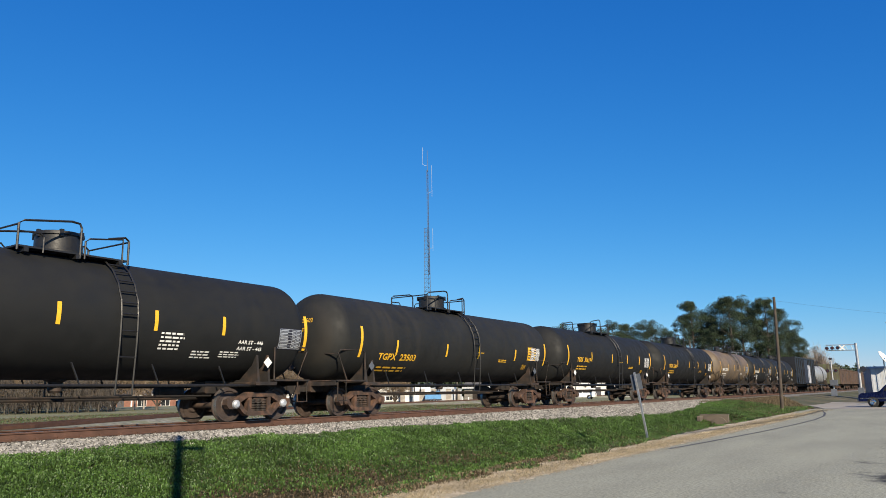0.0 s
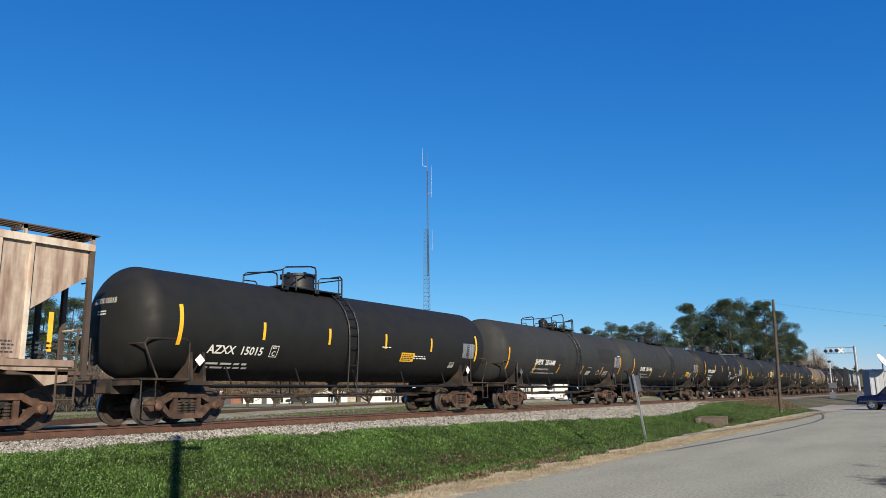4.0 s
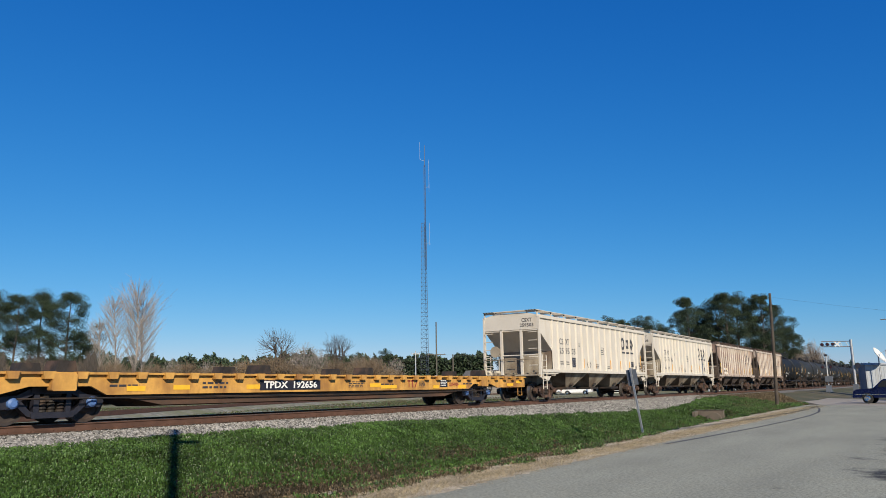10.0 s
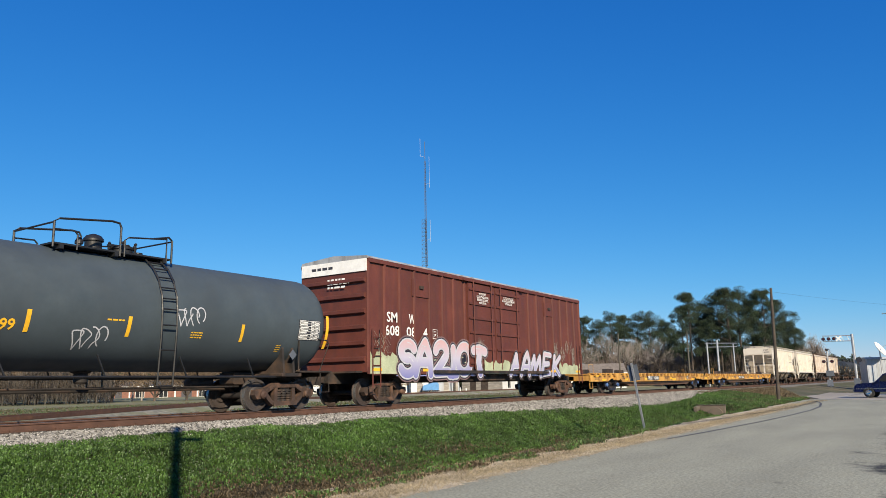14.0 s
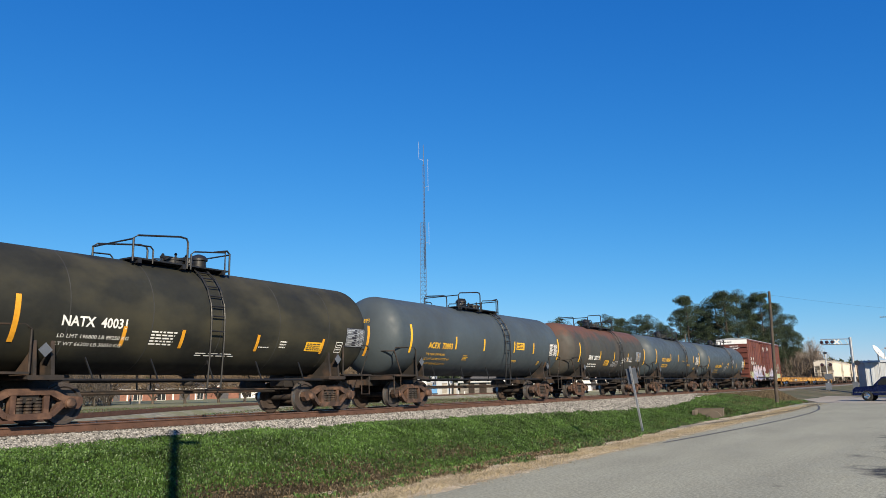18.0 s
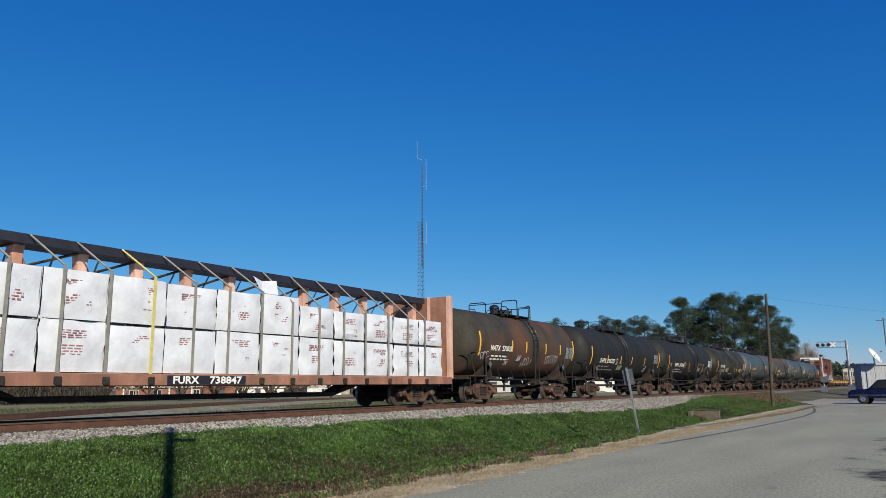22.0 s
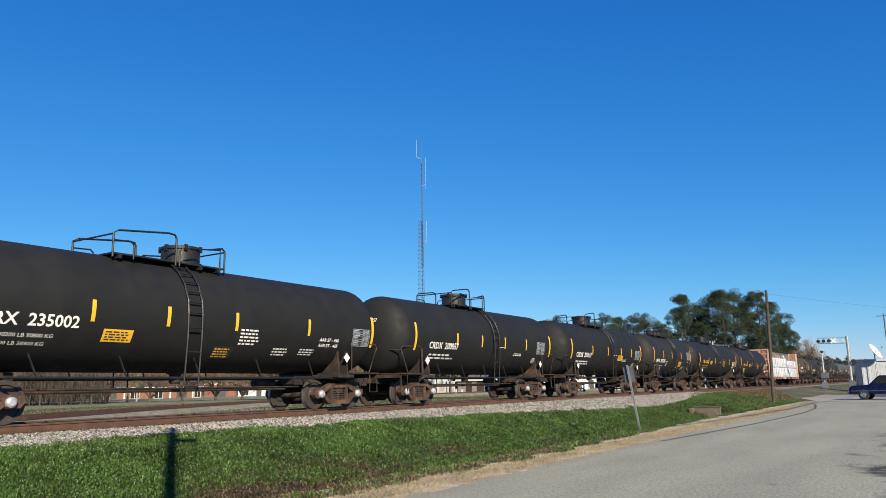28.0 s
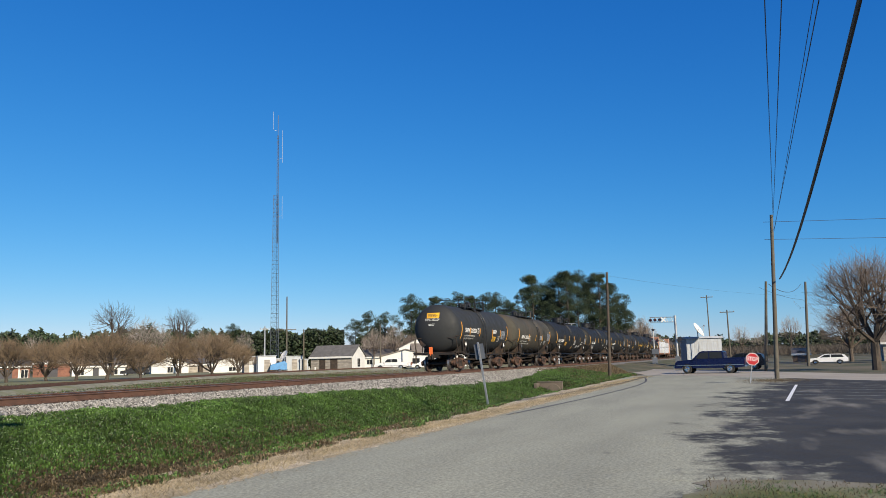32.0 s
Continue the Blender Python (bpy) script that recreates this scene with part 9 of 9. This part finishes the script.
def poplar_meshes(seed, h, rx):
    """A slender leafless tree with one straight stem and fine rising branches."""
    r = random.Random(seed)
    t, c = Geo(), Geo()
    sway = lambda z: Vector((0.25 * math.sin(z * 0.35 + seed), 0.2 * math.cos(z * 0.3), z))
    t.tube([sway(h * k / 8) + Vector((0, 0, -0.2 if k == 0 else 0)) for k in range(9)], 0.13, 6, True, 0.012)
    for _ in range(95):
        f = 0.14 + 0.84 * r.random() ** 0.85
        p0, a = sway(h * f), r.uniform(0, 6.283)
        ln = rx * (0.35 + 1.0 * math.sin(math.pi * min(1, (1 - f) * 1.05 + 0.08))) * r.uniform(0.7, 1.2)
        d = Vector((math.cos(a) * 0.72, math.sin(a) * 0.72, r.uniform(0.6, 1.15))).normalized()
        bend = [p0 + d * ln * q + Vector((0, 0, 0.18 * ln * q * q)) for q in (0, 0.35, 0.7, 1.0)]
        c.tube(bend, 0.028, 4, False, 0.011)
        for _k in range(11):
            q = r.uniform(0.2, 1.0)
            b0 = p0 + d * ln * q + Vector((0, 0, 0.18 * ln * q * q))
            d1 = (d + Vector((r.gauss(0, 0.5), r.gauss(0, 0.5), r.uniform(0.0, 0.7)))).normalized()
            l1 = ln * r.uniform(0.18, 0.45)
            c.tube([b0, b0 + d1 * l1 * 0.5, b0 + d1 * l1 + Vector((0, 0, 0.06 * l1))], 0.013, 3, False, 0.007)
    return t.mesh("trunk", "twigs_pale", True), fast_mesh("crown", c, "twigs_pale")


poplar = [poplar_meshes(s, 13.0, rx) for s, rx in ((21, 2.6), (22, 2.0))]
for az, top_el, r0, k in ((56.9, 6.3, 105, 1), (55.55, 7.1, 102, 0), (55.1, 6.2, 106, 0), (57.8, 4.8, 110, 1)):
    hgt = r0 * math.tan(radians(top_el)) + 1.24
    tree("bare_tree", poplar[k], "slender pale leafless tree", (*polar(az, r0)[:2], -0.6), hgt / 13.0, rt.uniform(0, 360), "slender leafless trees", ("trunk", "crown"))
oak = [bare_meshes(s, 13.0, 4.0, 4.2, 6, 5, 6, 3, "twigs_pale", 0.22, 0.014) for s in (31, 32)]
sparse = [bare_meshes(s, 13.0, 5.0, 4.8, 7, 5, 4, 2, "bark", 0.25, 0.016) for s in (33, 34)]
for az, top_el, r0, k in ((45.65, 4.9, 150, 0), (41.2, 4.35, 155, 1)):
    hgt = r0 * math.tan(radians(top_el)) + 1.24
    tree("bare_tree", sparse[k], "tall dark leafless tree behind the houses", (*polar(az, r0)[:2], -0.6), hgt / 13.0, rt.uniform(0, 360), "leafless trees behind the houses", ("trunk", "crown"))
for az, top_el, r0, k in ((43.5, 3.7, 165, 1), (44.4, 3.4, 170, 0), (42.6, 3.3, 172, 0), (39.7, 2.8, 165, 1), (50.5, 2.5, 180, 0), (38.2, 2.6, 168, 0), (36.8, 2.5, 172, 1), (53.0, 2.5, 175, 1), (48.2, 2.3, 175, 1)):
    hgt = r0 * math.tan(radians(top_el)) + 1.24
    tree("bare_tree", oak[k], "grey leafless tree behind the houses", (*polar(az, r0)[:2], -0.6), hgt / 13.0, rt.uniform(0, 360), "leafless trees behind the houses", ("trunk", "crown"))
for az, top_el, r0, k in ((22.9, 3.6, 165, 0), (21.1, 3.8, 168, 1), (18.9, 3.4, 165, 0), (19.9, 3.2, 160, 1), (25.6, 3.0, 165, 1), (27.2, 2.8, 165, 0), (7.0, 3.0, 170, 1), (6.3, 2.2, 180, 0), (17.2, 3.3, 165, 0), (0.15, 2.1, 150, 0), (-3.0, 2.6, 165, 1), (-1.0, 1.6, 200, 0)):
    hgt = r0 * math.tan(radians(top_el)) + 1.24
    tree("bare_tree", oak[k], "grey leafless tree at the wood's edge", (*polar(az, r0)[:2], -0.6), hgt / 13.0, rt.uniform(0, 360), "leafless trees by the crossing", ("trunk", "crown"))
myrtle = [bare_meshes(s, 5.0, 0.5, rx, 8, 7, 7, 4, "twigs", 0.2, 0.012, 0.3) for s, rx in ((41, 3.6), (42, 3.3), (43, 3.8))]
for az, r0, sc, k in ((62.0, 92, 1.0, 0), (59.6, 94, 0.9, 1), (57.0, 95, 1.0, 2), (54.2, 96, 0.95, 0), (52.0, 95, 0.98, 1), (49.7, 97, 0.95, 2), (47.9, 94, 1.0, 1), (46.0, 93, 1.12, 2), (43.8, 95, 0.9, 0), (41.4, 93, 1.0, 1), (39.0, 93, 1.08, 0), (37.2, 98, 0.8, 1)):
    tree("ornamental_tree", myrtle[k], "rounded leafless brown ornamental tree in a row", (*polar(az, r0)[:2], -0.6), sc, rt.uniform(0, 360), "row of ornamental trees", ("trunk", "crown"))
for k, (az, r0, sc) in enumerate(((58.0, 100, 0.8), (59.2, 98, 1.0), (60.4, 101, 0.85), (61.6, 99, 1.05), (62.8, 102, 0.9), (64.0, 99, 1.0), (65.4, 101, 0.95), (67.0, 100, 1.0))):
    tree("shrub", myrtle[k % 3], "brown leafless shrub beyond the tracks", (*polar(az, r0)[:2], -0.6), sc, rt.uniform(0, 360), "shrubs at the field's edge", ("stems", "crown"))
big = bare_meshes(51, 9.6, 2.2, 5.6, 9, 8, 9, 5, "twigs_grey", 0.36, 0.009, 0.25)
tree("bare_tree", big, "large spreading leafless tree beside the street", (*polar(-8.0, 70)[:2], -0.98), 1.0, 40, names=("trunk", "crown"))
tree("bare_tree", big, "spreading leafless tree farther along the street", (*polar(-6.6, 125)[:2], -0.98), 0.85, 200, names=("trunk", "crown"))
tree("bare_tree", big, "leafless tree across the street", (*polar(-10.5, 110)[:2], -0.98), 1.0, 100, names=("trunk", "crown"))


# ---- far woods and brush ----
def wood_band(az0, az1, r0, r1, h0, h1, n, seed, twiggy=False):
    r = random.Random(seed)
    g = Geo()
    for _ in range(n):
        az = r.uniform(az0, az1)
        rr = r.uniform(r0, r1)
        top = (h0 + (h1 - h0) * (0.5 + 0.5 * noise.noise(Vector((az * 0.9, rr * 0.01, seed))) + 0.35 * noise.noise(Vector((az * 3.5, 0, seed)))))
        x, y, _z = polar(az, rr)
        z = -0.6 + top * r.random() ** 0.7
        a1 = Vector((r.uniform(-1, 1), r.uniform(-1, 1), r.uniform(-0.2, 1))).normalized()
        a2 = a1.cross(Vector((r.uniform(-1, 1), r.uniform(-1, 1), r.uniform(-1, 1)))).normalized()
        s = rr * (0.0042 if twiggy else 0.0026)
        if twiggy:
            a1 = Vector((a1.x * 0.5, a1.y * 0.5, abs(a1.z) + 0.5)).normalized() * 1.8
            a2 = a2 * 0.09
        q = Vector((x, y, z))
        o = len(g.v)
        g.v += [tuple(q - a2 * s * 0.6), tuple(q + a2 * s * 0.6), tuple(q + a1 * s * 1.4)]
        g.f.append((o, o + 1, o + 2))
    return g


stuff("far_wood", "dark green wood on the horizon", "wood", wood_band(-14, 36, 330, 380, 5, 11, 34000, 3), "needles")
stuff("far_wood", "dark green wood behind the houses", "wood", wood_band(36, 78, 330, 380, 11, 21, 80000, 4), "needles")
stuff("far_wood", "dark green pine wood behind the cabins", "wood", wood_band(29.5, 38.5, 212, 235, 8.0, 12.5, 32000, 14), "needles")
stuff("far_wood", "dark green undergrowth below the pines", "wood", wood_band(7.5, 28.5, 196, 225, 5.0, 12.0, 48000, 15), "needles")
stuff("far_brush", "brown leafless brush on the horizon", "brush", wood_band(6, 78, 240, 300, 2, 7, 40000, 5, True), "twigs_grey")
stuff("far_brush", "low dark brush along the far road", "brush", wood_band(-14, 6, 240, 300, 0.3, 2.2, 14000, 6, True), "brush_dark")
stuff("near_brush", "brown brush and saplings beyond the tracks", "brush", wood_band(57, 72, 84, 110, 1.6, 6.4, 44000, 7, True), "brush_dark")
stuff("near_brush", "brown brush below the pines", "brush", wood_band(6.5, 28, 168, 192, 2.0, 8.5, 52000, 8, True), "twigs_grey")
# fence of thin posts at the field's edge
for i in range(16):
    p = polar(57.3 + i * 0.62, 88 + (i % 3))
    thing("fence_post", "grey weathered wooden fence post", "fence post", "posts at the field's edge", pose(p[0], p[1], -0.6), geo=Geo().tube([(0, 0, -0.2), (0, 0, 2.0 + 0.3 * (i % 4))], 0.08, 6), material="wood_pole")


def motions():
    for car, centre in CARS:
        walk(car, [(t, pose(centre + d, TRACK_Y, 0)) for t, d in DISTANCE])


motions()
